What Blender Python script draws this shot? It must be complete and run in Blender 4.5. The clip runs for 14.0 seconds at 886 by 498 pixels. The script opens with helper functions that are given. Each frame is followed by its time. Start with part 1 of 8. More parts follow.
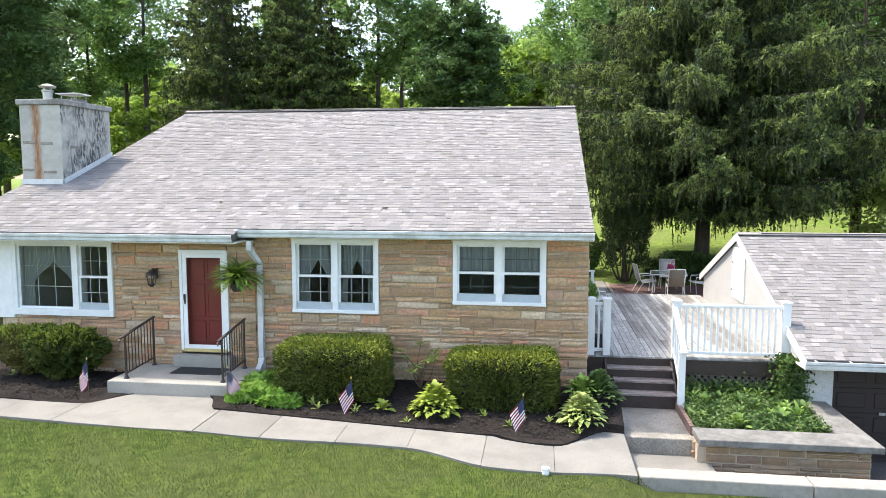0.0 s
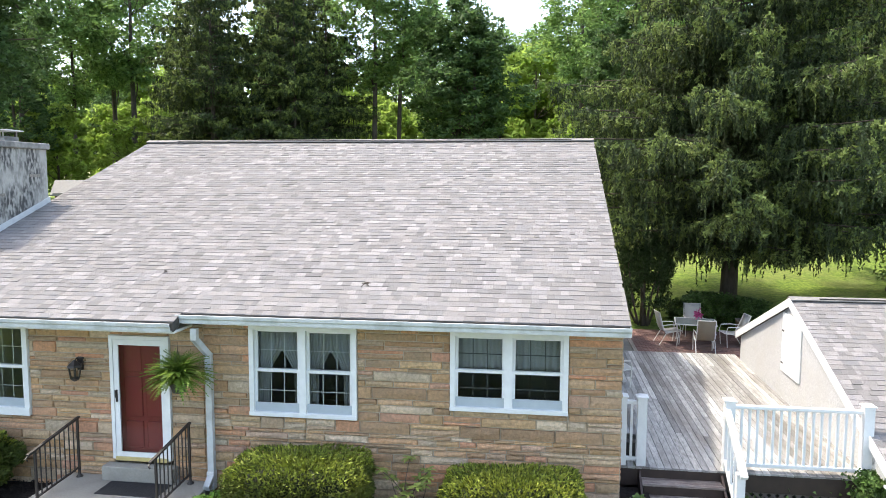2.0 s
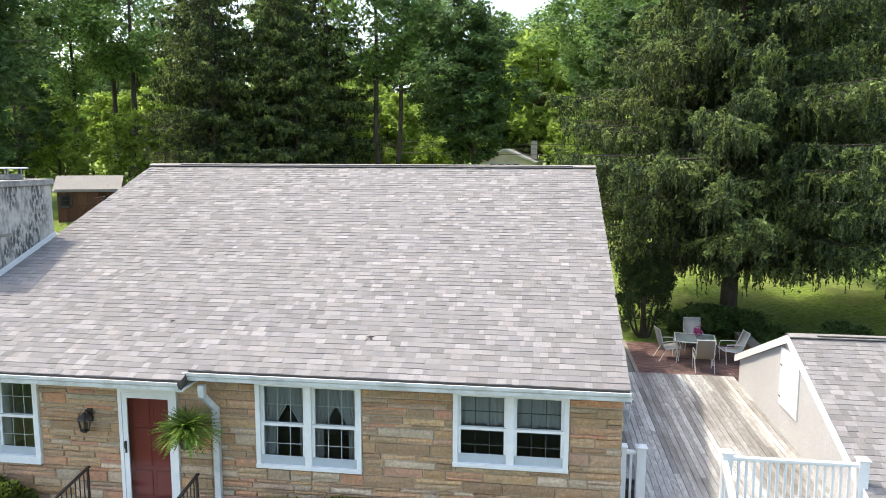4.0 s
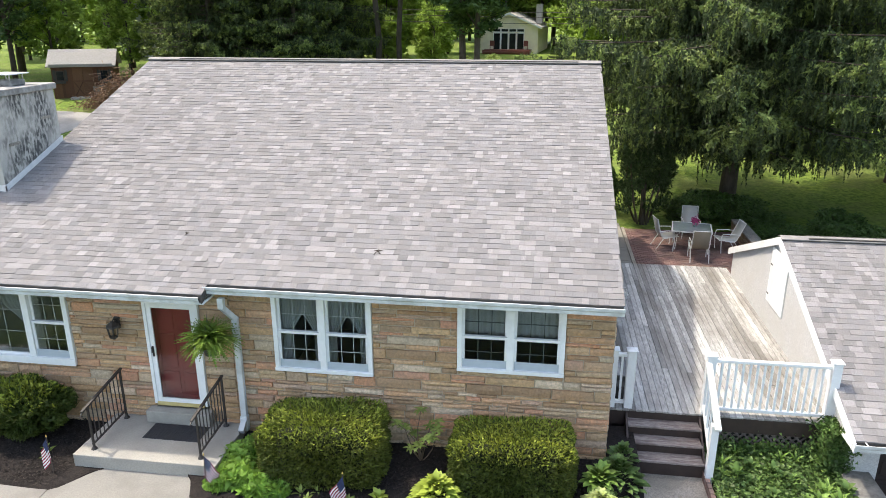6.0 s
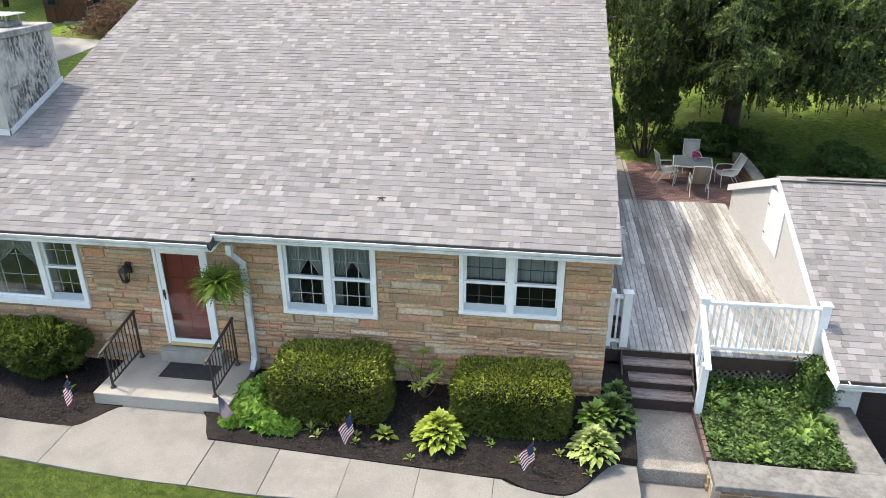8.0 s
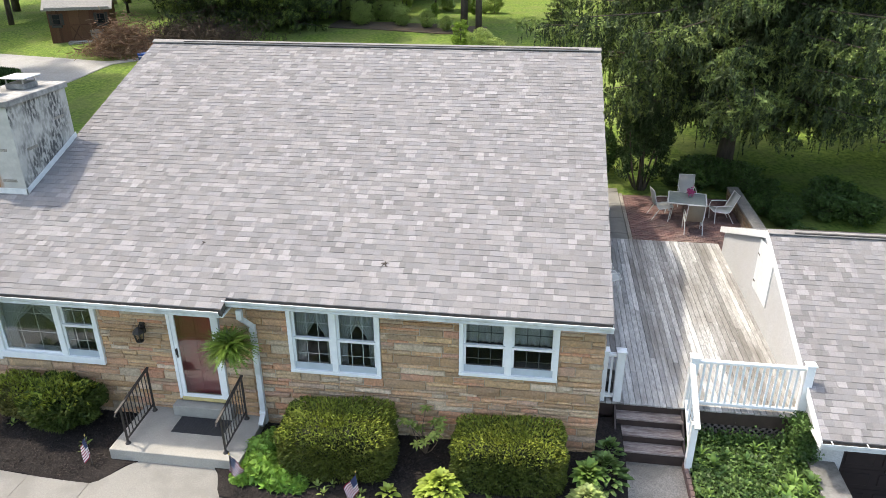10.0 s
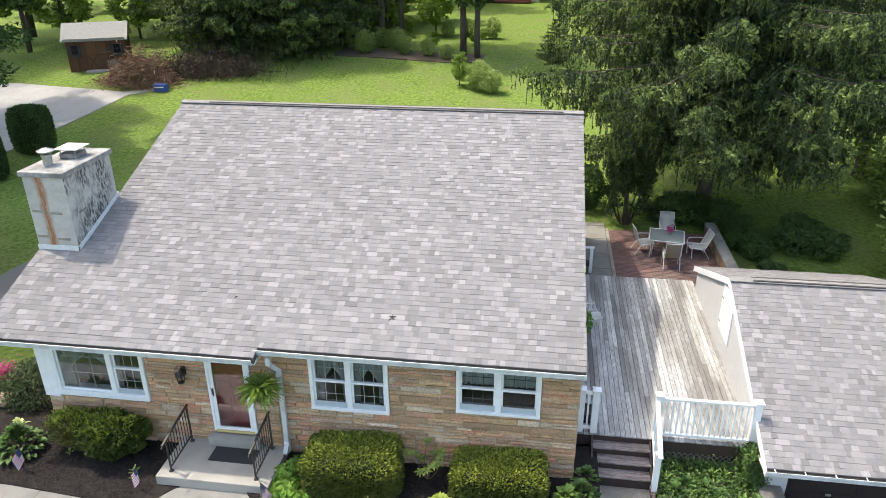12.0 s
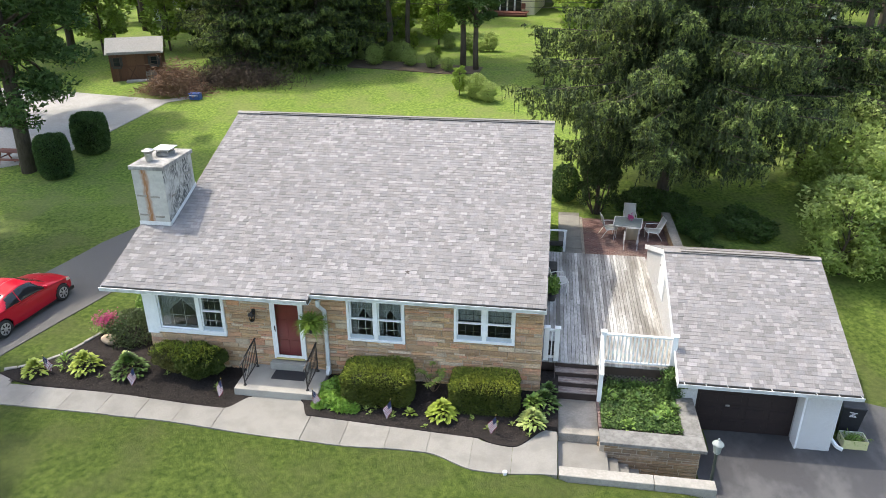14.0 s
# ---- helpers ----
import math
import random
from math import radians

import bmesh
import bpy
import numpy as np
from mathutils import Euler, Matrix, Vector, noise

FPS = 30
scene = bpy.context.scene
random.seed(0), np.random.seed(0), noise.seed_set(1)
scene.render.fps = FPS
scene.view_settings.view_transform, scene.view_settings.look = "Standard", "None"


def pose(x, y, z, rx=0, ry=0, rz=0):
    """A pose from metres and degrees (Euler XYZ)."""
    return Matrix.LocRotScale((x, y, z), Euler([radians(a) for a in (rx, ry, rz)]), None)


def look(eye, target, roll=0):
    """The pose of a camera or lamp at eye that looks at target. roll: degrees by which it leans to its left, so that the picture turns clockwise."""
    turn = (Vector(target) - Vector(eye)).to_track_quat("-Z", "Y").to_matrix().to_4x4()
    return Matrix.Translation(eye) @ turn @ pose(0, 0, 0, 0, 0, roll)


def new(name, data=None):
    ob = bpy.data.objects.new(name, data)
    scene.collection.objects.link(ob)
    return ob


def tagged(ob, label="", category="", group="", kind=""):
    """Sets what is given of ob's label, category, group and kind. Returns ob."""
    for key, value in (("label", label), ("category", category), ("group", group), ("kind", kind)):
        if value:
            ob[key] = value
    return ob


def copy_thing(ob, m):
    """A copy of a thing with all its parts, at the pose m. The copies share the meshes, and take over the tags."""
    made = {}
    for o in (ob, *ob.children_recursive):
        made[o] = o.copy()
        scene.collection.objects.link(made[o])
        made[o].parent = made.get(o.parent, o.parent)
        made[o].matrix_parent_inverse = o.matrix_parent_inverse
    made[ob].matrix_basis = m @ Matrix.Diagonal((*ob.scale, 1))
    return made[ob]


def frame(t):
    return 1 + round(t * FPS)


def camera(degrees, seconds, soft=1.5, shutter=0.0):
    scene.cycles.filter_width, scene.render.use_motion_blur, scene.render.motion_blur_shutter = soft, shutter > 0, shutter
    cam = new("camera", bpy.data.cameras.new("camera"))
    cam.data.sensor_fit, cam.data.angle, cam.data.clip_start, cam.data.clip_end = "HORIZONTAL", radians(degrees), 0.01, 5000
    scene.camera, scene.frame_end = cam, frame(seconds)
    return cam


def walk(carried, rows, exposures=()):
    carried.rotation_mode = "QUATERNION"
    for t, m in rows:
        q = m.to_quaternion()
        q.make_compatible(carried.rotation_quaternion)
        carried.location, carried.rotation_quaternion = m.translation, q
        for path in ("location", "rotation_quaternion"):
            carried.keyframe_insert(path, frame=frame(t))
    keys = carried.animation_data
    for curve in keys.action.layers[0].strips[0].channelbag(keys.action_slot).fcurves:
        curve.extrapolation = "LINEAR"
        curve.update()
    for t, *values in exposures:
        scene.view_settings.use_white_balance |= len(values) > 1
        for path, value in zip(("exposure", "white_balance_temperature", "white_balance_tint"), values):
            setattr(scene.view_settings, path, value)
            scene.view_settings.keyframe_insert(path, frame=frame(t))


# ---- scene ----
cam = camera(63.8, 14.0, 0.55)
# seconds, eye, target, roll
PATH = [
    (0.0, (7.232, -13.485, 3.878), (6.963, -11.513, 3.683), 0.0),
    (0.5, (7.121, -12.430, 4.125), (6.852, -10.457, 3.936), 0.08),
    (1.0, (7.009, -11.417, 4.441), (6.738, -9.444, 4.251), 0.1),
    (1.5, (6.903, -10.745, 4.766), (6.635, -8.773, 4.569), 0.12),
    (2.0, (6.922, -10.532, 4.986), (6.650, -8.560, 4.792), 0.17),
    (2.5, (6.934, -10.461, 5.306), (6.659, -8.490, 5.112), 0.2),
    (5.0, (6.863, -10.617, 6.816), (6.593, -8.679, 6.402), 0.0),
    (5.5, (6.864, -10.667, 7.041), (6.594, -8.757, 6.513), 0.0),
    (6.0, (6.860, -10.716, 7.229), (6.594, -8.837, 6.596), -0.03),
    (6.5, (6.881, -10.749, 7.422), (6.616, -8.908, 6.685), -0.1),
    (7.0, (6.880, -10.805, 7.551), (6.621, -8.999, 6.731), -0.17),
    (7.5, (6.868, -10.817, 7.589), (6.609, -9.017, 6.756), -0.2),
    (8.0, (6.858, -10.811, 7.734), (6.600, -9.014, 6.896), -0.2),
    (10.5, (6.855, -10.833, 9.502), (6.596, -9.037, 8.660), -0.2),
    (11.0, (6.898, -10.964, 9.983), (6.637, -9.168, 9.141), -0.28),
    (11.5, (6.973, -11.489, 10.513), (6.714, -9.692, 9.673), -0.32),
    (12.0, (7.114, -12.290, 11.011), (6.852, -10.493, 10.174), -0.35),
    (12.5, (7.276, -13.390, 11.411), (7.015, -11.591, 10.577), -0.35),
    (13.0, (7.467, -14.655, 11.760), (7.203, -12.856, 10.928), -0.35),
    (13.5, (7.668, -16.141, 12.139), (7.403, -14.340, 11.309), -0.3),
    (14.0, (7.899, -17.771, 12.606), (7.633, -15.971, 11.777), -0.2),
]
EXPOSURES = [(0.0, 2.2, 7300, 8), (5.0, 1.95, 7500, 8), (14.0, 1.87, 7300, 7)]
walk(cam, [(t, look(eye, target, roll)) for t, eye, target, roll in PATH], EXPOSURES)

# ---- light: high sun in the west, bright hazy summer sky ----
SUN_WAY = Vector((-0.48, 0.16, 1.0)).normalized()
world = bpy.data.worlds.new("sky")
scene.world = world
world.use_nodes = True
wn = world.node_tree.nodes
sky = wn.new("ShaderNodeTexSky")
sky.sky_type = "NISHITA"
sky.sun_disc = False
sky.sun_elevation = math.asin(SUN_WAY.z)
sky.sun_rotation = math.atan2(SUN_WAY.x, SUN_WAY.y)
sky.air_density, sky.dust_density, sky.ozone_density = 1.0, 2.5, 1.5
wn["Background"].inputs["Strength"].default_value = 0.148
world.node_tree.links.new(sky.outputs[0], wn["Background"].inputs["Color"])
sun = bpy.data.lights.new("sun", "SUN")
sun.energy, sun.angle, sun.color = 1.25, radians(1.5), (1.0, 0.975, 0.935)
sun_ob = new("sun", sun)
sun_ob.matrix_world = look(SUN_WAY * 60, (0, 0, 0))

# ---- materials ----


def mat(name, c1, c2=None, scale=6.0, rough=0.8, bump=0.0, bump_scale=60.0, metal=0.0, c3=None, scale3=0.7, mix3=0.5, vary=0.0, spec=0.5, stretch=(1, 1, 1), trans=0.0, coat=0.0):
    """Two-scale coloured surface in world metres: fine noise c1..c2, broad blotches of c3, per-piece value change."""
    m = bpy.data.materials.new(name)
    m.use_nodes = True
    n, l = m.node_tree.nodes, m.node_tree.links
    b = n["Principled BSDF"]
    geo = n.new("ShaderNodeNewGeometry")
    mp = n.new("ShaderNodeMapping")
    mp.inputs["Scale"].default_value = stretch
    l.new(geo.outputs["Position"], mp.inputs["Vector"])

    def tex(s, detail=4):
        t = n.new("ShaderNodeTexNoise")
        t.inputs["Scale"].default_value, t.inputs["Detail"].default_value, t.inputs["Roughness"].default_value = s, detail, 0.62
        l.new(mp.outputs[0], t.inputs["Vector"])
        return t

    def mixc(fac, a, bb):
        x = n.new("ShaderNodeMix")
        x.data_type = "RGBA"
        for sock, v in ((x.inputs[0], fac), (x.inputs[6], a), (x.inputs[7], bb)):
            if isinstance(v, (tuple, float, int)):
                sock.default_value = (*v, 1) if isinstance(v, tuple) else v
            else:
                l.new(v, sock)
        return x.outputs[2]

    def ramp(sock, lo, hi):
        r = n.new("ShaderNodeMapRange")
        r.inputs[1].default_value, r.inputs[2].default_value = lo, hi
        l.new(sock, r.inputs[0])
        return r.outputs[0]

    col = c1
    if c2:
        col = mixc(ramp(tex(scale).outputs[0], 0.35, 0.65), c1, c2)
    if c3:
        f = n.new("ShaderNodeMath")
        f.operation = "MULTIPLY"
        f.inputs[1].default_value = mix3
        l.new(ramp(tex(scale3, 5).outputs[0], 0.45, 0.62), f.inputs[0])
        col = mixc(f.outputs[0], col, c3)
    if vary:
        info = n.new("ShaderNodeObjectInfo")
        add = n.new("ShaderNodeMath")
        l.new(info.outputs["Random"], add.inputs[0])
        l.new(geo.outputs["Random Per Island"], add.inputs[1])
        fr = n.new("ShaderNodeMath")
        fr.operation = "FRACT"
        l.new(add.outputs[0], fr.inputs[0])
        mr = n.new("ShaderNodeMapRange")
        mr.inputs[3].default_value, mr.inputs[4].default_value = 1 - vary, 1 + vary
        l.new(fr.outputs[0], mr.inputs[0])
        hsv = n.new("ShaderNodeHueSaturation")
        l.new(mr.outputs[0], hsv.inputs["Value"])
        if isinstance(col, tuple):
            hsv.inputs["Color"].default_value = (*col, 1)
        else:
            l.new(col, hsv.inputs["Color"])
        col = hsv.outputs[0]
    if isinstance(col, tuple):
        b.inputs["Base Color"].default_value = (*col, 1)
    else:
        l.new(col, b.inputs["Base Color"])
    b.inputs["Roughness"].default_value = rough
    b.inputs["Metallic"].default_value = metal
    b.inputs["Specular IOR Level"].default_value = spec
    if coat:
        b.inputs["Coat Weight"].default_value = coat
        b.inputs["Coat Roughness"].default_value = 0.06
    if bump:
        bp = n.new("ShaderNodeBump")
        bp.inputs["Strength"].default_value = bump
        bp.inputs["Distance"].default_value = 0.02
        l.new(tex(bump_scale, 6).outputs[0], bp.inputs["Height"])
        l.new(bp.outputs[0], b.inputs["Normal"])
    if trans:
        out = n["Material Output"]
        tr = n.new("ShaderNodeBsdfTranslucent")
        if isinstance(col, tuple):
            tr.inputs["Color"].default_value = (*col, 1)
        else:
            l.new(col, tr.inputs["Color"])
        ms = n.new("ShaderNodeMixShader")
        ms.inputs[0].default_value = trans
        l.new(b.outputs[0], ms.inputs[1])
        l.new(tr.outputs[0], ms.inputs[2])
        l.new(ms.outputs[0], out.inputs["Surface"])
    return m


def palette(name, stops, rough=0.9, bump=0.3, bump_scale=80.0, grain=0.15, blotch=None, blotch_scale=0.5, blotch_mix=0.4, stretch=(1, 1, 1)):
    """A surface of separate pieces, each with a colour of its own from the stops."""
    m = bpy.data.materials.new(name)
    m.use_nodes = True
    n, l = m.node_tree.nodes, m.node_tree.links
    b = n["Principled BSDF"]
    geo, info = n.new("ShaderNodeNewGeometry"), n.new("ShaderNodeObjectInfo")
    add, fr = n.new("ShaderNodeMath"), n.new("ShaderNodeMath")
    fr.operation = "FRACT"
    l.new(info.outputs["Random"], add.inputs[0])
    l.new(geo.outputs["Random Per Island"], add.inputs[1])
    l.new(add.outputs[0], fr.inputs[0])
    cr = n.new("ShaderNodeValToRGB")
    cr.color_ramp.interpolation = "LINEAR"
    while len(cr.color_ramp.elements) < len(stops):
        cr.color_ramp.elements.new(0.5)
    for i, (e, c) in enumerate(zip(cr.color_ramp.elements, stops)):
        e.position, e.color = i / (len(stops) - 1), (*c, 1)
    l.new(fr.outputs[0], cr.inputs[0])

    def tex(s, d=5):
        t = n.new("ShaderNodeTexNoise")
        t.inputs["Scale"].default_value, t.inputs["Detail"].default_value, t.inputs["Roughness"].default_value = s, d, 0.65
        l.new(mp.outputs[0], t.inputs["Vector"])
        return t

    mp = n.new("ShaderNodeMapping")
    mp.inputs["Scale"].default_value = stretch
    l.new(geo.outputs["Position"], mp.inputs["Vector"])
    mr = n.new("ShaderNodeMapRange")
    mr.inputs[1].default_value, mr.inputs[2].default_value = 0.25, 0.75
    mr.inputs[3].default_value, mr.inputs[4].default_value = 1 - grain, 1 + grain
    l.new(tex(bump_scale * 0.5).outputs[0], mr.inputs[0])
    hsv = n.new("ShaderNodeHueSaturation")
    l.new(cr.outputs[0], hsv.inputs["Color"])
    l.new(mr.outputs[0], hsv.inputs["Value"])
    col = hsv.outputs[0]
    if blotch:
        r2 = n.new("ShaderNodeMapRange")
        r2.inputs[1].default_value, r2.inputs[2].default_value, r2.inputs[4].default_value = 0.42, 0.68, blotch_mix
        l.new(tex(blotch_scale).outputs[0], r2.inputs[0])
        x = n.new("ShaderNodeMix")
        x.data_type = "RGBA"
        l.new(r2.outputs[0], x.inputs[0])
        l.new(col, x.inputs[6])
        x.inputs[7].default_value = (*blotch, 1)
        col = x.outputs[2]
    l.new(col, b.inputs["Base Color"])
    b.inputs["Roughness"].default_value = rough
    b.inputs["Specular IOR Level"].default_value = 0.3
    if bump:
        bp = n.new("ShaderNodeBump")
        bp.inputs["Strength"].default_value, bp.inputs["Distance"].default_value = bump, 0.02
        l.new(tex(bump_scale).outputs[0], bp.inputs["Height"])
        l.new(bp.outputs[0], b.inputs["Normal"])
    return m


def glass_mat(name, tint, rough=0.02):
    m = bpy.data.materials.new(name)
    m.use_nodes = True
    n, l = m.node_tree.nodes, m.node_tree.links
    n.remove(n["Principled BSDF"])
    tr, gl, fr, ms = n.new("ShaderNodeBsdfTransparent"), n.new("ShaderNodeBsdfGlossy"), n.new("ShaderNodeFresnel"), n.new("ShaderNodeMixShader")
    tr.inputs[0].default_value = (*tint, 1)
    gl.inputs["Roughness"].default_value = rough
    fr.inputs[0].default_value = 1.52
    mu = n.new("ShaderNodeMath")
    mu.operation = "MULTIPLY_ADD"
    mu.inputs[1].default_value, mu.inputs[2].default_value = 0.32, 0.0
    l.new(fr.outputs[0], mu.inputs[0])
    l.new(mu.outputs[0], ms.inputs[0])
    l.new(tr.outputs[0], ms.inputs[1])
    l.new(gl.outputs[0], ms.inputs[2])
    l.new(ms.outputs[0], n["Material Output"].inputs["Surface"])
    return m


STONE = palette("sandstone", [(0.386, 0.237, 0.125), (0.567, 0.359, 0.196), (0.329, 0.202, 0.12), (0.533, 0.374, 0.23), (0.589, 0.293, 0.172), (0.431, 0.288, 0.167), (0.681, 0.525, 0.383), (0.352, 0.232, 0.143), (0.613, 0.404, 0.225), (0.522, 0.253, 0.163), (0.499, 0.404, 0.297), (0.374, 0.217, 0.12), (0.555, 0.384, 0.259)], 0.9, 1.0, 42.0, 0.4, (0.22, 0.185, 0.14), 2.6, 0.4)
STONE_DARK = palette("planter_sandstone", [(0.26, 0.17, 0.10), (0.33, 0.22, 0.13), (0.22, 0.15, 0.10), (0.36, 0.22, 0.13), (0.29, 0.21, 0.14), (0.38, 0.27, 0.18)], 0.9, 0.6, 30.0, 0.25, (0.13, 0.12, 0.10), 2.0, 0.5)
MORTAR = mat("mortar", (0.40, 0.335, 0.26), (0.47, 0.395, 0.31), 40, 0.95, 0.5, 120)
SHINGLE = palette("asphalt_shingle", [(0.149, 0.14, 0.14), (0.208, 0.195, 0.193), (0.181, 0.175, 0.18), (0.236, 0.225, 0.222), (0.196, 0.184, 0.182), (0.271, 0.258, 0.256), (0.204, 0.197, 0.202), (0.159, 0.151, 0.151), (0.227, 0.213, 0.208), (0.303, 0.288, 0.287), (0.186, 0.175, 0.175), (0.236, 0.228, 0.233), (0.172, 0.162, 0.162)], 0.92, 0.6, 240.0, 0.3, (0.168, 0.16, 0.158), 0.45, 0.3)
FELT = mat("roof_underlay", (0.05, 0.045, 0.04), (0.09, 0.08, 0.07), 12, 0.95)
DARK_RIDGE = mat("ridge_vent", (0.03, 0.028, 0.026), (0.05, 0.045, 0.04), 12, 0.8)
WHITE = mat("white_paint", (0.78, 0.79, 0.80), (0.72, 0.73, 0.74), 9, 0.45, 0.05, 40, c3=(0.60, 0.61, 0.60), scale3=1.2, mix3=0.35)
GUTTER = mat("gutter_enamel", (0.62, 0.64, 0.65), (0.54, 0.56, 0.57), 7, 0.4, c3=(0.33, 0.34, 0.33), scale3=3.0, mix3=0.55)
CREAM = mat("stucco_white", (0.60, 0.60, 0.60), (0.44, 0.44, 0.45), 38, 0.9, 1.0, 60, c3=(0.50, 0.49, 0.47), scale3=1.1, mix3=0.5)
CONCRETE = mat("concrete", (0.235, 0.224, 0.204), (0.195, 0.186, 0.17), 34, 0.9, 0.4, 130, c3=(0.155, 0.146, 0.132), scale3=1.3, mix3=0.6, vary=0.09)
# the walk's concrete again, lightened to offset the shade on the porch
LIFTED_CONCRETE = mat("shade_lifted_concrete", (0.36, 0.34, 0.305), (0.30, 0.283, 0.253), 34, 0.9, 0.4, 130, c3=(0.25, 0.235, 0.21), scale3=1.3, mix3=0.6)
OLD_CONCRETE = mat("old_concrete", (0.38, 0.345, 0.30), (0.20, 0.18, 0.155), 38, 0.95, 0.6, 70, c3=(0.14, 0.13, 0.11), scale3=1.6, mix3=0.6)
KERB_CONCRETE = mat("kerb_concrete", (0.33, 0.31, 0.28), (0.26, 0.245, 0.22), 14, 0.92, 0.4, 90, c3=(0.20, 0.19, 0.17), scale3=1.2, mix3=0.5, vary=0.05)
CROWN = mat("chimney_crown", (0.36, 0.35, 0.33), (0.26, 0.25, 0.24), 9, 0.95, 0.5, 40, c3=(0.12, 0.115, 0.11), scale3=2.2, mix3=0.7)
CHIM = mat("chimney_stucco", (0.50, 0.48, 0.44), (0.42, 0.40, 0.37), 5, 0.95, 0.5, 40, c3=(0.34, 0.33, 0.31), scale3=1.5, mix3=0.6)


def stain_chimney(m, rust_x, top_z):
    """A rust run below the flue on the front face, and soot-dark runs on the east face."""
    n, l = m.node_tree.nodes, m.node_tree.links
    b = n["Principled BSDF"]
    src = b.inputs["Base Color"].links[0].from_socket
    geo = n.new("ShaderNodeNewGeometry")
    sep, nor = n.new("ShaderNodeSeparateXYZ"), n.new("ShaderNodeSeparateXYZ")
    l.new(geo.outputs["Position"], sep.inputs[0])
    l.new(geo.outputs["True Normal"], nor.inputs[0])

    def math_(op, a, c, d=None):
        x = n.new("ShaderNodeMath")
        x.operation = op
        for k, v in enumerate((a, c, d)):
            if v is None:
                continue
            if isinstance(v, (int, float)):
                x.inputs[k].default_value = v
            else:
                l.new(v, x.inputs[k])
        return x.outputs[0]

    def streak(scale, stretch):
        mp = n.new("ShaderNodeMapping")
        mp.inputs["Scale"].default_value = stretch
        l.new(geo.outputs["Position"], mp.inputs[0])
        t = n.new("ShaderNodeTexNoise")
        t.inputs["Scale"].default_value, t.inputs["Detail"].default_value = scale, 6
        l.new(mp.outputs[0], t.inputs["Vector"])
        return t.outputs[0]

    def blend(fac, base, colour):
        x = n.new("ShaderNodeMix")
        x.data_type = "RGBA"
        l.new(fac, x.inputs[0])
        l.new(base, x.inputs[6])
        x.inputs[7].default_value = (*colour, 1)
        return x.outputs[2]

    wob = math_("MULTIPLY_ADD", streak(3.0, (1, 1, 1)), 0.16, -0.08)
    off = math_("ABSOLUTE", math_("ADD", math_("SUBTRACT", sep.outputs[0], rust_x), wob), 0)
    band = math_("SUBTRACT", 1.25, math_("MULTIPLY", off, 8.5))
    band = math_("MAXIMUM", band, 0.0)
    front = math_("GREATER_THAN", math_("MULTIPLY", nor.outputs[1], -1.0), 0.5)
    rust = math_("MULTIPLY", math_("MULTIPLY", band, front), math_("MULTIPLY_ADD", streak(7.0, (4, 4, 0.6)), 1.9, -0.1))
    rust = math_("MINIMUM", math_("MAXIMUM", rust, 0.0), 0.95)
    col = blend(rust, src, (0.30, 0.13, 0.045))
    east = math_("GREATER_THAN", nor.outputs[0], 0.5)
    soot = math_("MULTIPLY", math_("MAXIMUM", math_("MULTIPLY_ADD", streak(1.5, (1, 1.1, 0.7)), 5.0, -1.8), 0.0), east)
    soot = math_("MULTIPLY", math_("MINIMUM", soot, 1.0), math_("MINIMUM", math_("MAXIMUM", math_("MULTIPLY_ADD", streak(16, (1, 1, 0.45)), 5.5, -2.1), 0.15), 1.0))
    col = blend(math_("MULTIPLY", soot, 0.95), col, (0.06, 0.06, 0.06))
    l.new(col, b.inputs["Base Color"])


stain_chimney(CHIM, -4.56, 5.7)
FLASHING = mat("flashing", (0.66, 0.66, 0.66), (0.55, 0.56, 0.57), 8, 0.45)
STEEL = mat("galvanized_steel", (0.45, 0.45, 0.45), (0.35, 0.34, 0.33), 12, 0.4, metal=0.8)
RED_DOOR = mat("red_door_paint", (0.29, 0.035, 0.038), (0.25, 0.03, 0.033), 5, 0.4)
BROWN = mat("dark_brown_paint", (0.045, 0.028, 0.024), (0.032, 0.02, 0.018), 6, 0.55)
IRON = mat("black_iron", (0.018, 0.015, 0.015), (0.035, 0.028, 0.025), 20, 0.5)
RUBBER = mat("rubber_mat", (0.022, 0.022, 0.025), (0.035, 0.035, 0.04), 30, 0.8)
DECK = palette("weathered_deck_board", [(0.25, 0.245, 0.235), (0.4, 0.395, 0.385), (0.2, 0.195, 0.19), (0.5, 0.495, 0.48), (0.3, 0.295, 0.285), (0.56, 0.55, 0.535), (0.235, 0.23, 0.22)], 0.92, 0.6, 48.0, 0.5, (0.12, 0.105, 0.09), 1.5, 0.8, (1, 0.22, 1))
TREAD = mat("worn_tread", (0.30, 0.26, 0.24), (0.20, 0.16, 0.15), 8, 0.85, 0.3, 50, stretch=(1, 6, 6), c3=(0.10, 0.07, 0.065), scale3=2.0, mix3=0.7)
LATTICE = mat("lattice_wood", (0.12, 0.10, 0.09), (0.16, 0.13, 0.12), 10, 0.85)
BRICK = palette("patio_brick", [(0.17, 0.095, 0.085), (0.22, 0.125, 0.11), (0.14, 0.085, 0.08), (0.24, 0.15, 0.135)], 0.9, 0.4, 60.0, 0.2, (0.17, 0.14, 0.12), 1.0, 0.5)
LAWN = mat("lawn", (0.07, 0.122, 0.022), (0.19, 0.26, 0.054), 6.0, 0.95, 1.0, 45, c3=(0.155, 0.175, 0.064), scale3=0.5, mix3=0.6, spec=0.12)


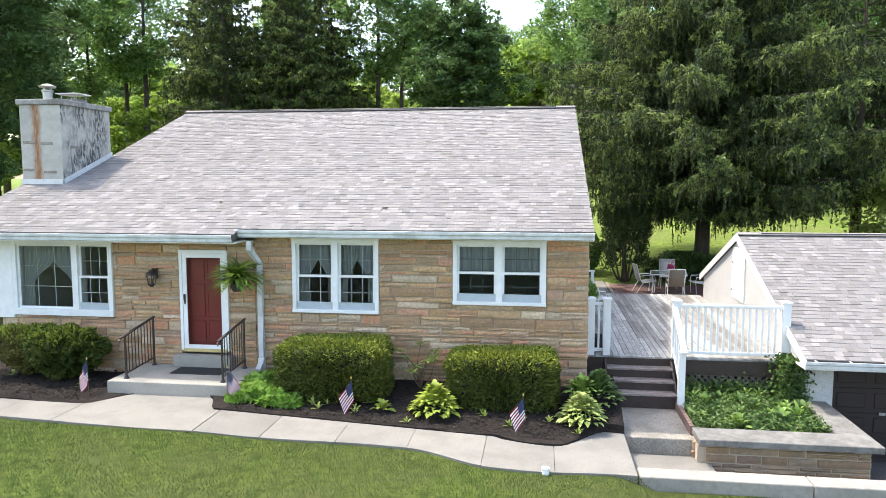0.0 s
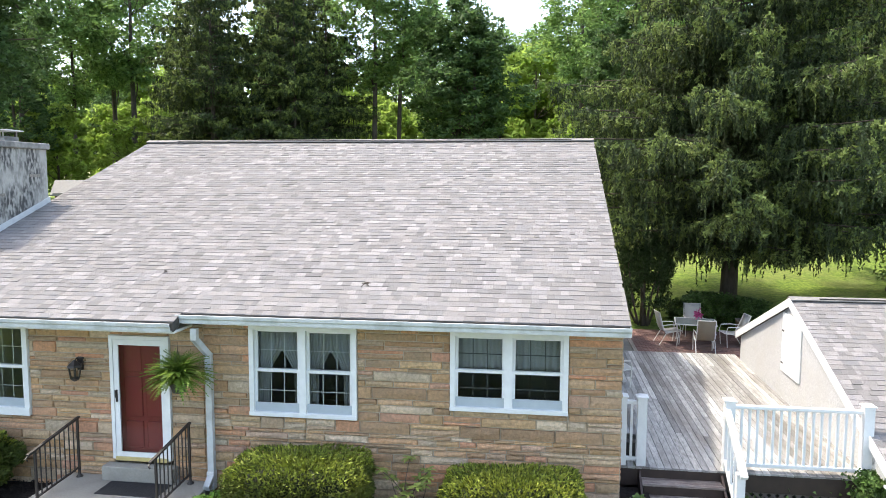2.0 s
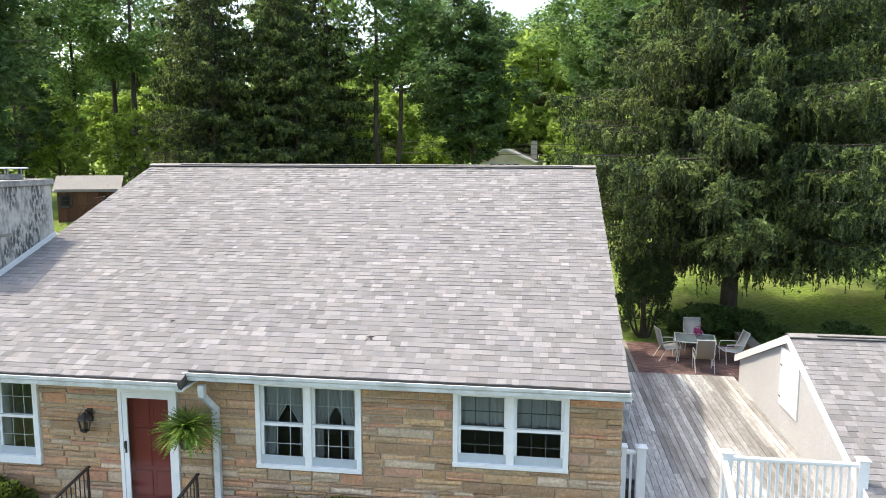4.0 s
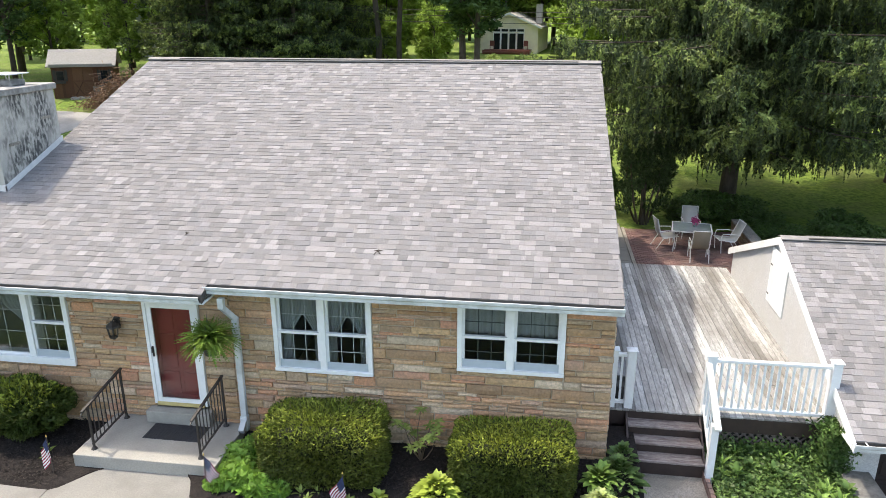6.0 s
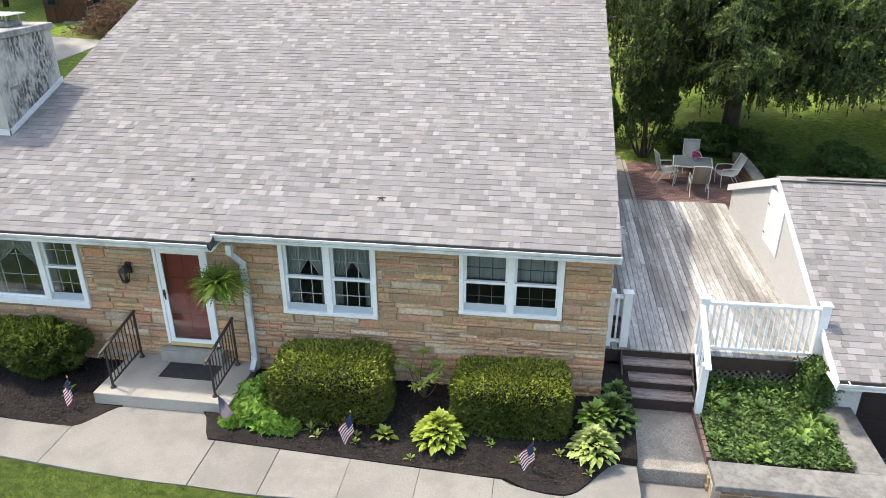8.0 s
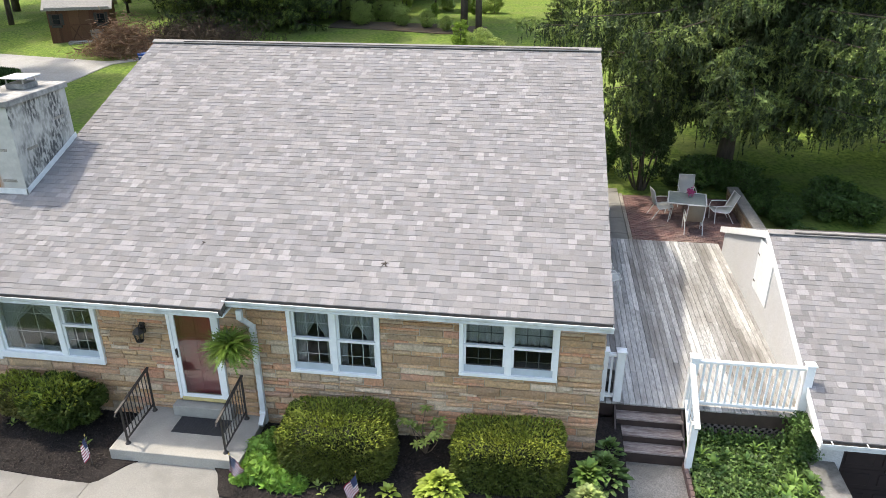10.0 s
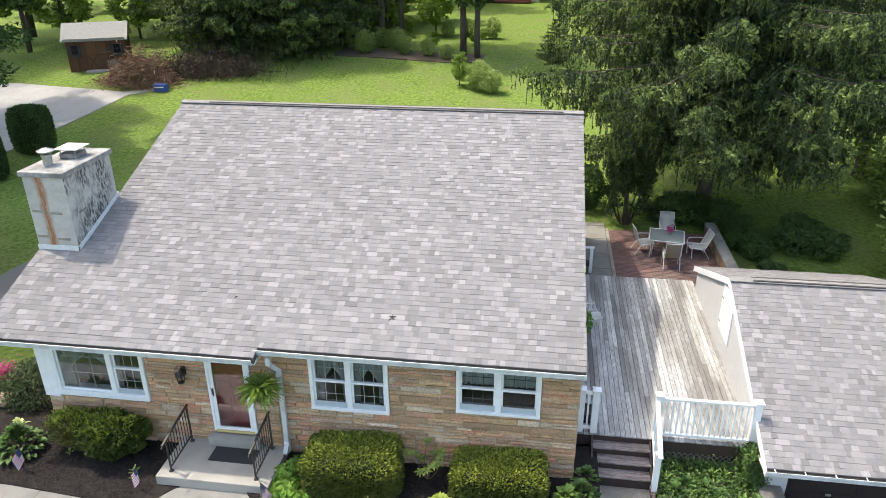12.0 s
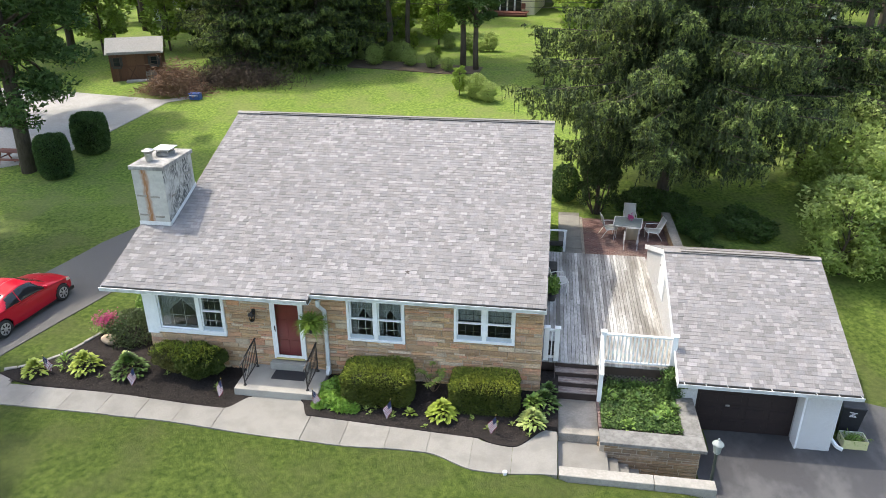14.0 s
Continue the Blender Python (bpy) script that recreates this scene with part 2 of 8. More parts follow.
def shade_front_turf(m, y0, y1, shade_tint):
    """Paints shade into the street-side turf; the yard behind stays paler, with a wandering border."""
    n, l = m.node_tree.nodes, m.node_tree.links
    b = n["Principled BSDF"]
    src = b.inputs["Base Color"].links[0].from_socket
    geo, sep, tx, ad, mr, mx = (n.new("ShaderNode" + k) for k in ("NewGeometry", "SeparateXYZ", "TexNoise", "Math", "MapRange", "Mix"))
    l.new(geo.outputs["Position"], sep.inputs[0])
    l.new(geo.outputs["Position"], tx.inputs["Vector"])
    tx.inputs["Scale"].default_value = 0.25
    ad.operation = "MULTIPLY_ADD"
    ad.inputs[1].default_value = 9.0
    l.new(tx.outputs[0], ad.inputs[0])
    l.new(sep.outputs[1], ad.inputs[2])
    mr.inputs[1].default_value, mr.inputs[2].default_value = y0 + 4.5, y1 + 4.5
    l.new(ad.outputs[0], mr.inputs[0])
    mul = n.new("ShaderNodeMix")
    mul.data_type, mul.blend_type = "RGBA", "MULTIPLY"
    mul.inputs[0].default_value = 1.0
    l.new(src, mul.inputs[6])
    mul.inputs[7].default_value = (*shade_tint, 1)
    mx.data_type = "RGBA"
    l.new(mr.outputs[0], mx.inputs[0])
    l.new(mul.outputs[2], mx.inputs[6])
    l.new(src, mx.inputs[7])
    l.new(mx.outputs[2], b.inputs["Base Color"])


# street-side shade is put into the lawn colour here
shade_front_turf(LAWN, 7.0, 14.0, (0.48, 0.475, 0.5))
BLADE = mat("grass_blade", (0.045, 0.075, 0.018), (0.08, 0.115, 0.03), 2.0, 0.7, c3=(0.14, 0.145, 0.055), scale3=0.6, mix3=0.7, vary=0.4, spec=0.2, trans=0.3)
MULCH = mat("dark_mulch", (0.013, 0.011, 0.011), (0.032, 0.026, 0.024), 25, 0.98, 1.0, 45, c3=(0.042, 0.036, 0.032), scale3=3, mix3=0.4, spec=0.15)
CHIPS = palette("bark_chip", [(0.014, 0.012, 0.011), (0.03, 0.024, 0.022), (0.022, 0.018, 0.016), (0.052, 0.042, 0.036)], 0.95, 0.3, 90.0)
ASPHALT = mat("asphalt", (0.03, 0.03, 0.034), (0.052, 0.052, 0.057), 60, 0.75, 0.4, 150, c3=(0.1, 0.1, 0.102), scale3=0.8, mix3=0.6, stretch=(1.3, 0.8, 1))
OLD_ASPHALT = mat("old_asphalt", (0.085, 0.082, 0.08), (0.115, 0.112, 0.109), 40, 0.95, 0.4, 150, c3=(0.095, 0.092, 0.088), scale3=0.6, mix3=0.6)
PAD = mat("pale_concrete_pad", (0.37, 0.355, 0.34), (0.30, 0.29, 0.28), 10, 0.9, c3=(0.24, 0.23, 0.215), scale3=0.6, mix3=0.5)
BARK = mat("bark", (0.055, 0.042, 0.032), (0.095, 0.075, 0.06), 8, 0.95, 0.9, 20, stretch=(1, 1, 0.3))
GLASS = glass_mat("window_glass", (0.86, 0.88, 0.88))
TABLE_GLASS = mat("frosted_table_glass", (0.30, 0.34, 0.33), (0.26, 0.30, 0.29), 9, 0.12, spec=0.8)
CURTAIN = mat("sheer_curtain", (0.46, 0.48, 0.485), (0.38, 0.40, 0.41), 3, 0.9, stretch=(8, 8, 0.5), trans=0.3)
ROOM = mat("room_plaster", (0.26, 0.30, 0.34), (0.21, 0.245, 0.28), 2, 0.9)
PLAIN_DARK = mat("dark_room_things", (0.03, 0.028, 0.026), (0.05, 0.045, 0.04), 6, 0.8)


def leafy(name, c1, c2, c3, vary=0.35, trans=0.35, rough=0.6, scale=1.5):
    return mat(name, c1, c2, scale, rough, c3=c3, scale3=0.35, mix3=0.5, vary=vary, spec=0.25, trans=trans)


L_SPRUCE = leafy("spruce_needles", (0.036, 0.057, 0.024), (0.058, 0.084, 0.033), (0.08, 0.103, 0.04), 0.6, 0.15)
L_SPRUCE_TIP = leafy("spruce_fresh_tips", (0.135, 0.19, 0.056), (0.2, 0.255, 0.078), (0.17, 0.22, 0.068), 0.45, 0.35)
L_HEMLOCK = leafy("hemlock_needles", (0.04, 0.064, 0.027), (0.068, 0.098, 0.038), (0.1, 0.125, 0.045), 0.5, 0.2)
L_OAK = leafy("woodland_leaves", (0.11, 0.205, 0.062), (0.18, 0.285, 0.085), (0.24, 0.35, 0.105), 0.45, 0.55)
L_DARK = leafy("dark_tree_leaves", (0.052, 0.104, 0.036), (0.088, 0.152, 0.052), (0.12, 0.185, 0.06), 0.45, 0.45)
L_BRIGHT = leafy("sunlit_leaves", (0.2, 0.31, 0.055), (0.28, 0.39, 0.08), (0.33, 0.42, 0.11), 0.35, 0.6)
L_ARBOR = leafy("arborvitae_scales", (0.029, 0.054, 0.02), (0.049, 0.081, 0.027), (0.059, 0.088, 0.029), 0.4, 0.15)
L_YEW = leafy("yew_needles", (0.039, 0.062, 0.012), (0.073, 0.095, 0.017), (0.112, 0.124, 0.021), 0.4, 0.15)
# new growth, its colour also raised to carry the light on the tops
L_YEW_TOP = leafy("yew_lit_new_growth", (0.19, 0.235, 0.034), (0.285, 0.305, 0.045), (0.15, 0.195, 0.031), 0.45, 0.2)
L_HOSTA = leafy("hosta_leaf", (0.23, 0.31, 0.05), (0.33, 0.40, 0.075), (0.40, 0.44, 0.13), 0.25, 0.3, 0.45)
L_GREEN = leafy("bed_plant_leaf", (0.111, 0.211, 0.043), (0.169, 0.276, 0.062), (0.22, 0.309, 0.078), 0.35, 0.3, 0.5)
L_FERN = leafy("fern_frond", (0.10, 0.18, 0.026), (0.165, 0.245, 0.04), (0.22, 0.28, 0.055), 0.4, 0.3, 0.5)
L_IVY = leafy("ivy_leaf", (0.052, 0.104, 0.029), (0.091, 0.156, 0.039), (0.130, 0.195, 0.065), 0.4, 0.25, 0.45)
L_PINK = leafy("pink_petals", (0.500, 0.070, 0.200), (0.600, 0.140, 0.300), (0.420, 0.050, 0.150), 0.25, 0.3)
TWIG = mat("twig", (0.10, 0.07, 0.05), (0.15, 0.11, 0.08), 10, 0.9)
DRY = palette("dry_brush", [(0.16, 0.09, 0.06), (0.22, 0.13, 0.08), (0.12, 0.07, 0.05), (0.26, 0.18, 0.12)], 0.95, 0.2, 40.0)
# ---- mesh helpers ----


def part(name, bm, material, parent=None, label="", smooth=False):
    """Links a bmesh as one mesh object under a thing or part."""
    me = bpy.data.meshes.new(name)
    bm.normal_update()
    bm.to_mesh(me)
    bm.free()
    me.materials.append(material)
    if smooth:
        me.polygons.foreach_set("use_smooth", [True] * len(me.polygons))
    ob = new(name, me)
    if parent:
        ob.parent = parent
    if label:
        ob["label"] = label
    return ob


def raw(name, verts, faces, material, parent=None, label="", smooth=False):
    me = bpy.data.meshes.new(name)
    me.from_pydata(verts, [], faces)
    me.update()
    me.materials.append(material)
    if smooth:
        me.polygons.foreach_set("use_smooth", [True] * len(me.polygons))
    ob = new(name, me)
    if parent:
        ob.parent = parent
    if label:
        ob["label"] = label
    return ob


def thing(name, label, category, group="", kind="", at=(0, 0, 0)):
    ob = new(name)
    ob.location = at
    ob.empty_display_size = 0.1
    return tagged(ob, label, category, group, kind)


def box(bm, x0, y0, z0, x1, y1, z1, bevel=0.0):
    v = [bm.verts.new(p) for p in ((x0, y0, z0), (x1, y0, z0), (x1, y1, z0), (x0, y1, z0), (x0, y0, z1), (x1, y0, z1), (x1, y1, z1), (x0, y1, z1))]
    fs = [bm.faces.new([v[i] for i in q]) for q in ((0, 3, 2, 1), (4, 5, 6, 7), (0, 1, 5, 4), (1, 2, 6, 5), (2, 3, 7, 6), (3, 0, 4, 7))]
    if bevel:
        es = list({e for f in fs for e in f.edges})
        bmesh.ops.bevel(bm, geom=es, offset=bevel, segments=2, affect="EDGES", profile=0.5)


def bx(*a, bevel=0.0):
    bm = bmesh.new()
    box(bm, *a, bevel=bevel)
    return bm


def tube(bm, pts, r, n=8, r_end=None, cap=True):
    """A round bar along a line of points."""
    pts = [Vector(p) for p in pts]
    rings = []
    for i, p in enumerate(pts):
        d = (pts[min(i + 1, len(pts) - 1)] - pts[max(i - 1, 0)]).normalized()
        a = d.orthogonal().normalized() if abs(d.z) > 0.95 else d.cross(Vector((0, 0, 1))).normalized()
        b = d.cross(a)
        k = r if r_end is None else r + (r_end - r) * i / (len(pts) - 1)
        rings.append([bm.verts.new(p + (a * math.cos(t) + b * math.sin(t)) * k) for t in (2 * math.pi * j / n for j in range(n))])
    for u, w in zip(rings, rings[1:]):
        for j in range(n):
            bm.faces.new((u[j], u[(j + 1) % n], w[(j + 1) % n], w[j]))
    if cap:
        bm.faces.new(rings[0][::-1])
        bm.faces.new(rings[-1])


def tb(pts, r, n=8, r_end=None):
    bm = bmesh.new()
    tube(bm, pts, r, n, r_end)
    return bm


def bar(bm, p, q, w, h):
    """A square bar from p to q, w wide, h high."""
    p, q = Vector(p), Vector(q)
    d = (q - p).normalized()
    s = d.cross(Vector((0, 0, 1))).normalized() if abs(d.z) < 0.98 else Vector((1, 0, 0))
    u = s.cross(d).normalized()
    v = [bm.verts.new(e + s * (a * w / 2) + u * (b * h / 2)) for e in (p, q) for a, b in ((-1, -1), (1, -1), (1, 1), (-1, 1))]
    for f in ((3, 2, 1, 0), (4, 5, 6, 7), (0, 1, 5, 4), (1, 2, 6, 5), (2, 3, 7, 6), (3, 0, 4, 7)):
        bm.faces.new([v[i] for i in f])


def br(p, q, w, h):
    bm = bmesh.new()
    bar(bm, p, q, w, h)
    return bm


def prism(bm, outline, lo, hi):
    """A plan outline (x, y) raised from lo to hi; lo and hi are heights or functions of x, y."""
    f = lambda h, p: h(*p) if callable(h) else h
    a = [bm.verts.new((p[0], p[1], f(lo, p))) for p in outline]
    b = [bm.verts.new((p[0], p[1], f(hi, p))) for p in outline]
    bm.faces.new(a[::-1])
    bm.faces.new(b)
    n = len(outline)
    for i in range(n):
        bm.faces.new((a[i], a[(i + 1) % n], b[(i + 1) % n], b[i]))


def lathe(bm, rings, at=(0, 0, 0), n=14):
    """Turns (radius, z) rings about the upright axis."""
    x, y, z = at
    made = [[bm.verts.new((x + r * math.cos(t), y + r * math.sin(t), z + h)) for t in (2 * math.pi * j / n for j in range(n))] for r, h in rings]
    for u, w in zip(made, made[1:]):
        for j in range(n):
            bm.faces.new((u[j], u[(j + 1) % n], w[(j + 1) % n], w[j]))
    bm.faces.new(made[0][::-1])
    bm.faces.new(made[-1])


def lt(rings, at=(0, 0, 0), n=14):
    bm = bmesh.new()
    lathe(bm, rings, at, n)
    return bm


def smooth01(a, b, v):
    t = min(1.0, max(0.0, (v - a) / (b - a)))
    return t * t * (3 - 2 * t)


# ---- ground ----


def walk_z(x):
    return -0.15 - 0.05 * min(max(x - 1.7, 0.0), 7.0)


def ground_z(x, y):
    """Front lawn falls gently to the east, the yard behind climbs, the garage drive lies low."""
    front = walk_z(x) - 0.03 - 0.02 * max(0.0, -3.5 - y)
    if x > 8.7:
        front -= 0.2 * smooth01(8.7, 9.0, x)
    back = -0.2 + 0.11 * max(0.0, y - 14.0) if y < 38 else 2.44 + 0.012 * (min(y, 160) - 38)
    mid = front + (back - front) * smooth01(0.0, 9.0, y)
    low = -1.62 - 0.03 * max(0.0, min(-y, 20.0))
    low = low + (back - low) * smooth01(4.0, 15.0, y)
    s = smooth01(12.4, 13.4, x) if y < -2.4 else smooth01(11.2, 12.6, x)
    z = mid + (low - mid) * s
    if 8.72 < x < 12.8 and -2.7 < y < 1.3:
        z = min(z, -1.1 if x < 10 else -1.7)
    if abs(x) < 60 and -40 < y < 70:
        z += 0.03 * noise.noise(Vector((x * 0.35, y * 0.35, 3)))
    return z


def axis_steps(parts):
    out = []
    for lo, hi, step in parts:
        v = lo
        while v < hi - 1e-6:
            out.append(v)
            v += step
    out.append(parts[-1][1])
    return out


xs = axis_steps([(-2400, -400, 400), (-400, -80, 40), (-80, -24, 4), (-24, 30, 0.6), (30, 80, 5), (80, 400, 40), (400, 2400, 400)])
ys = axis_steps([(-2400, -400, 400), (-400, -60, 40), (-60, -24, 4), (-24, 40, 0.6), (40, 100, 3), (100, 400, 40), (400, 2400, 400)])
verts = [(x, y, ground_z(x, y)) for y in ys for x in xs]
nx = len(xs)
faces = [(j * nx + i, j * nx + i + 1, (j + 1) * nx + i + 1, (j + 1) * nx + i) for j in range(len(ys) - 1) for i in range(nx - 1)]
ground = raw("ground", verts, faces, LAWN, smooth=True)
tagged(ground, "mown green lawn climbing gently behind the house", "lawn", kind="structure")


def draped(name, outline, material, lift, label, category, step=0.5, thick=0.25):
    """A sheet that follows the ground inside a plan outline."""
    bm = bmesh.new()
    bm.faces.new([bm.verts.new((x, y, 0)) for x, y in outline])
    x0, x1 = min(p[0] for p in outline), max(p[0] for p in outline)
    y0, y1 = min(p[1] for p in outline), max(p[1] for p in outline)
    for lo, hi, no in ((x0, x1, (1, 0, 0)), (y0, y1, (0, 1, 0))):
        v = lo + step
        while v < hi:
            co = (v, 0, 0) if no[0] else (0, v, 0)
            bmesh.ops.bisect_plane(bm, geom=bm.verts[:] + bm.edges[:] + bm.faces[:], plane_co=co, plane_no=no)
            v += step
    for v in bm.verts:
        v.co.z = ground_z(v.co.x, v.co.y) + (lift(v.co.x, v.co.y) if callable(lift) else lift)
    edge = bmesh.ops.extrude_face_region(bm, geom=bm.faces[:])
    for g in edge["geom"]:
        if isinstance(g, bmesh.types.BMVert):
            g.co.z -= thick
    bmesh.ops.recalc_face_normals(bm, faces=bm.faces[:])
    return tagged(part(name, bm, material, smooth=False), label, category, kind="structure")


# ---- house shell ----
EAVE_Y, EAVE_Z, RIDGE_Y, RIDGE_Z = -0.31, 2.92, 8.24, 6.0
PITCH = (RIDGE_Z - EAVE_Z) / (RIDGE_Y - EAVE_Y)
LEFT_Y = -0.56
X0, X1 = -4.05, 8.15
ROOF_X0, ROOF_X1, WING_X = -3.95, 8.2, -4.98


def roof_z(y):
    return EAVE_Z + PITCH * (y - EAVE_Y)


# openings in the front wall: x0, z0, x1, z1
W_BAY = (-3.72, 1.05, -1.47, 2.63)
W_ONE = (2.38, 1.25, 4.125, 2.71)
W_TWO = (5.585, 1.48, 7.36, 2.71)
DOOR = (0.0, 0.28, 1.03, 2.46)


def cut(rects, hole):
    out = []
    hx0, hz0, hx1, hz1 = hole
    for x0, z0, x1, z1 in rects:
        if x1 <= hx0 or x0 >= hx1 or z1 <= hz0 or z0 >= hz1:
            out.append((x0, z0, x1, z1))
            continue
        if x0 < hx0:
            out.append((x0, z0, hx0, z1))
        if x1 > hx1:
            out.append((hx1, z0, x1, z1))
        a, b = max(x0, hx0), min(x1, hx1)
        if z0 < hz0:
            out.append((a, z0, b, hz0))
        if z1 > hz1:
            out.append((a, hz1, b, z1))
    return out


def wall_with_holes(name, x0, x1, z0, z1, holes, label):
    xsl = sorted({x0, x1, *[h[0] for h in holes], *[h[2] for h in holes]})
    zsl = sorted({z0, z1, *[h[1] for h in holes], *[h[3] for h in holes]})
    bm = bmesh.new()
    for a, b in zip(xsl, xsl[1:]):
        for c, d in zip(zsl, zsl[1:]):
            if not any(h[0] <= (a + b) / 2 <= h[2] and h[1] <= (c + d) / 2 <= h[3] for h in holes):
                box(bm, a, 0.03, c, b, 0.28, d)
    bmesh.ops.remove_doubles(bm, verts=bm.verts[:], dist=1e-4)
    return tagged(part(name, bm, MORTAR), label, "wall", kind="structure")


wall_west_half = wall_with_holes("wall_north", X0, 1.6, -0.6, 2.66, [W_BAY, DOOR], "tan sandstone ashlar front wall round the red door")
wall_east_half = wall_with_holes("wall_north_east", 1.6, X1, -0.6, 2.8, [W_ONE, W_TWO], "tan sandstone ashlar front wall with two white windows")
bm = bmesh.new()
for outline in ([(0.0, -0.6), (13.6, -0.6), (13.6, 4.1), (RIDGE_Y, RIDGE_Z - 0.25), (0.28, 2.66)],):
    a = [bm.verts.new((X1 - 0.25, y, z)) for y, z in outline]
    b = [bm.verts.new((X1, y, z)) for y, z in outline]
    bm.faces.new(a), bm.faces.new(b[::-1])
    for i in range(len(outline)):
        bm.faces.new((a[i], b[i], b[(i + 1) % len(outline)], a[(i + 1) % len(outline)]))
bmesh.ops.recalc_face_normals(bm, faces=bm.faces[:])
tagged(part("wall_east", bm, CREAM), "cream side wall of the house beside the deck", "wall", kind="structure")
bm = bmesh.new()
box(bm, X0, 0.28, -0.6, X0 + 0.25, 13.6, 2.7)
tagged(part("wall_west", bm, CREAM), "cream west wall of the house", "wall", kind="structure")
tagged(part("wall_south", bx(X0 + 0.25, 13.35, -0.6, X1 - 0.25, 13.6, 4.15), CREAM), "plain cream back wall of the house", "wall", kind="structure")
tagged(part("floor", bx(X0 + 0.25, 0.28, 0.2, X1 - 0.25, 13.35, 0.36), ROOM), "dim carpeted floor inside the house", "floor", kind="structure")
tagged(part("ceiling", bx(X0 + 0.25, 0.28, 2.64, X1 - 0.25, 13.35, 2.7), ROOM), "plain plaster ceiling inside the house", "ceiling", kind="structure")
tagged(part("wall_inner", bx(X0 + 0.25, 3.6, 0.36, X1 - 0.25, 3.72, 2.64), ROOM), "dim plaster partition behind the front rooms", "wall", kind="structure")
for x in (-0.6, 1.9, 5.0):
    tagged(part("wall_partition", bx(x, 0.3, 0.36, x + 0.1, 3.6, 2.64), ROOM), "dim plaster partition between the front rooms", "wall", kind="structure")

# roof deck: front slope in plan steps, back slope behind
FRONT_ROOF = [(1.42, EAVE_Y), (ROOF_X1, EAVE_Y), (ROOF_X1, RIDGE_Y), (ROOF_X0, RIDGE_Y), (ROOF_X0, 2.2), (WING_X, 2.2), (WING_X, LEFT_Y), (1.42, LEFT_Y)]
bm = bmesh.new()
prism(bm, FRONT_ROOF, lambda x, y: roof_z(y) - 0.16, lambda x, y: roof_z(y) - 0.012)
back = [(ROOF_X0, RIDGE_Y), (ROOF_X1, RIDGE_Y), (ROOF_X1, 13.85), (ROOF_X0, 13.85)]
prism(bm, back, lambda x, y: RIDGE_Z - 0.30 * (y - RIDGE_Y) - 0.16, lambda x, y: RIDGE_Z - 0.30 * (y - RIDGE_Y) - 0.012)
bmesh.ops.recalc_face_normals(bm, faces=bm.faces[:])
roof = tagged(part("roof", bm, FELT), "low gabled roof of mottled grey-brown asphalt shingles", "roof", kind="structure")
bm = bmesh.new()
prism(bm, [(ROOF_X0 + 0.9, RIDGE_Y - 0.13), (ROOF_X1 - 0.55, RIDGE_Y - 0.13), (ROOF_X1 - 0.55, RIDGE_Y + 0.13), (ROOF_X0 + 0.9, RIDGE_Y + 0.13)], RIDGE_Z - 0.05, RIDGE_Z + 0.03)
part("ridge_vent", bm, DARK_RIDGE, roof, "dark ridge vent")
bm = bmesh.new()
for s in (1, -1):
    prism(bm, [(ROOF_X0 - 0.02, RIDGE_Y), (ROOF_X1 + 0.02, RIDGE_Y), (ROOF_X1 + 0.02, RIDGE_Y - s * 0.15), (ROOF_X0 - 0.02, RIDGE_Y - s * 0.15)], lambda x, y: RIDGE_Z + 0.03 - abs(y - RIDGE_Y) * PITCH * 0.9, lambda x, y: RIDGE_Z + 0.052 - abs(y - RIDGE_Y) * PITCH * 0.9)
bmesh.ops.recalc_face_normals(bm, faces=bm.faces[:])
part("ridge_cap", bm, mat("ridge_shingle", (0.20, 0.187, 0.18), (0.25, 0.235, 0.225), 5, 0.9, 0.4, 200), roof)

# soffits, fascia, gutters
tagged(part("soffit", bx(1.42, EAVE_Y + 0.02, 2.745, X1, 0.03, 2.785), WHITE), "white painted soffit under the eave", "soffit", kind="structure")
tagged(part("soffit_west", bx(WING_X + 0.05, LEFT_Y + 0.02, 2.64, 1.42, 0.03, 2.68), WHITE), "white painted soffit over the entrance", "soffit", kind="structure")


LITTER = mat("wet_leaf_litter", (0.012, 0.010, 0.008), (0.03, 0.024, 0.018), 30, 0.95, 0.8, 60)


def gutter(name, x0, x1, y, z, label):
    """An ogee gutter along x with its lip, back and end caps."""
    g = thing(name, label, "gutter", kind="structure")
    prof = [(0.0, 0.0), (0.0, -0.13), (-0.098, -0.13), (-0.102, -0.075), (-0.122, -0.05), (-0.125, 0.0), (-0.115, 0.004), (-0.112, -0.045), (-0.092, -0.07), (-0.088, -0.12), (-0.012, -0.12), (-0.012, 0.0)]
    bm = bmesh.new()
    a = [bm.verts.new((x0, y + p, z + q)) for p, q in prof]
    b = [bm.verts.new((x1, y + p, z + q)) for p, q in prof]
    bm.faces.new(a[::-1]), bm.faces.new(b)
    for i in range(len(prof)):
        bm.faces.new((a[i], a[(i + 1) % len(prof)], b[(i + 1) % len(prof)], b[i]))
    bmesh.ops.recalc_face_normals(bm, faces=bm.faces[:])
    part("trough", bm, GUTTER, g)
    part("fascia", bx(x0, y, z - 0.155, x1, y + 0.02, z + 0.005), WHITE, g, "white fascia board")
    part("leaf_litter", bx(x0 + 0.03, y - 0.082, z - 0.112, x1 - 0.03, y - 0.014, z - 0.03), LITTER, g, "dark leaf litter")
    return g


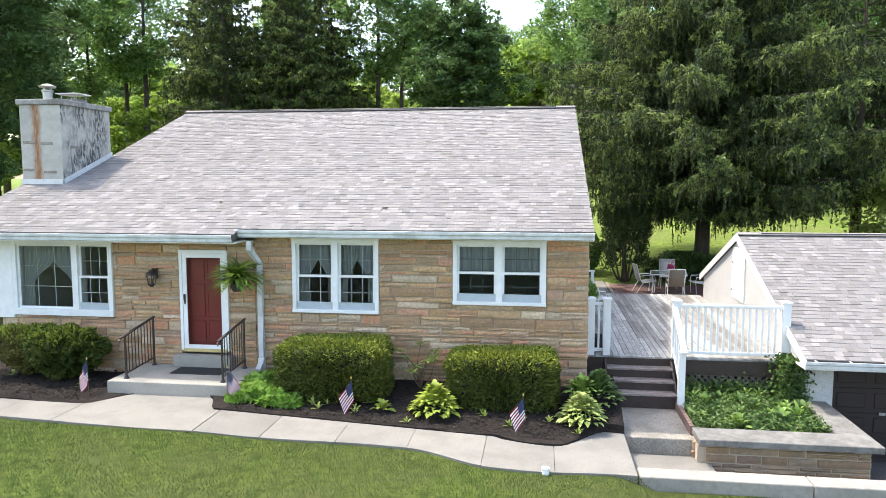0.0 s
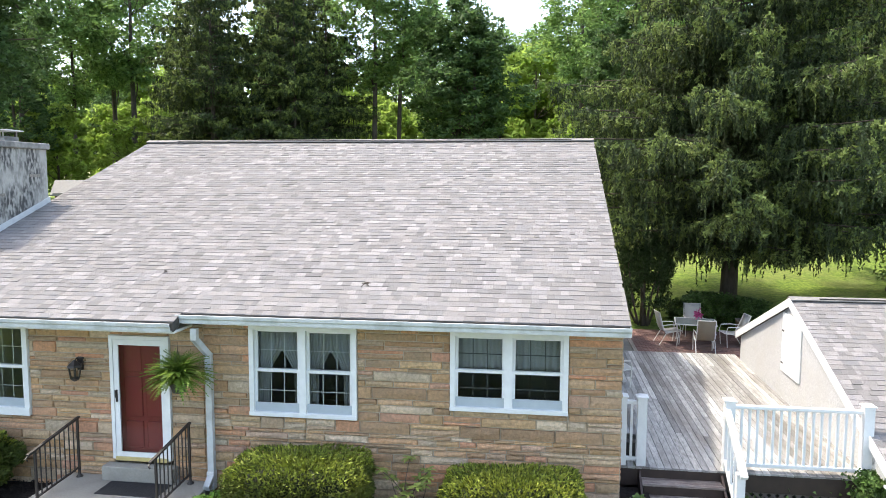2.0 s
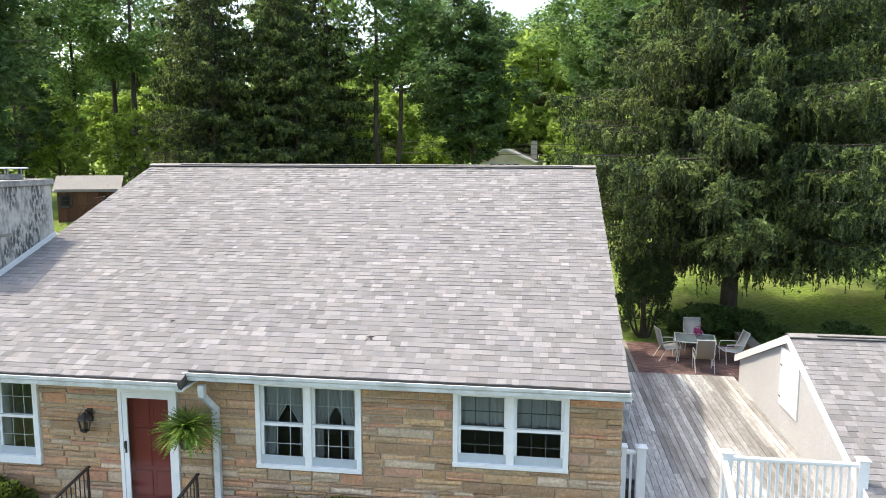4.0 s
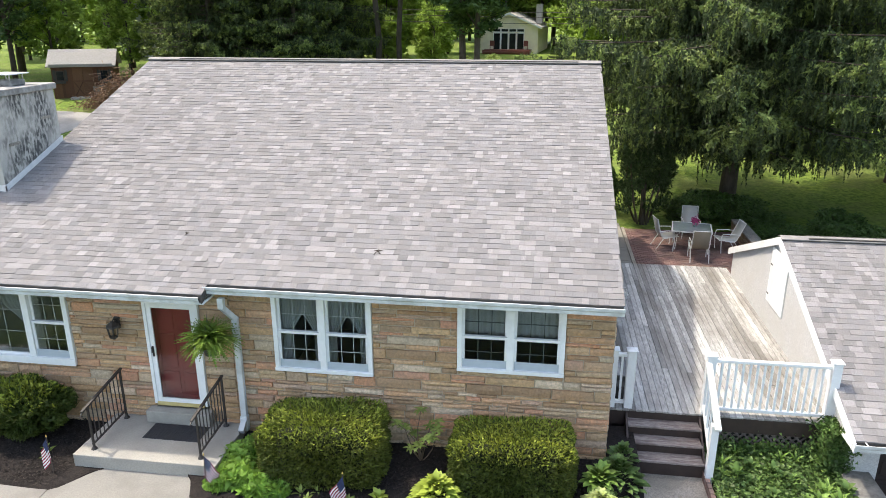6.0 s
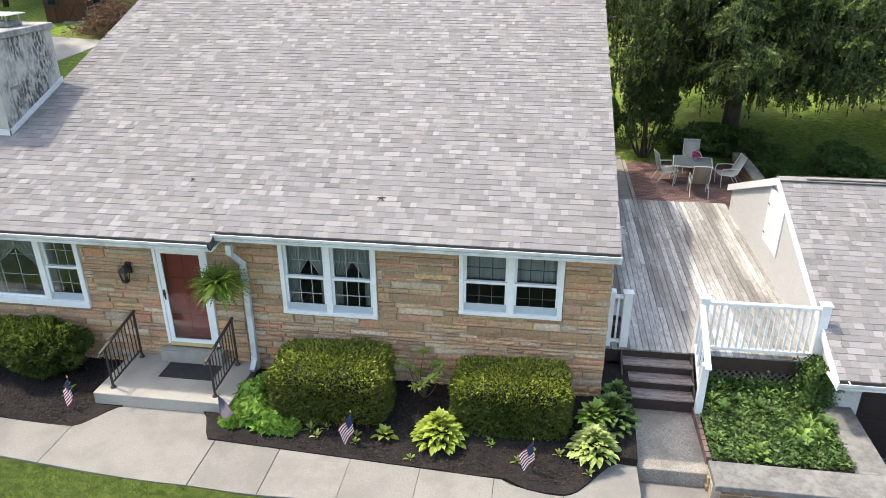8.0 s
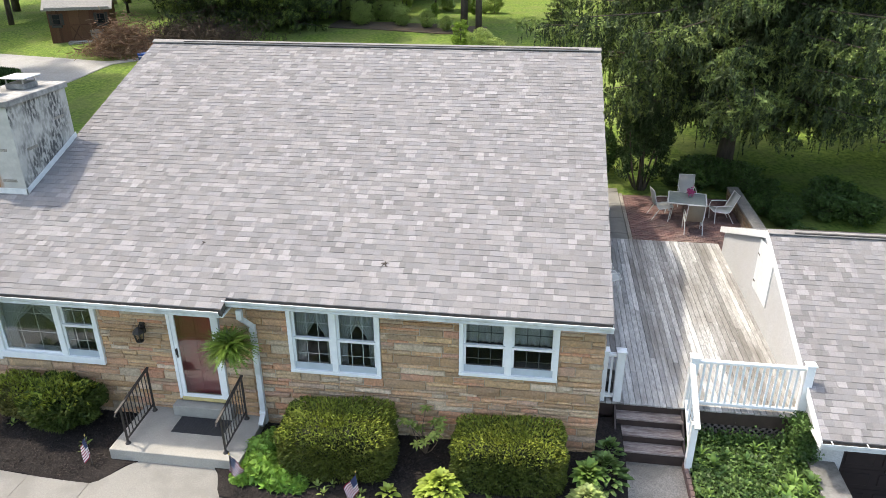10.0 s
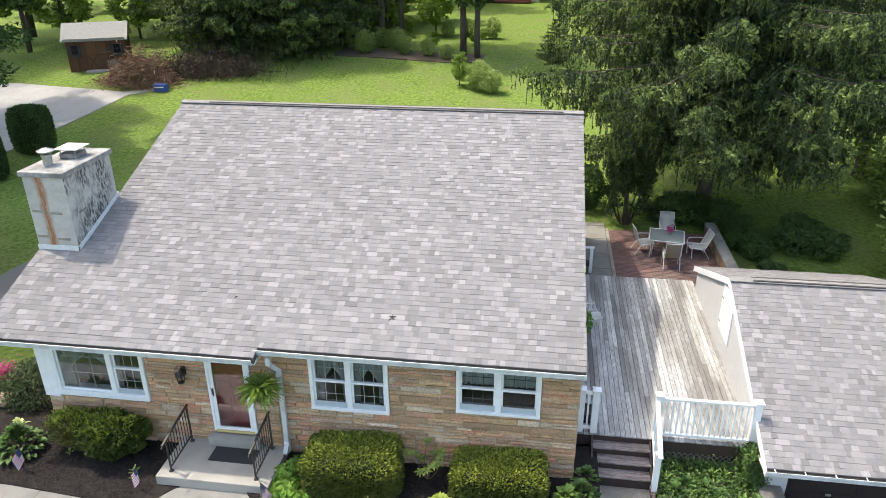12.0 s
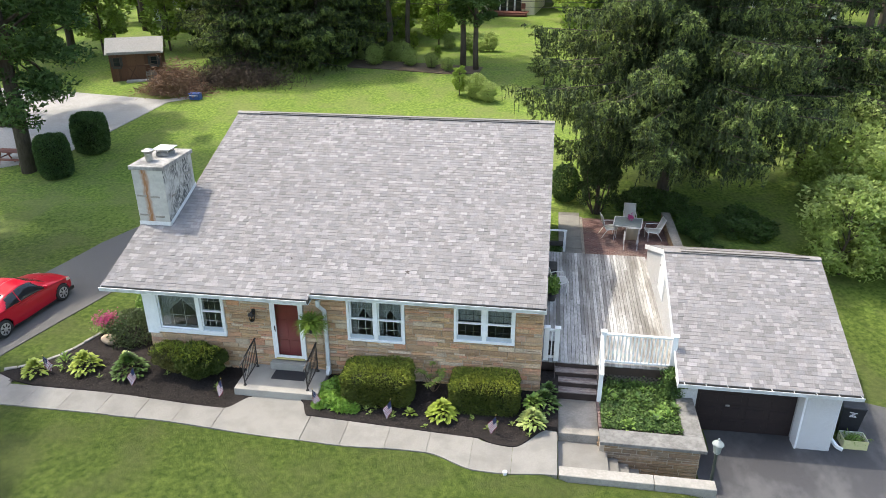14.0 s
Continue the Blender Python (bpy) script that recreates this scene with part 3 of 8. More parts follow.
gutter("gutter", 1.36, 8.22, EAVE_Y + 0.035, roof_z(EAVE_Y) - 0.02, "pale enamelled gutter along the main eave")
gutter("gutter_west", WING_X - 0.04, 1.40, LEFT_Y + 0.035, roof_z(LEFT_Y) - 0.02, "pale enamelled gutter over the entrance")
ds = thing("downspout", "white square downspout beside the front door", "downspout")
bm = bmesh.new()
for p, q in (((1.62, -0.3, 2.68), (1.62, -0.3, 2.5)), ((1.62, -0.31, 2.52), (1.72, -0.05, 2.2)), ((1.72, -0.05, 2.22), (1.72, -0.05, 0.22)), ((1.72, -0.04, 0.24), (1.74, -0.3, 0.1))):
    bar(bm, p, q, 0.1, 0.085)
part("pipe", bm, GUTTER, ds)
part("boot", bx(1.655, -0.12, 0.0, 1.785, 0.0, 0.3, bevel=0.012), WHITE, ds)


# ---- windows ----
DARK_BAR = mat("dark_grille_bar", (0.10, 0.11, 0.12), (0.08, 0.09, 0.10), 6, 0.5)
MUNTIN = mat("grille_bar", (0.62, 0.64, 0.66), (0.56, 0.58, 0.60), 6, 0.5)


def sash(parent, x0, x1, z0, z1, y, cols, rows, name="sash", grille=None):
    bm = bmesh.new()
    w = 0.045
    box(bm, x0, y, z0, x0 + w, y + 0.035, z1), box(bm, x1 - w, y, z0, x1, y + 0.035, z1)
    box(bm, x0 + w, y, z0, x1 - w, y + 0.035, z0 + w), box(bm, x0 + w, y, z1 - w, x1 - w, y + 0.035, z1)
    ob = part(name, bm, WHITE, parent)
    pane = part("pane", bx(x0 + w, y + 0.014, z0 + w, x1 - w, y + 0.02, z1 - w), GLASS, ob, "clear glass")
    pane.visible_shadow = False
    if cols:
        bm = bmesh.new()
        for i in range(1, cols):
            gx = x0 + w + (x1 - x0 - 2 * w) * i / cols
            box(bm, gx - 0.0065, y + 0.022, z0 + w, gx + 0.0065, y + 0.03, z1 - w)
        for i in range(1, rows):
            gz = z0 + w + (z1 - z0 - 2 * w) * i / rows
            box(bm, x0 + w, y + 0.0215, gz - 0.0065, x1 - w, y + 0.0305, gz + 0.0065)
        part("muntin", bm, grille or MUNTIN, ob)
    return ob


def casing(parent, x0, z0, x1, z1, t=0.075, y0=-0.035, y1=0.28, sill=0.06):
    bm = bmesh.new()
    box(bm, x0, y0, z0, x0 + t, y1, z1), box(bm, x1 - t, y0, z0, x1, y1, z1)
    box(bm, x0 + t, y0 + 0.002, z1 - t, x1 - t, y1, z1)
    part("window_frame", bm, WHITE, parent)
    part("window_sill", bx(x0 - 0.004, y0 - 0.018, z0 - 0.004, x1 + 0.004, y1, z0 + sill, bevel=0.006), WHITE, parent)


SCREEN_RAIL = mat("screen_rail_enamel", (0.40, 0.45, 0.49), (0.36, 0.41, 0.45), 6, 0.5)


def double_hung(parent, x0, x1, z0, z1, grille=None):
    zm = (z0 + z1) / 2
    sash(parent, x0, x1, zm - 0.02, z1, 0.05, 3, 2, "upper_sash", grille)
    sash(parent, x0, x1, z0, zm + 0.025, 0.01, 3, 2, "lower_sash", grille)
    part("sill_panel", bx(x0 + 0.01, 0.004, z0 - 0.0, x1 - 0.01, 0.009, z0 + 0.15), SCREEN_RAIL, parent, "grey-blue lower screen rail")


def curtain(name, x0, x1, z0, z1, y, pull, label):
    """A gathered curtain; pull draws its lower edge sideways."""
    nx_, nz = 26, 10
    vs = []
    for j in range(nz + 1):
        w = j / nz
        k = 1.04 - abs(pull) * smooth01(0.22, 0.62, 1 - w)
        for i in range(nx_ + 1):
            u = i / nx_
            xx = x0 + (x1 - x0) * (u * k if pull <= 0 else 1 - (1 - u) * k)
            vs.append((xx, y + 0.022 * math.sin(u * 42 + 0.6 * w), z0 + (z1 - z0) * w))
    fs = [(j * (nx_ + 1) + i, j * (nx_ + 1) + i + 1, (j + 1) * (nx_ + 1) + i + 1, (j + 1) * (nx_ + 1) + i) for j in range(nz) for i in range(nx_)]
    ob = raw(name, vs, fs, CURTAIN, smooth=True)
    sm = ob.modifiers.new("thick", "SOLIDIFY")
    sm.thickness = 0.004
    return tagged(ob, label, "curtain", "window curtains")


win = thing("window_1", "wide white picture window with a side sash and grilles", "window", kind="structure")
x0, z0, x1, z1 = W_BAY
casing(win, x0, z0, x1, z1, 0.09, sill=0.13)
xm = x0 + (x1 - x0) * 0.63
part("mullion", bx(xm - 0.06, -0.03, z0 + 0.13, xm + 0.06, 0.27, z1 - 0.09), WHITE, win)
sash(win, x0 + 0.09, xm - 0.06, z0 + 0.13, z1 - 0.09, 0.02, 3, 3, "fixed_sash")
double_hung(win, xm + 0.06, x1 - 0.09, z0 + 0.13, z1 - 0.09)
part("corner_panel", bx(X0 - 0.03, -0.04, 0.98, x0, 0.3, 2.6), WHITE, win, "white boarded corner pier")
for nm, (x0, z0, x1, z1), lab in (("window_2", W_ONE, "white paired double-hung window with grilles"), ("window_3", W_TWO, "white paired double-hung window with dark glass")):
    win = thing(nm, lab, "window", kind="structure")
    casing(win, x0, z0, x1, z1)
    xm = (x0 + x1) / 2
    part("mullion", bx(xm - 0.055, -0.03, z0 + 0.06, xm + 0.055, 0.27, z1 - 0.075), WHITE, win)
    bars = DARK_BAR if nm == "window_3" else None
    double_hung(win, x0 + 0.075, xm - 0.055, z0 + 0.06, z1 - 0.075, bars)
    double_hung(win, xm + 0.055, x1 - 0.075, z0 + 0.06, z1 - 0.075, bars)
    part("head_board", bx(x0 - 0.03, -0.03, z1, x1 + 0.03, 0.03, z1 + 0.035), WHITE, win)
x0, z0, x1, z1 = W_BAY
curtain("curtain", x0 + 0.12, x0 + 0.85, z0 + 0.1, z1 - 0.05, 0.15, -0.7, "sheer white tied-back curtain in the picture window")
curtain("curtain", x0 + 0.8, x0 + 1.45, z0 + 0.1, z1 - 0.05, 0.15, 0.7, "sheer white tied-back curtain in the picture window")
x0, z0, x1, z1 = W_ONE
for a, b, p in ((x0 + 0.1, x0 + 0.5, -0.62), (x0 + 0.46, x0 + 0.84, 0.62), (x0 + 0.92, x0 + 1.3, -0.62), (x0 + 1.26, x0 + 1.66, 0.62)):
    curtain("curtain", a, b, z0 + 0.08, z1, 0.16, p, "grey sheer tied-back curtain in a bedroom window")
x0, z0, x1, z1 = W_TWO
for a, b in ((x0 + 0.1, x0 + 0.84), (x0 + 0.92, x0 + 1.68)):
    curtain("valance", a, b, z0 + 0.62, z1, 0.16, 0, "short grey gathered valance in a kitchen window")

# ---- front door ----
door = thing("door_1", "white storm door over a red panelled front door, closed", "door", kind="structure")
x0, z0, x1, z1 = DOOR
bm = bmesh.new()
box(bm, x0, -0.04, 0.4, x0 + 0.06, 0.28, z1), box(bm, x1 - 0.06, -0.04, 0.4, x1, 0.28, z1), box(bm, x0 + 0.06, -0.038, z1 - 0.06, x1 - 0.06, 0.28, z1)
part("door_frame", bm, WHITE, door)
bm = bmesh.new()
a, b, c, d = x0 + 0.065, x1 - 0.065, 0.44, z1 - 0.065
box(bm, a, -0.03, c, a + 0.085, 0.0, d), box(bm, b - 0.085, -0.03, c, b, 0.0, d), box(bm, a + 0.085, -0.029, d - 0.09, b - 0.085, -0.001, d), box(bm, a + 0.085, -0.029, c, b - 0.085, -0.001, c + 0.08)
storm = part("storm_door", bm, WHITE, door)
pane = part("pane", bx(a + 0.085, -0.018, c + 0.08, b - 0.085, -0.012, d - 0.09), GLASS, storm, "reflecting storm glass")
pane.visible_shadow = False
bm = bmesh.new()
box(bm, a + 0.03, -0.05, 1.36, a + 0.055, -0.03, 1.56), box(bm, a + 0.03, -0.075, 1.44, a + 0.05, -0.05, 1.56)
part("door_handle", bm, IRON, storm, "black lever handle")
leaf = part("door_leaf", bx(x0 + 0.06, 0.12, 0.4, x1 - 0.06, 0.165, z1 - 0.06), RED_DOOR, door, "red painted leaf")
for pz0, pz1 in ((0.55, 1.0), (1.08, 1.75), (1.83, 2.28)):
    for px in (x0 + 0.16, x0 + 0.54):
        part("door_panel", bx(px, 0.105, pz0, px + 0.31, 0.121, pz1, bevel=0.014), RED_DOOR, leaf)
part("threshold", bx(x0 + 0.06, -0.06, 0.38, x1 - 0.06, 0.12, 0.44), mat("brass_threshold", (0.55, 0.45, 0.2), (0.45, 0.36, 0.16), 8, 0.4), door, "worn brass-coloured threshold")
# ---- porch ----
porch = thing("porch", "low concrete entrance slab with a step block", "porch", kind="structure")
part("slab", bx(-0.84, -1.32, -0.4, 1.72, 0.028, 0.09, bevel=0.015), LIFTED_CONCRETE, porch)
part("step_block", bx(-0.1, -0.22, 0.092, 1.12, -0.002, 0.33, bevel=0.012), LIFTED_CONCRETE, porch)


def railing(at, label):
    """Wrought-iron stair railing: two posts with feet, top and bottom rails sloping forward, square balusters."""
    r = thing("railing", label, "railing", "porch railings", at=at)
    y0_, y1_ = -0.12, -1.12
    ztop = lambda y: 0.98 + (y - y0_) * 0.16
    for y in (y0_, y1_):
        p = part("post", bx(-0.016, y - 0.016, 0, 0.016, y + 0.016, ztop(y)), IRON, r)
        part("foot", lt([(0.055, 0), (0.05, 0.015), (0.03, 0.04), (0.02, 0.07)], (0, y, 0), 10), IRON, p)
    part("top_rail", br((0, y0_ + 0.05, ztop(y0_) + 0.015), (0, y1_ - 0.16, ztop(y1_ - 0.16) + 0.015), 0.045, 0.03), IRON, r)
    part("scroll", tb([(0, y1_ - 0.15, ztop(y1_ - 0.15)), (0, y1_ - 0.2, ztop(y1_) - 0.05), (0, y1_ - 0.16, ztop(y1_) - 0.09)], 0.014, 6), IRON, r)
    part("bottom_rail", br((0, y0_, 0.16), (0, y1_, 0.1), 0.03, 0.02), IRON, r)
    for i in range(1, 9):
        y = y0_ + (y1_ - y0_) * i / 9
        part("baluster", bx(-0.007, y - 0.007, 0.12, 0.007, y + 0.007, ztop(y) + 0.005), IRON, r)
    return r


railing((-0.56, 0, 0.09), "black wrought-iron railing on the porch slab")
railing((1.38, 0, 0.09), "black wrought-iron railing beside the downspout")
dm = thing("doormat", "black ribbed rubber doormat on the porch slab", "doormat")
part("mat_base", bx(0.08, -0.70, 0.092, 1.12, -0.235, 0.104), RUBBER, dm)
for i in range(19):
    x = 0.1 + i * 0.0535
    part("rib", bx(x, -0.692, 0.104, x + 0.025, -0.248, 0.112), RUBBER, dm)
# ---- wall lantern ----
lan = thing("wall_lantern", "black coach lantern fixed to the stone wall", "lantern")
LX, LZ = -0.53, 1.88
part("backplate", bx(LX - 0.05, -0.03, LZ - 0.02, LX + 0.05, 0.02, LZ + 0.2, bevel=0.01), IRON, lan)
part("arm", tb([(LX, -0.03, LZ + 0.13), (LX, -0.1, LZ + 0.2), (LX, -0.16, LZ + 0.16)], 0.012, 6), IRON, lan)
part("roof_cap", lt([(0.125, 0.07), (0.115, 0.1), (0.05, 0.15), (0.02, 0.18)], (LX, -0.16, LZ), 6), IRON, lan)
part("glass_body", lt([(0.07, -0.12), (0.1, 0.07)], (LX, -0.16, LZ), 6), GLASS, lan, "clear glass panes").visible_shadow = False
for k in range(6):
    t = k * math.pi / 3
    part("cage_bar", tb([(LX + 0.071 * math.cos(t), -0.16 + 0.071 * math.sin(t), LZ - 0.12), (LX + 0.102 * math.cos(t), -0.16 + 0.102 * math.sin(t), LZ + 0.07)], 0.009, 5), IRON, lan)
part("base", lt([(0.02, -0.17), (0.07, -0.13), (0.07, -0.11)], (LX, -0.16, LZ), 6), IRON, lan)

# ---- chimney ----
ch = thing("chimney", "broad pale stuccoed chimney with rust and soot stains", "chimney", kind="")
CX0, CX1, CY0, CY1, CZ = -4.98, -3.92, 2.03, 3.97, 5.62
bm = bmesh.new()
box(bm, CX0, CY0, -0.5, CX1, CY1, CZ, bevel=0.02)
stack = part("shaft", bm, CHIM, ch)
part("crown", bx(CX0 - 0.05, CY0 - 0.05, CZ, CX1 + 0.05, CY1 + 0.05, CZ + 0.13, bevel=0.02), CROWN, ch, "weathered concrete crown")
bm = bmesh.new()
box(bm, CX0 - 0.012, CY0 - 0.02, roof_z(CY0) - 0.05, CX1 + 0.02, CY0 - 0.002, roof_z(CY0) + 0.12)
part("front_flashing", bm, FLASHING, ch, "white metal flashing")
bm = bmesh.new()
v = [bm.verts.new((CX1 + a, y, roof_z(y) + h)) for y in (CY0 - 0.02, CY1 + 0.02) for a, h in ((0.003, -0.05), (0.02, -0.05), (0.02, 0.12), (0.003, 0.12))]
for f in ((3, 2, 1, 0), (4, 5, 6, 7), (0, 1, 5, 4), (1, 2, 6, 5), (2, 3, 7, 6), (3, 0, 4, 7)):
    bm.faces.new([v[i] for i in f])
part("side_flashing", bm, FLASHING, ch, "white metal flashing")
part("flue", lt([(0.11, 0), (0.11, 0.22), (0.13, 0.23), (0.13, 0.27)], (-4.6, 2.55, CZ + 0.13), 14), STEEL, ch, "steel flue pipe")
part("flue_cap", lt([(0.19, 0.33), (0.2, 0.36), (0.05, 0.42)], (-4.6, 2.55, CZ + 0.13), 14), STEEL, ch, "dull metal rain cap")
for dx, dy in ((0.1, 0), (-0.1, 0), (0, 0.1), (0, -0.1)):
    part("cap_stay", bx(-4.6 + dx - 0.01, 2.55 + dy - 0.01, CZ + 0.3, -4.6 + dx + 0.01, 2.55 + dy + 0.01, CZ + 0.48), STEEL, ch)
for px, py, pz, ax in ((-4.75, CY0, 4.75, 0), (-4.3, CY0, 4.72, 0), (-4.78, CY0, 4.1, 0), (-4.25, CY0, 4.05, 0), (CX1, 3.55, 5.05, 1), (CX1, 2.5, 4.65, 1)):
    part("tie_stone", bx(px - 0.16, py - 0.014, pz - 0.03, px + 0.16, py + 0.02, pz + 0.03, bevel=0.006) if not ax else bx(px - 0.02, py - 0.16, pz - 0.03, px + 0.014, py + 0.16, pz + 0.03, bevel=0.006), OLD_CONCRETE, ch, "rough grey tie stone")
part("clay_flue", bx(-4.65, 3.05, CZ + 0.13, -4.2, 3.5, CZ + 0.25, bevel=0.02), CROWN, ch)
part("chimney_damper_lid", bx(-4.72, 2.98, CZ + 0.36, -4.13, 3.57, CZ + 0.385, bevel=0.008), FLASHING, ch, "white metal lid")
for dx, dy in ((-4.62, 3.08), (-4.23, 3.08), (-4.62, 3.47), (-4.23, 3.47)):
    part("lid_leg", bx(dx - 0.01, dy - 0.01, CZ + 0.25, dx + 0.01, dy + 0.01, CZ + 0.362), STEEL, ch)
# ---- front walk ----
front_walk = thing("pavement", "pale concrete front walk of broad slabs", "walkway", kind="structure")


def walk_back(x):
    """Rear edge of the walk: bays in to the porch and widens at the east end."""
    if x < -8:
        return -1.3
    if x > 8.25:
        return -1.25
    if x > 6.6:
        return -2.05 + 0.75 * smooth01(7.5, 8.5, x) - 0.12 * math.sin((x - 6.6) * 2.2)
    if -0.85 < x < -0.3:
        return -1.95 + 0.6 * smooth01(-0.85, -0.3, x)
    if 1.25 < x < 1.6:
        return -1.95 + 0.6 * (1 - smooth01(1.25, 1.6, x))
    if -0.3 <= x <= 1.25:
        return -1.32
    return -1.75 - 0.22 * smooth01(-5, -1, x) if x < -0.8 else -1.98


def walk_front(x):
    if x < -4:
        return -2.72
    return -2.75 - 0.28 * smooth01(-3, 1.5, x) + 0.2 * smooth01(2.5, 5, x) - 0.42 * smooth01(5.2, 6.6, x) + 0.22 * smooth01(7.0, 8.7, x)


JOINTS = [-10.2, -8.9, -7.9, -6.9, -5.7, -4.47, -3.25, -2.1, -0.88, 1.73, 2.85, 4.05, 5.2, 6.4, 7.5, 8.72]
for a, b in zip(JOINTS, JOINTS[1:]):
    n_ = max(4, int((b - a) / 0.12))
    g = 0.004 if a not in (-4.47, -0.88, 1.73) else 0.009
    xs_ = [a + g + (b - a - 2 * g) * i / n_ for i in range(n_ + 1)]
    bm = bmesh.new()
    prism(bm, [(x, walk_front(x)) for x in xs_] + [(x, walk_back(x)) for x in xs_[::-1]], -0.9, lambda x, y: walk_z(x) + 0.005)
    bmesh.ops.triangulate(bm, faces=[f for f in bm.faces if len(f.verts) > 4])
    part("slab", bm, CONCRETE, front_walk)
part("joint_bed", bx(-10.2, -2.55, -0.95, 8.7, -2.1, -0.56), MULCH, front_walk)

# landing, lower slab and kerb at the east end of the walk
steps_e = thing("landing", "weathered concrete landing below the deck steps", "landing", kind="structure")
part("upper_slab", bx(8.74, -1.2, -1.1, 9.9, 0.5, -0.56, bevel=0.02), OLD_CONCRETE, steps_e)
part("lower_slab", bx(8.745, -2.6, -1.1, 10.12, -1.205, -0.85, bevel=0.015), CONCRETE, steps_e)
for i in range(4):
    part("side_step", bx(10.125 + i * 0.3, -2.6, -1.75, 10.42 + i * 0.3, -1.56, -0.99 - i * 0.15, bevel=0.012), CONCRETE, steps_e)
kerb = thing("kerb", "long pale concrete kerb wall in front of the steps", "kerb", kind="structure")
for a, b in ((8.76, 11.2), (11.21, 12.75)):
    part("kerb_length", bx(a, -2.98, -1.75, b, -2.62, -0.52, bevel=0.02), KERB_CONCRETE, kerb)

# planter
COPING = mat("planter_coping", (0.17, 0.165, 0.155), (0.115, 0.11, 0.103), 12, 0.95, 0.5, 60, c3=(0.25, 0.245, 0.23), scale3=3.5, mix3=0.6)
planter = thing("planter", "sandstone retaining planter with a grey concrete coping", "planter", kind="structure")
part("core", bx(10.02, -1.5, -1.75, 12.6, -1.22, -0.5), MORTAR, planter)
part("side_core", bx(12.36, -1.22, -1.75, 12.6, 1.1, -0.5), MORTAR, planter)
part("west_core", bx(9.9, -1.46, -1.0, 10.02, 0.9, -0.58), MORTAR, planter)
part("coping_front", bx(9.88, -1.66, -0.498, 12.74, -1.06, -0.385, bevel=0.015), COPING, planter)
part("coping_side", bx(12.22, -1.058, -0.498, 12.74, 1.3, -0.387, bevel=0.015), COPING, planter)
part("soil", bx(10.02, -1.06, -1.2, 12.22, 1.15, -0.47), MULCH, planter, "dark soil")
edging = thing("brick_edging", "row of red bricks edging the planter bed", "brick edging", kind="structure")
for i in range(10):
    part("brick", bx(9.875, -0.96 + i * 0.15, -0.6, 9.95, -0.825 + i * 0.15, -0.405, bevel=0.006), BRICK, edging)

# ---- deck ----
DZ, DX0, DX1, DY0, DY1 = 0.28, 8.17, 12.2, 1.17, 9.36
deck = thing("deck", "weathered grey timber deck with a dark fascia", "deck", kind="structure")
n_b = 34
bw = (DX1 - DX0) / n_b
for i in range(n_b):
    cuts = [DY0 - 0.02 - random.uniform(0, 0.015)] + sorted(random.uniform(2.2, 8.4) for _ in range(1 + i % 2)) + [DY1]
    for c, d in zip(cuts, cuts[1:]):
        part("board", bx(DX0 + i * bw + 0.005, c + 0.002, DZ - 0.032, DX0 + (i + 1) * bw - 0.005, d - 0.002, DZ + random.uniform(-0.003, 0.003)), DECK, deck)
part("fascia_board", bx(DX0, DY0, DZ - 0.33, DX1 - 0.05, DY0 + 0.04, DZ - 0.034), BROWN, deck, "dark brown fascia board")
bm = bmesh.new()
for i in range(6):
    box(bm, DX0, 2.2 + i * 1.3, DZ - 0.3, DX1, 2.25 + i * 1.3, DZ - 0.034)
part("joist", bm, BROWN, deck)
for x in (8.3, 9.95, 12.0):
    part("pier", bx(x - 0.06, DY0 + 0.05, -1.0, x + 0.06, DY0 + 0.17, DZ - 0.3), BROWN, deck)
lat = thing("lattice", "dark diagonal lattice screen under the deck", "lattice")
for s in (1, -1):
    for i in range(26):
        x = 9.3 + i * 0.13
        a = (x, DY0 + 0.05 + 0.008 * s, -0.5)
        b = (x + 0.5 * s, DY0 + 0.05 + 0.008 * s, 0.0)
        if 9.95 <= min(a[0], b[0]) and max(a[0], b[0]) <= 12.15:
            part("slat", br(a, b, 0.012, 0.035), LATTICE, lat)
# added dark sheet standing for the shade under the deck
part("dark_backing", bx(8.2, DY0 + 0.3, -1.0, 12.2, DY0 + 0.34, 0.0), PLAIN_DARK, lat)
stair = thing("deck_steps", "dark timber steps with worn treads", "stairs")
for i in range(3):
    z = DZ - 0.185 * (i + 1)
    y = DY0 - 0.26 * (i + 1)
    part("tread", bx(8.62, y, z - 0.04, 9.9, y + 0.29, z, bevel=0.006), TREAD, stair, "worn grey-brown tread")
    part("riser", bx(8.64, y + 0.03, z - 0.185 if i < 2 else -0.558, 9.88, y + 0.05, z - 0.041), BROWN, stair)
for x in (8.6, 9.9):
    bm = bmesh.new()
    a = [(DY0, DZ - 0.06), (DY0, -0.55), (DY0 - 0.78, -0.555), (DY0 - 0.78, -0.3)]
    u = [bm.verts.new((x - 0.018, y, z)) for y, z in a]
    w = [bm.verts.new((x + 0.018, y, z)) for y, z in a]
    bm.faces.new(u), bm.faces.new(w[::-1])
    for i in range(4):
        bm.faces.new((u[i], w[i], w[(i + 1) % 4], u[(i + 1) % 4]))
    bmesh.ops.recalc_face_normals(bm, faces=bm.faces[:])
    part("stringer", bm, BROWN, stair)


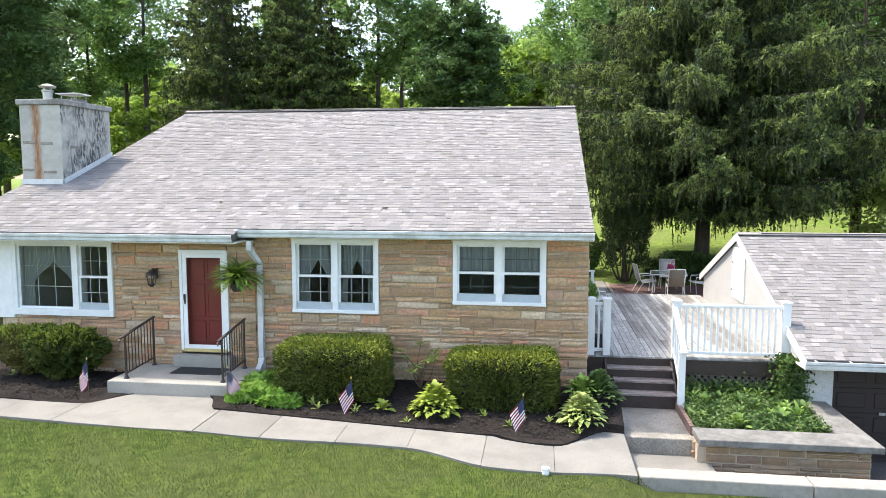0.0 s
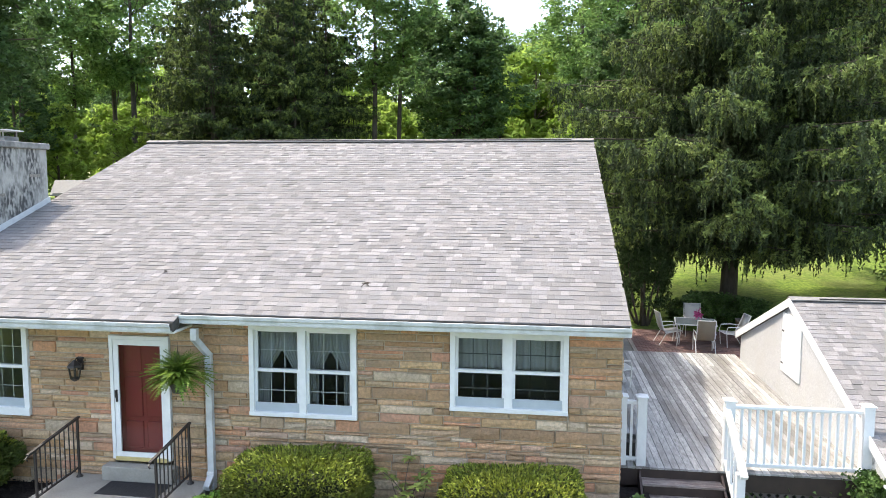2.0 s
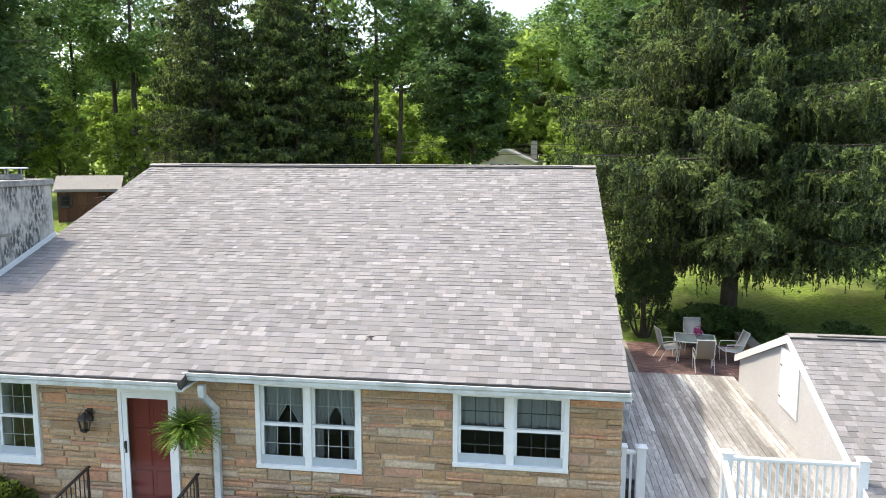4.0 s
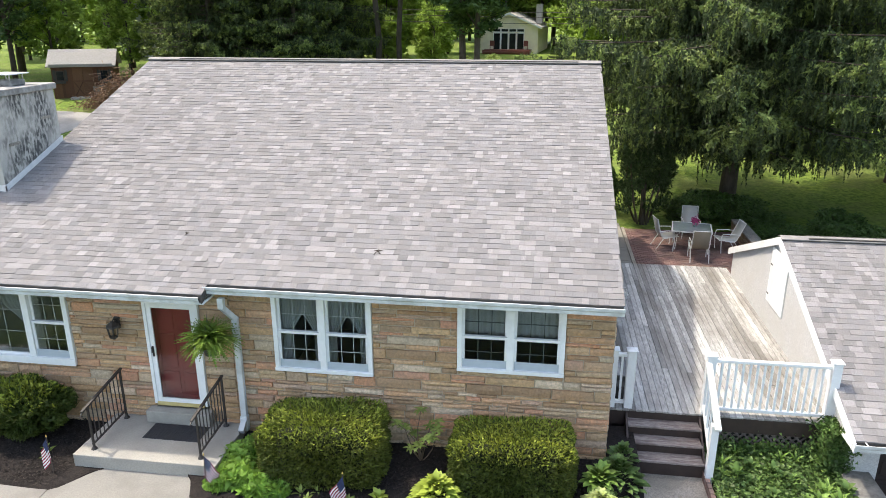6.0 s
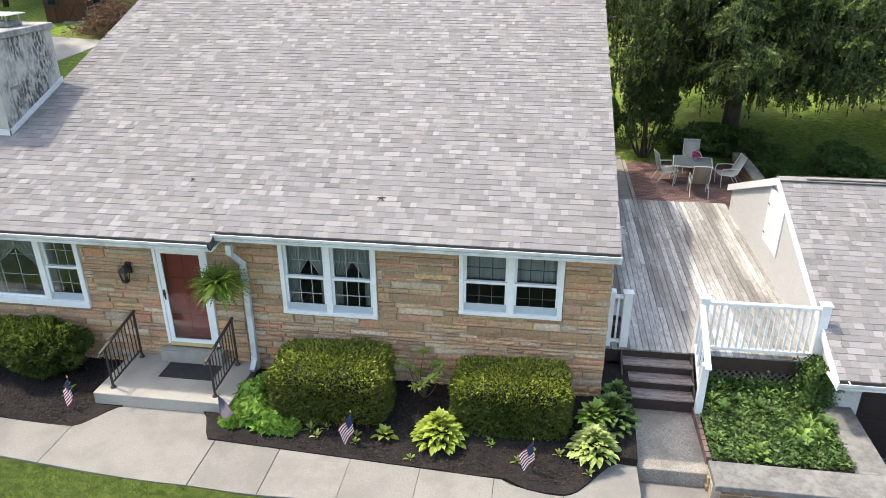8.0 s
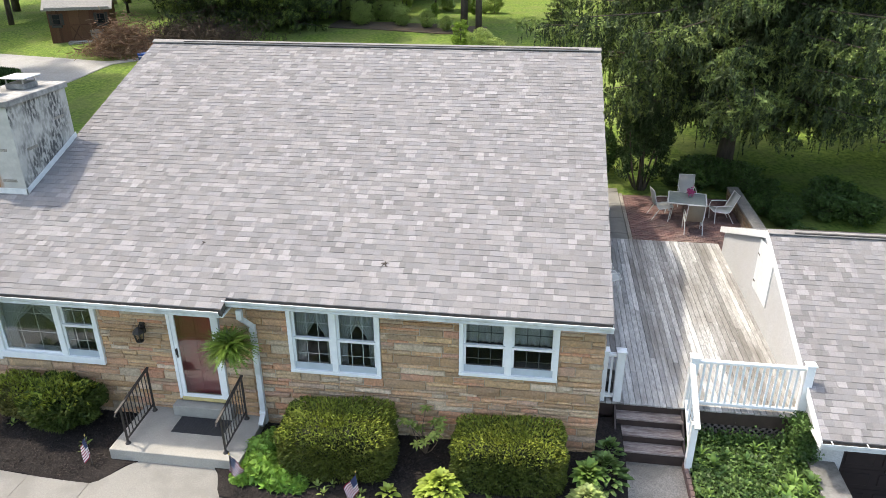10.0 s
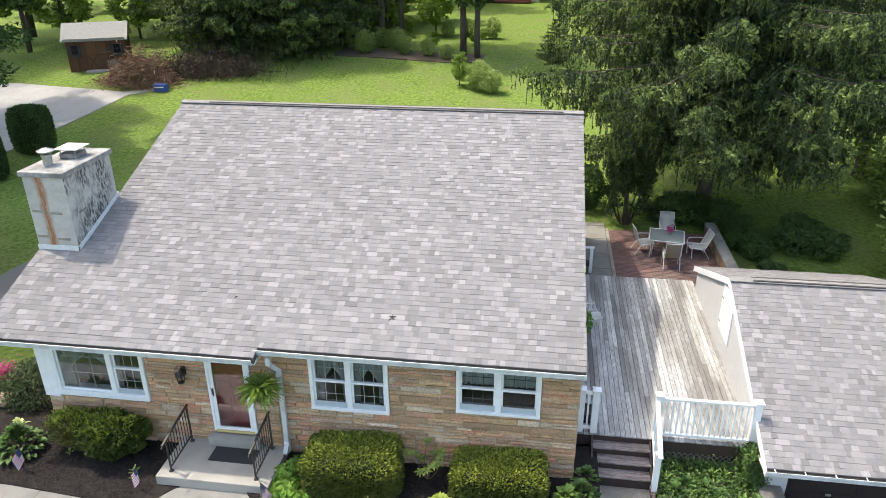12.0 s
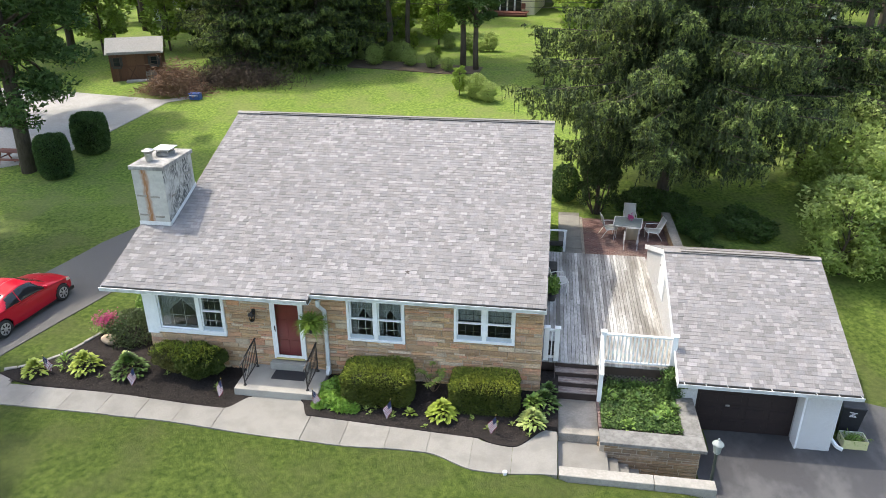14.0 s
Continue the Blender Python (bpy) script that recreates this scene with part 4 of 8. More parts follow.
def rail_post(parent, x, y, z0, z1, s=0.075):
    p = part("post", bx(x - s, y - s, z0, x + s, y + s, z1 - 0.04), WHITE, parent)
    bm = bmesh.new()
    lathe(bm, [((s + 0.022) * 1.414, 0), ((s + 0.022) * 1.414, 0.02), (0.05, 0.05)], (0, 0, 0), 4)
    bmesh.ops.rotate(bm, verts=bm.verts[:], matrix=Matrix.Rotation(math.pi / 4, 3, "Z"))
    bmesh.ops.translate(bm, verts=bm.verts[:], vec=(x, y, z1 - 0.04))
    part("post_cap", bm, WHITE, p)


def rail_run(parent, x0_, x1_, y, z0, z1, n_):
    part("top_rail", bx(x0_, y - 0.045, z1 - 0.16, x1_, y + 0.045, z1 - 0.1, bevel=0.01), WHITE, parent)
    part("bottom_rail", bx(x0_, y - 0.035, z0 + 0.07, x1_, y + 0.035, z0 + 0.13, bevel=0.008), WHITE, parent)
    for i in range(1, n_ + 1):
        x = x0_ + (x1_ - x0_) * i / (n_ + 1)
        part("baluster", bx(x - 0.019, y - 0.019, z0 + 0.13, x + 0.019, y + 0.019, z1 - 0.16), WHITE, parent)


rl = thing("deck_railing", "white vinyl railing along the front of the deck", "railing", "deck railings")
rail_post(rl, 10.0, 1.25, -0.05, 1.47)
rail_post(rl, 12.1, 1.25, DZ, 1.47)
rail_run(rl, 10.075, 12.025, 1.25, DZ, 1.47, 15)
rl = thing("deck_railing", "short white vinyl railing between house and steps", "railing", "deck railings")
rail_post(rl, 8.3, 1.25, DZ, 1.47)
rail_post(rl, 8.62, 1.25, DZ, 1.47)
rail_run(rl, 8.375, 8.545, 1.25, DZ, 1.47, 1)
rl = thing("stair_rail", "white vinyl handrail sloping down the deck steps", "railing")
part("newel", bx(9.88, 0.2, -0.555, 10.0, 0.32, 0.62), WHITE, rl)
part("handrail", br((9.95, 1.2, 1.3), (9.95, 0.08, 0.62), 0.1, 0.06), WHITE, rl)
part("lower_rail", br((9.95, 1.18, 0.45), (9.95, 0.3, -0.12), 0.06, 0.05), WHITE, rl)
for i in range(1, 5):
    y = 1.2 - i * 0.2
    part("baluster", bx(9.932, y - 0.018, 0.45 - 0.65 * (1.18 - y), 9.968, y + 0.018, 1.28 - 0.607 * (1.2 - y)), WHITE, rl)

# ---- garage ----
GX0, GX1, GY, GZ, GRY, GRZ, GBY = 12.12, 17.12, 0.15, 0.57, 5.1, 2.52, 9.0
GP = (GRZ - GZ) / (GRY - GY)
GWX, GFZ = 12.17, -1.62


def gar_z(y):
    return GRZ - GP * abs(y - GRY)


gout = [(0.75, GFZ - 0.3), (8.75, GFZ - 0.3), (8.75, gar_z(8.75) - 0.16), (GRY, GRZ - 0.16), (0.75, gar_z(0.75) - 0.16)]
for nm, x, lab in (("garage_wall_west", GWX, "sunlit cream stucco gable wall of the garage"), ("garage_wall_east", 16.55, "cream stucco east wall of the garage")):
    bm = bmesh.new()
    a = [bm.verts.new((x, y, z)) for y, z in gout]
    b = [bm.verts.new((x + 0.22, y, z)) for y, z in gout]
    bm.faces.new(a), bm.faces.new(b[::-1])
    for i in range(len(gout)):
        bm.faces.new((a[i], b[i], b[(i + 1) % len(gout)], a[(i + 1) % len(gout)]))
    bmesh.ops.recalc_face_normals(bm, faces=bm.faces[:])
    tagged(part(nm, bm, CREAM), lab, "wall", kind="structure")
tagged(part("garage_wall_back", bx(GWX + 0.22, 8.53, GFZ - 0.3, 16.55, 8.75, 0.9), CREAM), "cream stucco back wall of the garage", "wall", kind="structure")
bm = bmesh.new()
box(bm, GWX + 0.22, 0.75, GFZ - 0.3, 12.85, 0.97, 0.5)
box(bm, 15.75, 0.75, GFZ - 0.3, 16.55, 0.97, 0.5)
box(bm, 12.85, 0.75, 0.36, 15.75, 0.97, 0.5)
tagged(part("garage_wall_front", bm, CREAM), "cream front of the garage round its wide door", "wall", kind="structure")
tagged(part("garage_floor", bx(GWX + 0.22, 0.97, GFZ - 0.3, 16.55, 8.53, GFZ), OLD_CONCRETE), "concrete garage floor", "floor", kind="structure")
# near-black maroon: the shade of the open garage put into the door's colour
GARAGE_DOOR = mat("garage_shade_maroon", (0.022, 0.012, 0.012), (0.015, 0.009, 0.009), 6, 0.6)
gd = thing("garage_door", "dark brown panelled door standing for the shaded garage opening", "garage door", kind="structure")
for i in range(4):
    z = GFZ + 0.02 + i * 0.49
    pnl = part("door_section", bx(12.86, 0.9, z, 15.74, 0.94, z + 0.482), GARAGE_DOOR, gd)
    for k in range(4):
        part("raised_panel", bx(12.98 + k * 0.69, 0.885, z + 0.1, 13.5 + k * 0.69, 0.901, z + 0.39, bevel=0.012), GARAGE_DOOR, pnl)
part("handle", bx(13.75, 0.86, -0.66, 13.87, 0.885, -0.6, bevel=0.008), STEEL, gd, "steel handle")
bm = bmesh.new()
prism(bm, [(GX0, GY), (GX1, GY), (GX1, GRY), (GX0, GRY)], lambda x, y: gar_z(y) - 0.14, lambda x, y: gar_z(y) - 0.012)
prism(bm, [(GX0, GRY), (GX1, GRY), (GX1, GBY), (GX0, GBY)], lambda x, y: gar_z(y) - 0.14, lambda x, y: gar_z(y) - 0.012)
bmesh.ops.recalc_face_normals(bm, faces=bm.faces[:])
groof = tagged(part("garage_roof", bm, FELT), "gabled garage roof of mottled grey-brown asphalt shingles", "roof", kind="structure")
bm = bmesh.new()
box(bm, GX0 + 0.55, GRY - 0.12, GRZ - 0.04, GX1 - 0.35, GRY + 0.12, GRZ + 0.03)
part("ridge_vent", bm, DARK_RIDGE, groof, "dark ridge vent")
bm = bmesh.new()
for s in (1, -1):
    prism(bm, [(GX0 - 0.02, GRY), (GX1 + 0.02, GRY), (GX1 + 0.02, GRY - s * 0.14), (GX0 - 0.02, GRY - s * 0.14)], lambda x, y: GRZ + 0.03 - abs(y - GRY) * GP * 0.9, lambda x, y: GRZ + 0.05 - abs(y - GRY) * GP * 0.9)
bmesh.ops.recalc_face_normals(bm, faces=bm.faces[:])
part("ridge_cap", bm, bpy.data.materials["ridge_shingle"], groof)
for nm, ya, yb in (("rake_front", GY - 0.05, GRY), ("rake_back", GRY, GBY)):
    bm = bmesh.new()
    a = [(ya, gar_z(ya) - 0.17), (yb, gar_z(yb) - 0.17), (yb, gar_z(yb) + 0.01), (ya, gar_z(ya) + 0.01)]
    u = [bm.verts.new((GX0 - 0.025, y, z)) for y, z in a]
    w = [bm.verts.new((GX0 - 0.002, y, z)) for y, z in a]
    bm.faces.new(u), bm.faces.new(w[::-1])
    for i in range(4):
        bm.faces.new((u[i], w[i], w[(i + 1) % 4], u[(i + 1) % 4]))
    bmesh.ops.recalc_face_normals(bm, faces=bm.faces[:])
    part(nm, bm, WHITE, groof, "white rake board")
gg = gutter("garage_gutter", GX0 - 0.03, GX1 + 0.03, GY + 0.03, gar_z(GY) - 0.02, "pale gutter with hangers along the garage eave")
for i in range(9):
    x = GX0 + 0.15 + i * 0.6
    part("hanger", bx(x, GY - 0.1, gar_z(GY) - 0.019, x + 0.02, GY + 0.05, gar_z(GY) - 0.006), FLASHING, gg, "bright strap hanger")
part("garage_soffit", bx(GX0, GY + 0.03, GZ - 0.2, GX1, 0.75, GZ - 0.17), WHITE, groof)
hatch = thing("loft_door", "white boarded loft door in the garage gable", "door", kind="structure")
part("hatch_leaf", bx(GWX - 0.03, 4.4, 0.88, GWX - 0.003, 5.54, 2.16, bevel=0.005), WHITE, hatch)
for z in (1.05, 1.75):
    part("hinge", bx(GWX - 0.036, 5.4, z, GWX - 0.029, 5.52, z + 0.035), IRON, hatch)

# ---- patio ----
PZ = -0.12
patio = thing("patio", "small red brick patio beyond the deck", "patio", kind="structure")
part("bed", bx(9.85, DY1 + 0.01, -0.6, 13.5, 14.3, PZ - 0.03), MORTAR, patio)
pw = thing("patio_wall", "low grey stone wall edging the patio", "wall", kind="structure")
part("wall_core", bx(13.5, 9.2, -0.8, 13.82, 14.3, PZ + 0.42), OLD_CONCRETE, pw)
part("wall_coping", bx(13.47, 9.2, PZ + 0.42, 13.86, 14.33, PZ + 0.48, bevel=0.01), OLD_CONCRETE, pw)
sp = thing("side_path", "grey concrete path beside the patio", "path", kind="structure")
for i in range(5):
    part("slab", bx(8.75, 9.4 + i * 1.3, -0.6, 9.72, 10.68 + i * 1.3, PZ + 0.02, bevel=0.008), CONCRETE, sp)
part("timber_edge", bx(9.73, DY1 + 0.01, -0.5, 9.84, 14.3, PZ + 0.05), OLD_CONCRETE, sp)

# ---- drives ----
draped("driveway", [(12.75, -40), (24, -40), (21.5, -6), (20.0, 2.6), (17.6, 3.4), (17.4, 0.9), (12.75, 0.9)], ASPHALT, 0.03, "dark patched asphalt drive before the garage", "driveway", 0.8)
draped("side_drive", [(-14.0, -10.0), (-11.2, -10.0), (-9.35, -0.6), (-8.5, 3.0), (-7.6, 7.0), (-6.3, 10.5), (-6.3, 13.0), (-10.0, 12.5), (-11.3, 8.5), (-11.9, 5.0), (-12.6, 0.0)], OLD_ASPHALT, 0.03, "grey worn asphalt drive beside the house", "driveway", 0.8)
draped("parking_pad", [(-16.6, 29.6), (-16.9, 29.9), (-18.9, 28.8), (-26.5, 29.8), (-37.0, 30.5), (-36.0, 17.0), (-23.0, 16.6), (-20.2, 18.4), (-19.5, 21.5), (-19.1, 24.0), (-18.3, 28.3)], PAD, 0.04, "pale sunlit concrete pad in the back yard", "parking pad", 1.0)


def mulch_lift(x, y):
    lo = walk_z(x) + 0.03
    return lo + (-0.06 - lo) * smooth01(-1.9, -0.1, y) - ground_z(x, y) + 0.025 * noise.noise(Vector((x * 3, y * 3, 0)))


draped("mulch_bed", [(x, walk_back(x)) for x in (1.22, 1.3, 1.4, 1.5, 1.6, 2.5, 4.0, 5.5, 6.6, 6.9, 7.2, 7.5, 7.7, 7.9, 8.1, 8.25, 8.4, 8.5, 8.6)] + [(8.72, -1.25), (8.72, 1.1), (8.16, 1.1), (8.16, 0.03), (1.74, 0.03), (1.70, -1.3), (1.22, -1.3)], MULCH, mulch_lift, "dark bark mulch bed under the front windows", "flower bed", 0.2, 0.4)
draped("mulch_bed_west", [(-8.6, -1.3), (-7.9, -1.58)] + [(x, walk_back(x)) for x in (-7.0, -5.0, -4.0, -3.0, -2.0, -1.2, -0.86, -0.76, -0.66, -0.56, -0.46, -0.36, -0.3)] + [(-0.3, -1.3), (-0.82, -1.28), (-0.82, 0.03), (-4.05, 0.03), (-4.05, 2.6), (-5.9, 3.7), (-6.6, 2.6), (-7.2, 0.2), (-7.9, -0.7)], MULCH, lambda x, y: 0.06 + 0.03 * noise.noise(Vector((x * 3, y * 3, 0))), "dark bark mulch bed round the corner of the house", "flower bed", 0.2, 0.4)
# ---- plants ----
rng = np.random.default_rng(7)


def cards(name, centres, along, width_dir, length, width, material, parent=None, label=""):
    """Many small pointed leaves, each along its own direction."""
    n_ = len(centres)
    L = np.asarray(length).reshape(-1, 1) * np.ones((n_, 1))
    W = np.asarray(width).reshape(-1, 1) * np.ones((n_, 1))
    v = np.empty((n_, 3, 3))
    v[:, 0] = centres - along * L * 0.5 + width_dir * W * 0.5
    v[:, 1] = centres + along * L * 0.5
    v[:, 2] = centres - along * L * 0.4 - width_dir * W * 0.5
    me = bpy.data.meshes.new(name)
    me.vertices.add(n_ * 3)
    me.vertices.foreach_set("co", v.reshape(-1))
    me.loops.add(n_ * 3)
    me.loops.foreach_set("vertex_index", np.arange(n_ * 3, dtype=np.int32))
    me.polygons.add(n_)
    me.polygons.foreach_set("loop_start", np.arange(0, n_ * 3, 3, dtype=np.int32))
    me.update(calc_edges=True)
    me.materials.append(material)
    ob = new(name, me)
    if parent:
        ob.parent = parent
    if label:
        ob["label"] = label
    return ob


def unit(a):
    return a / np.maximum(1e-9, np.linalg.norm(a, axis=1, keepdims=True))


def loose(n_):
    """Random leaf directions and widths."""
    d = unit(rng.normal(size=(n_, 3)))
    w = unit(np.cross(d, rng.normal(size=(n_, 3))))
    return d, w


def stick(bm, p, q, r0, r1, n=6, bend=0.0, seg=4):
    p, q = Vector(p), Vector(q)
    side = Vector(rng.normal(size=3)) * bend * (q - p).length
    pts = [p.lerp(q, i / seg) + side * math.sin(math.pi * i / seg) for i in range(seg + 1)]
    tube(bm, pts, r0, n, r1)


def broadleaf(name, label, h, base, rad, leaf, n_clump, per, material, trunk_r, category="tree", group="", lean=(0, 0), spread=0.85, limb_n=14, clump=0.24):
    """A broadleaved tree: tapered trunk, limbs to the clumps of a ragged crown."""
    t = thing(name, label, category, group)
    bm = bmesh.new()
    top = Vector((lean[0] * h, lean[1] * h, h * 0.9))
    pts = [Vector((lean[0] * h * k ** 1.5, lean[1] * h * k ** 1.5, h * 0.9 * k)) + Vector((rng.normal() * 0.06, rng.normal() * 0.06, 0)) * (k > 0) for k in np.linspace(0, 1, 8)]
    pts[0].z = -0.3
    tube(bm, pts, trunk_r, 9, trunk_r * 0.2)
    cz = (base + h) / 2
    cen = []
    while len(cen) < n_clump:
        p = rng.normal(size=3)
        p = p / np.linalg.norm(p) * rng.uniform(0.45, 1.0) ** 0.5
        k = 0.75 + 0.5 * noise.noise(Vector(p * 2.1 + h))
        z = cz + p[2] * (h - base) / 2
        kk = lean[0] * h * (max(0, z) / h) ** 1.5, lean[1] * h * (max(0, z) / h) ** 1.5
        cen.append((p[0] * rad * k * spread + kk[0], p[1] * rad * k * spread + kk[1], z))
    cen = np.array(cen)
    for c in cen[:limb_n]:
        k = min(0.95, max(0.25, (c[2] - 1.2) / h))
        i = k * 7
        a = pts[int(i)].lerp(pts[min(7, int(i) + 1)], i - int(i))
        stick(bm, a, c, trunk_r * 0.35 * (1.1 - k), 0.02, 5, 0.08)
    part("trunk", bm, BARK, t, "dark furrowed trunk and limbs", smooth=True)
    pc = np.repeat(cen, per, axis=0)
    r = rng.uniform(0.5, 1.15, size=n_clump).repeat(per)[:, None] * rad * clump
    off = rng.normal(size=(len(pc), 3))
    off = off / np.linalg.norm(off, axis=1, keepdims=True) * rng.uniform(0.2, 1, size=(len(pc), 1)) ** 0.6
    off[:, 2] *= 0.65
    d, w = loose(len(pc))
    d[:, 2] = -abs(d[:, 2]) * 0.6
    cards("crown", pc + off * r, unit(d), w, leaf * rng.uniform(0.7, 1.3, len(pc)), leaf * 0.62, material, t, "ragged leafy crown")
    return t


def conifer(name, label, h, base, rad, n_limb, material, tip, trunk_r, card=0.12, gap=0.30, droop=0.4, category="tree", group="", fresh=0.6, hang=0.8, full=0.55):
    """A weeping conifer: ragged limbs that sag and turn up at the end, side shoots along them, and curtains of twigs hanging from the shoots."""
    t = thing(name, label, category, group)
    bm = bmesh.new()
    tube(bm, [(0, 0, -0.3), (0.0, 0, 0.25), (0.05, 0, h * 0.3), (-0.04, 0.05, h * 0.6), (0, 0, h)], trunk_r, 10, 0.03)
    up = np.array((0, 0, 1.0))
    C, D, L, FRESH = [], [], [], []
    for i in range(n_limb):
        k = ((i + rng.uniform()) / n_limb) ** 1.3
        z = base + (h - base) * k + rng.normal() * 0.3
        az = i * 2.39996 + rng.normal() * 0.35
        ln = rad * (1 - k) ** full * rng.choice((0.55, 0.75, 0.9, 1.0, 1.1)) + 0.3
        out = np.array((math.cos(az), math.sin(az), 0.0))
        if z < base + 2.2:
            ln *= min(1.0, 0.55 + 0.2 * max(0.0, z - base))
        side = np.array((-out[1], out[0], 0.0))
        dr, bend = droop * (1 - 0.6 * k) * rng.uniform(0.5, 1.2), rng.normal() * 0.14
        at = lambda q: out * (ln * q) + side * (bend * ln * q * q) + up * (z + ln * (0.14 * q - dr * q * q + 0.55 * dr * q ** 5))
        tube(bm, [at(q) for q in (0, 0.3, 0.6, 0.95)], 0.055 * (1 - k) + 0.02, 5, 0.012, cap=False)
        n_sec = max(6, int(ln / gap))
        for q in range(n_sec):
            s0 = 0.1 + 0.9 * (q + rng.uniform(0, 0.9)) / n_sec
            o = at(min(1.0, s0))
            ls = (0.3 + 0.2 * ln * (1.05 - 0.75 * s0)) * rng.uniform(0.5, 1.1)
            dv = out * rng.uniform(0.3, 0.9) + side * (1 if q % 2 else -1) * rng.uniform(0.4, 0.95) + up * rng.uniform(-0.3, 0.12)
            if q >= n_sec - 2:
                dv = out + side * rng.normal() * 0.25 + up * rng.uniform(0.0, 0.5)
            dv = dv / np.linalg.norm(dv)
            sag = rng.uniform(0.1, 0.45)
            curve = lambda tt: o + dv * (ls * tt)[:, None] - up * (sag * ls * tt ** 2)[:, None]
            # needles along the shoot
            m_ = max(4, int(ls / card * 3.0))
            tt = rng.uniform(0, 1.05, m_)
            nd = unit(dv * 0.9 - up * 0.3 + rng.normal(size=(m_, 3)) * 0.4)
            young = s0 > 0.45 and rng.uniform() < fresh
            C.append(curve(tt) + up * 0.02), D.append(nd), L.append(card * rng.uniform(0.7, 1.4, m_)), FRESH.append(np.full(m_, young))
            # twigs hanging under it, each a few long thin tassels
            n_h = max(2, int(ls / (card * 0.95)))
            hl = hang * rng.uniform(0.2, 1.0, n_h) ** 1.3 * (0.45 + 0.55 * min(1.0, ls))
            n_c = np.maximum(4, (hl / (card * 0.24)).astype(int))
            root = curve(rng.uniform(0.05, 1.0, n_h)) + rng.normal(size=(n_h, 3)) * np.array((0.08, 0.08, 0.04))
            lean_ = rng.normal(size=(n_h, 3)) * 0.1
            idx = np.repeat(np.arange(n_h), n_c)
            f = rng.uniform(0, 1, len(idx))
            pos = root[idx] + (lean_[idx] - up) * (f * hl[idx])[:, None]
            C.append(pos), D.append(unit(-up * 0.9 + lean_[idx] + rng.normal(size=(len(idx), 3)) * 0.42)), L.append(card * rng.uniform(0.75, 1.4, len(idx)) * (1.15 - 0.45 * f))
            FRESH.append((f < 0.7) & young & (rng.uniform(size=len(idx)) < 0.7))
            # a star of new shoots at the end
            if s0 > 0.4:
                m_ = 12
                C.append(curve(rng.uniform(0.85, 1.1, m_))), D.append(unit(dv * 0.5 + up * 0.35 + rng.normal(size=(m_, 3)) * 0.7)), L.append(card * rng.uniform(1.0, 1.9, m_)), FRESH.append(np.full(m_, rng.uniform() < fresh + 0.2))
    part("trunk", bm, BARK, t, "dark scaly trunk and limbs", smooth=True)
    C, D, L, FRESH = map(np.concatenate, (C, D, L, FRESH))
    W = unit(np.cross(D, rng.normal(size=D.shape)))
    cards("needles", C[~FRESH], D[~FRESH], W[~FRESH], L[~FRESH], 0.2 * L[~FRESH] + 0.12 * card, material, t, "hanging dark needle sprays")
    cards("fresh_growth", C[FRESH], D[FRESH], W[FRESH], L[FRESH], 0.2 * L[FRESH] + 0.12 * card, tip, t, "paler fresh growth")
    return t


def put(ob, x, y, s=1.0, turn=0.0, dz=0.0):
    ob.matrix_basis = pose(x, y, ground_z(x, y) + dz, 0, 0, turn) @ Matrix.Diagonal((s, s, s, 1))
    return ob


def again(ob, x, y, s=1.0, turn=0.0, dz=0.0, sz=None):
    c = copy_thing(ob, Matrix())
    c.matrix_basis = pose(x, y, ground_z(x, y) + dz, 0, 0, turn) @ Matrix.Diagonal((s, s, sz or s, 1))
    return c


# the great spruce and its neighbours
put(conifer("spruce_tree", "huge dark weeping Norway spruce beside the patio", 15.5, 2.75, 7.2, 220, L_SPRUCE, L_SPRUCE_TIP, 0.42, 0.16, 0.13, 0.32, hang=1.0, full=0.42, fresh=0.5), 13.74, 16.4)
sp2 = put(conifer("spruce_tree", "tall dark spruce in the back yard", 14, 2.9, 5.4, 110, L_SPRUCE, L_SPRUCE_TIP, 0.32, 0.24, 0.2, 0.42, group="back yard spruces", fresh=0.45, hang=1.0), 21.2, 20.5, 1.0, 40)
again(sp2, 7.6, 34.5, 0.24, 10)
again(sp2, 31.0, 27.0, 0.8, 250)
hem = put(conifer("hemlock_tree", "dark feathery hemlock behind the shed", 19, 0.8, 4.6, 170, L_HEMLOCK, L_SPRUCE_TIP, 0.32, 0.26, 0.2, 0.4, group="hemlock row", fresh=0.4, hang=0.9), -15.6, 36.5)
for x, y, s, tn in ((-11.5, 38.5, 0.95, 60), (-10.0, 37.4, 0.8, 130), (-18.2, 41.0, 1.1, 200), (-12.5, 44.5, 1.1, 20), (-9.2, 42.0, 0.95, 280), (-21.0, 46.0, 1.0, 310)):
    again(hem, x, y, s, tn)

# trees of the yard and the woods behind
oak = put(broadleaf("oak_tree", "tall woodland tree with a bare lower trunk", 21, 8.5, 5.2, 0.36, 120, 60, L_OAK, 0.26, group="woodland trees"), -5.3, 41.5)
oak2 = put(broadleaf("oak_tree", "tall leaning woodland tree with a high crown", 22, 9.5, 4.8, 0.36, 110, 60, L_OAK, 0.22, group="woodland trees", lean=(0.05, 0.0)), -3.9, 42.5)
dark1 = put(broadleaf("maple_tree", "dark dense broadleaved tree in the back lawn", 15, 3.8, 4.6, 0.36, 170, 60, L_DARK, 0.26, group="woodland trees", clump=0.17), 1.2, 38.6)
again(dark1, 2.3, 37.8, 0.9, 140)
bright = put(broadleaf("young_tree", "sunlit young tree with fresh green leaves", 9, 0.6, 3.6, 0.45, 90, 46, L_BRIGHT, 0.14, group="sunlit saplings"), -6.5, 52.0)
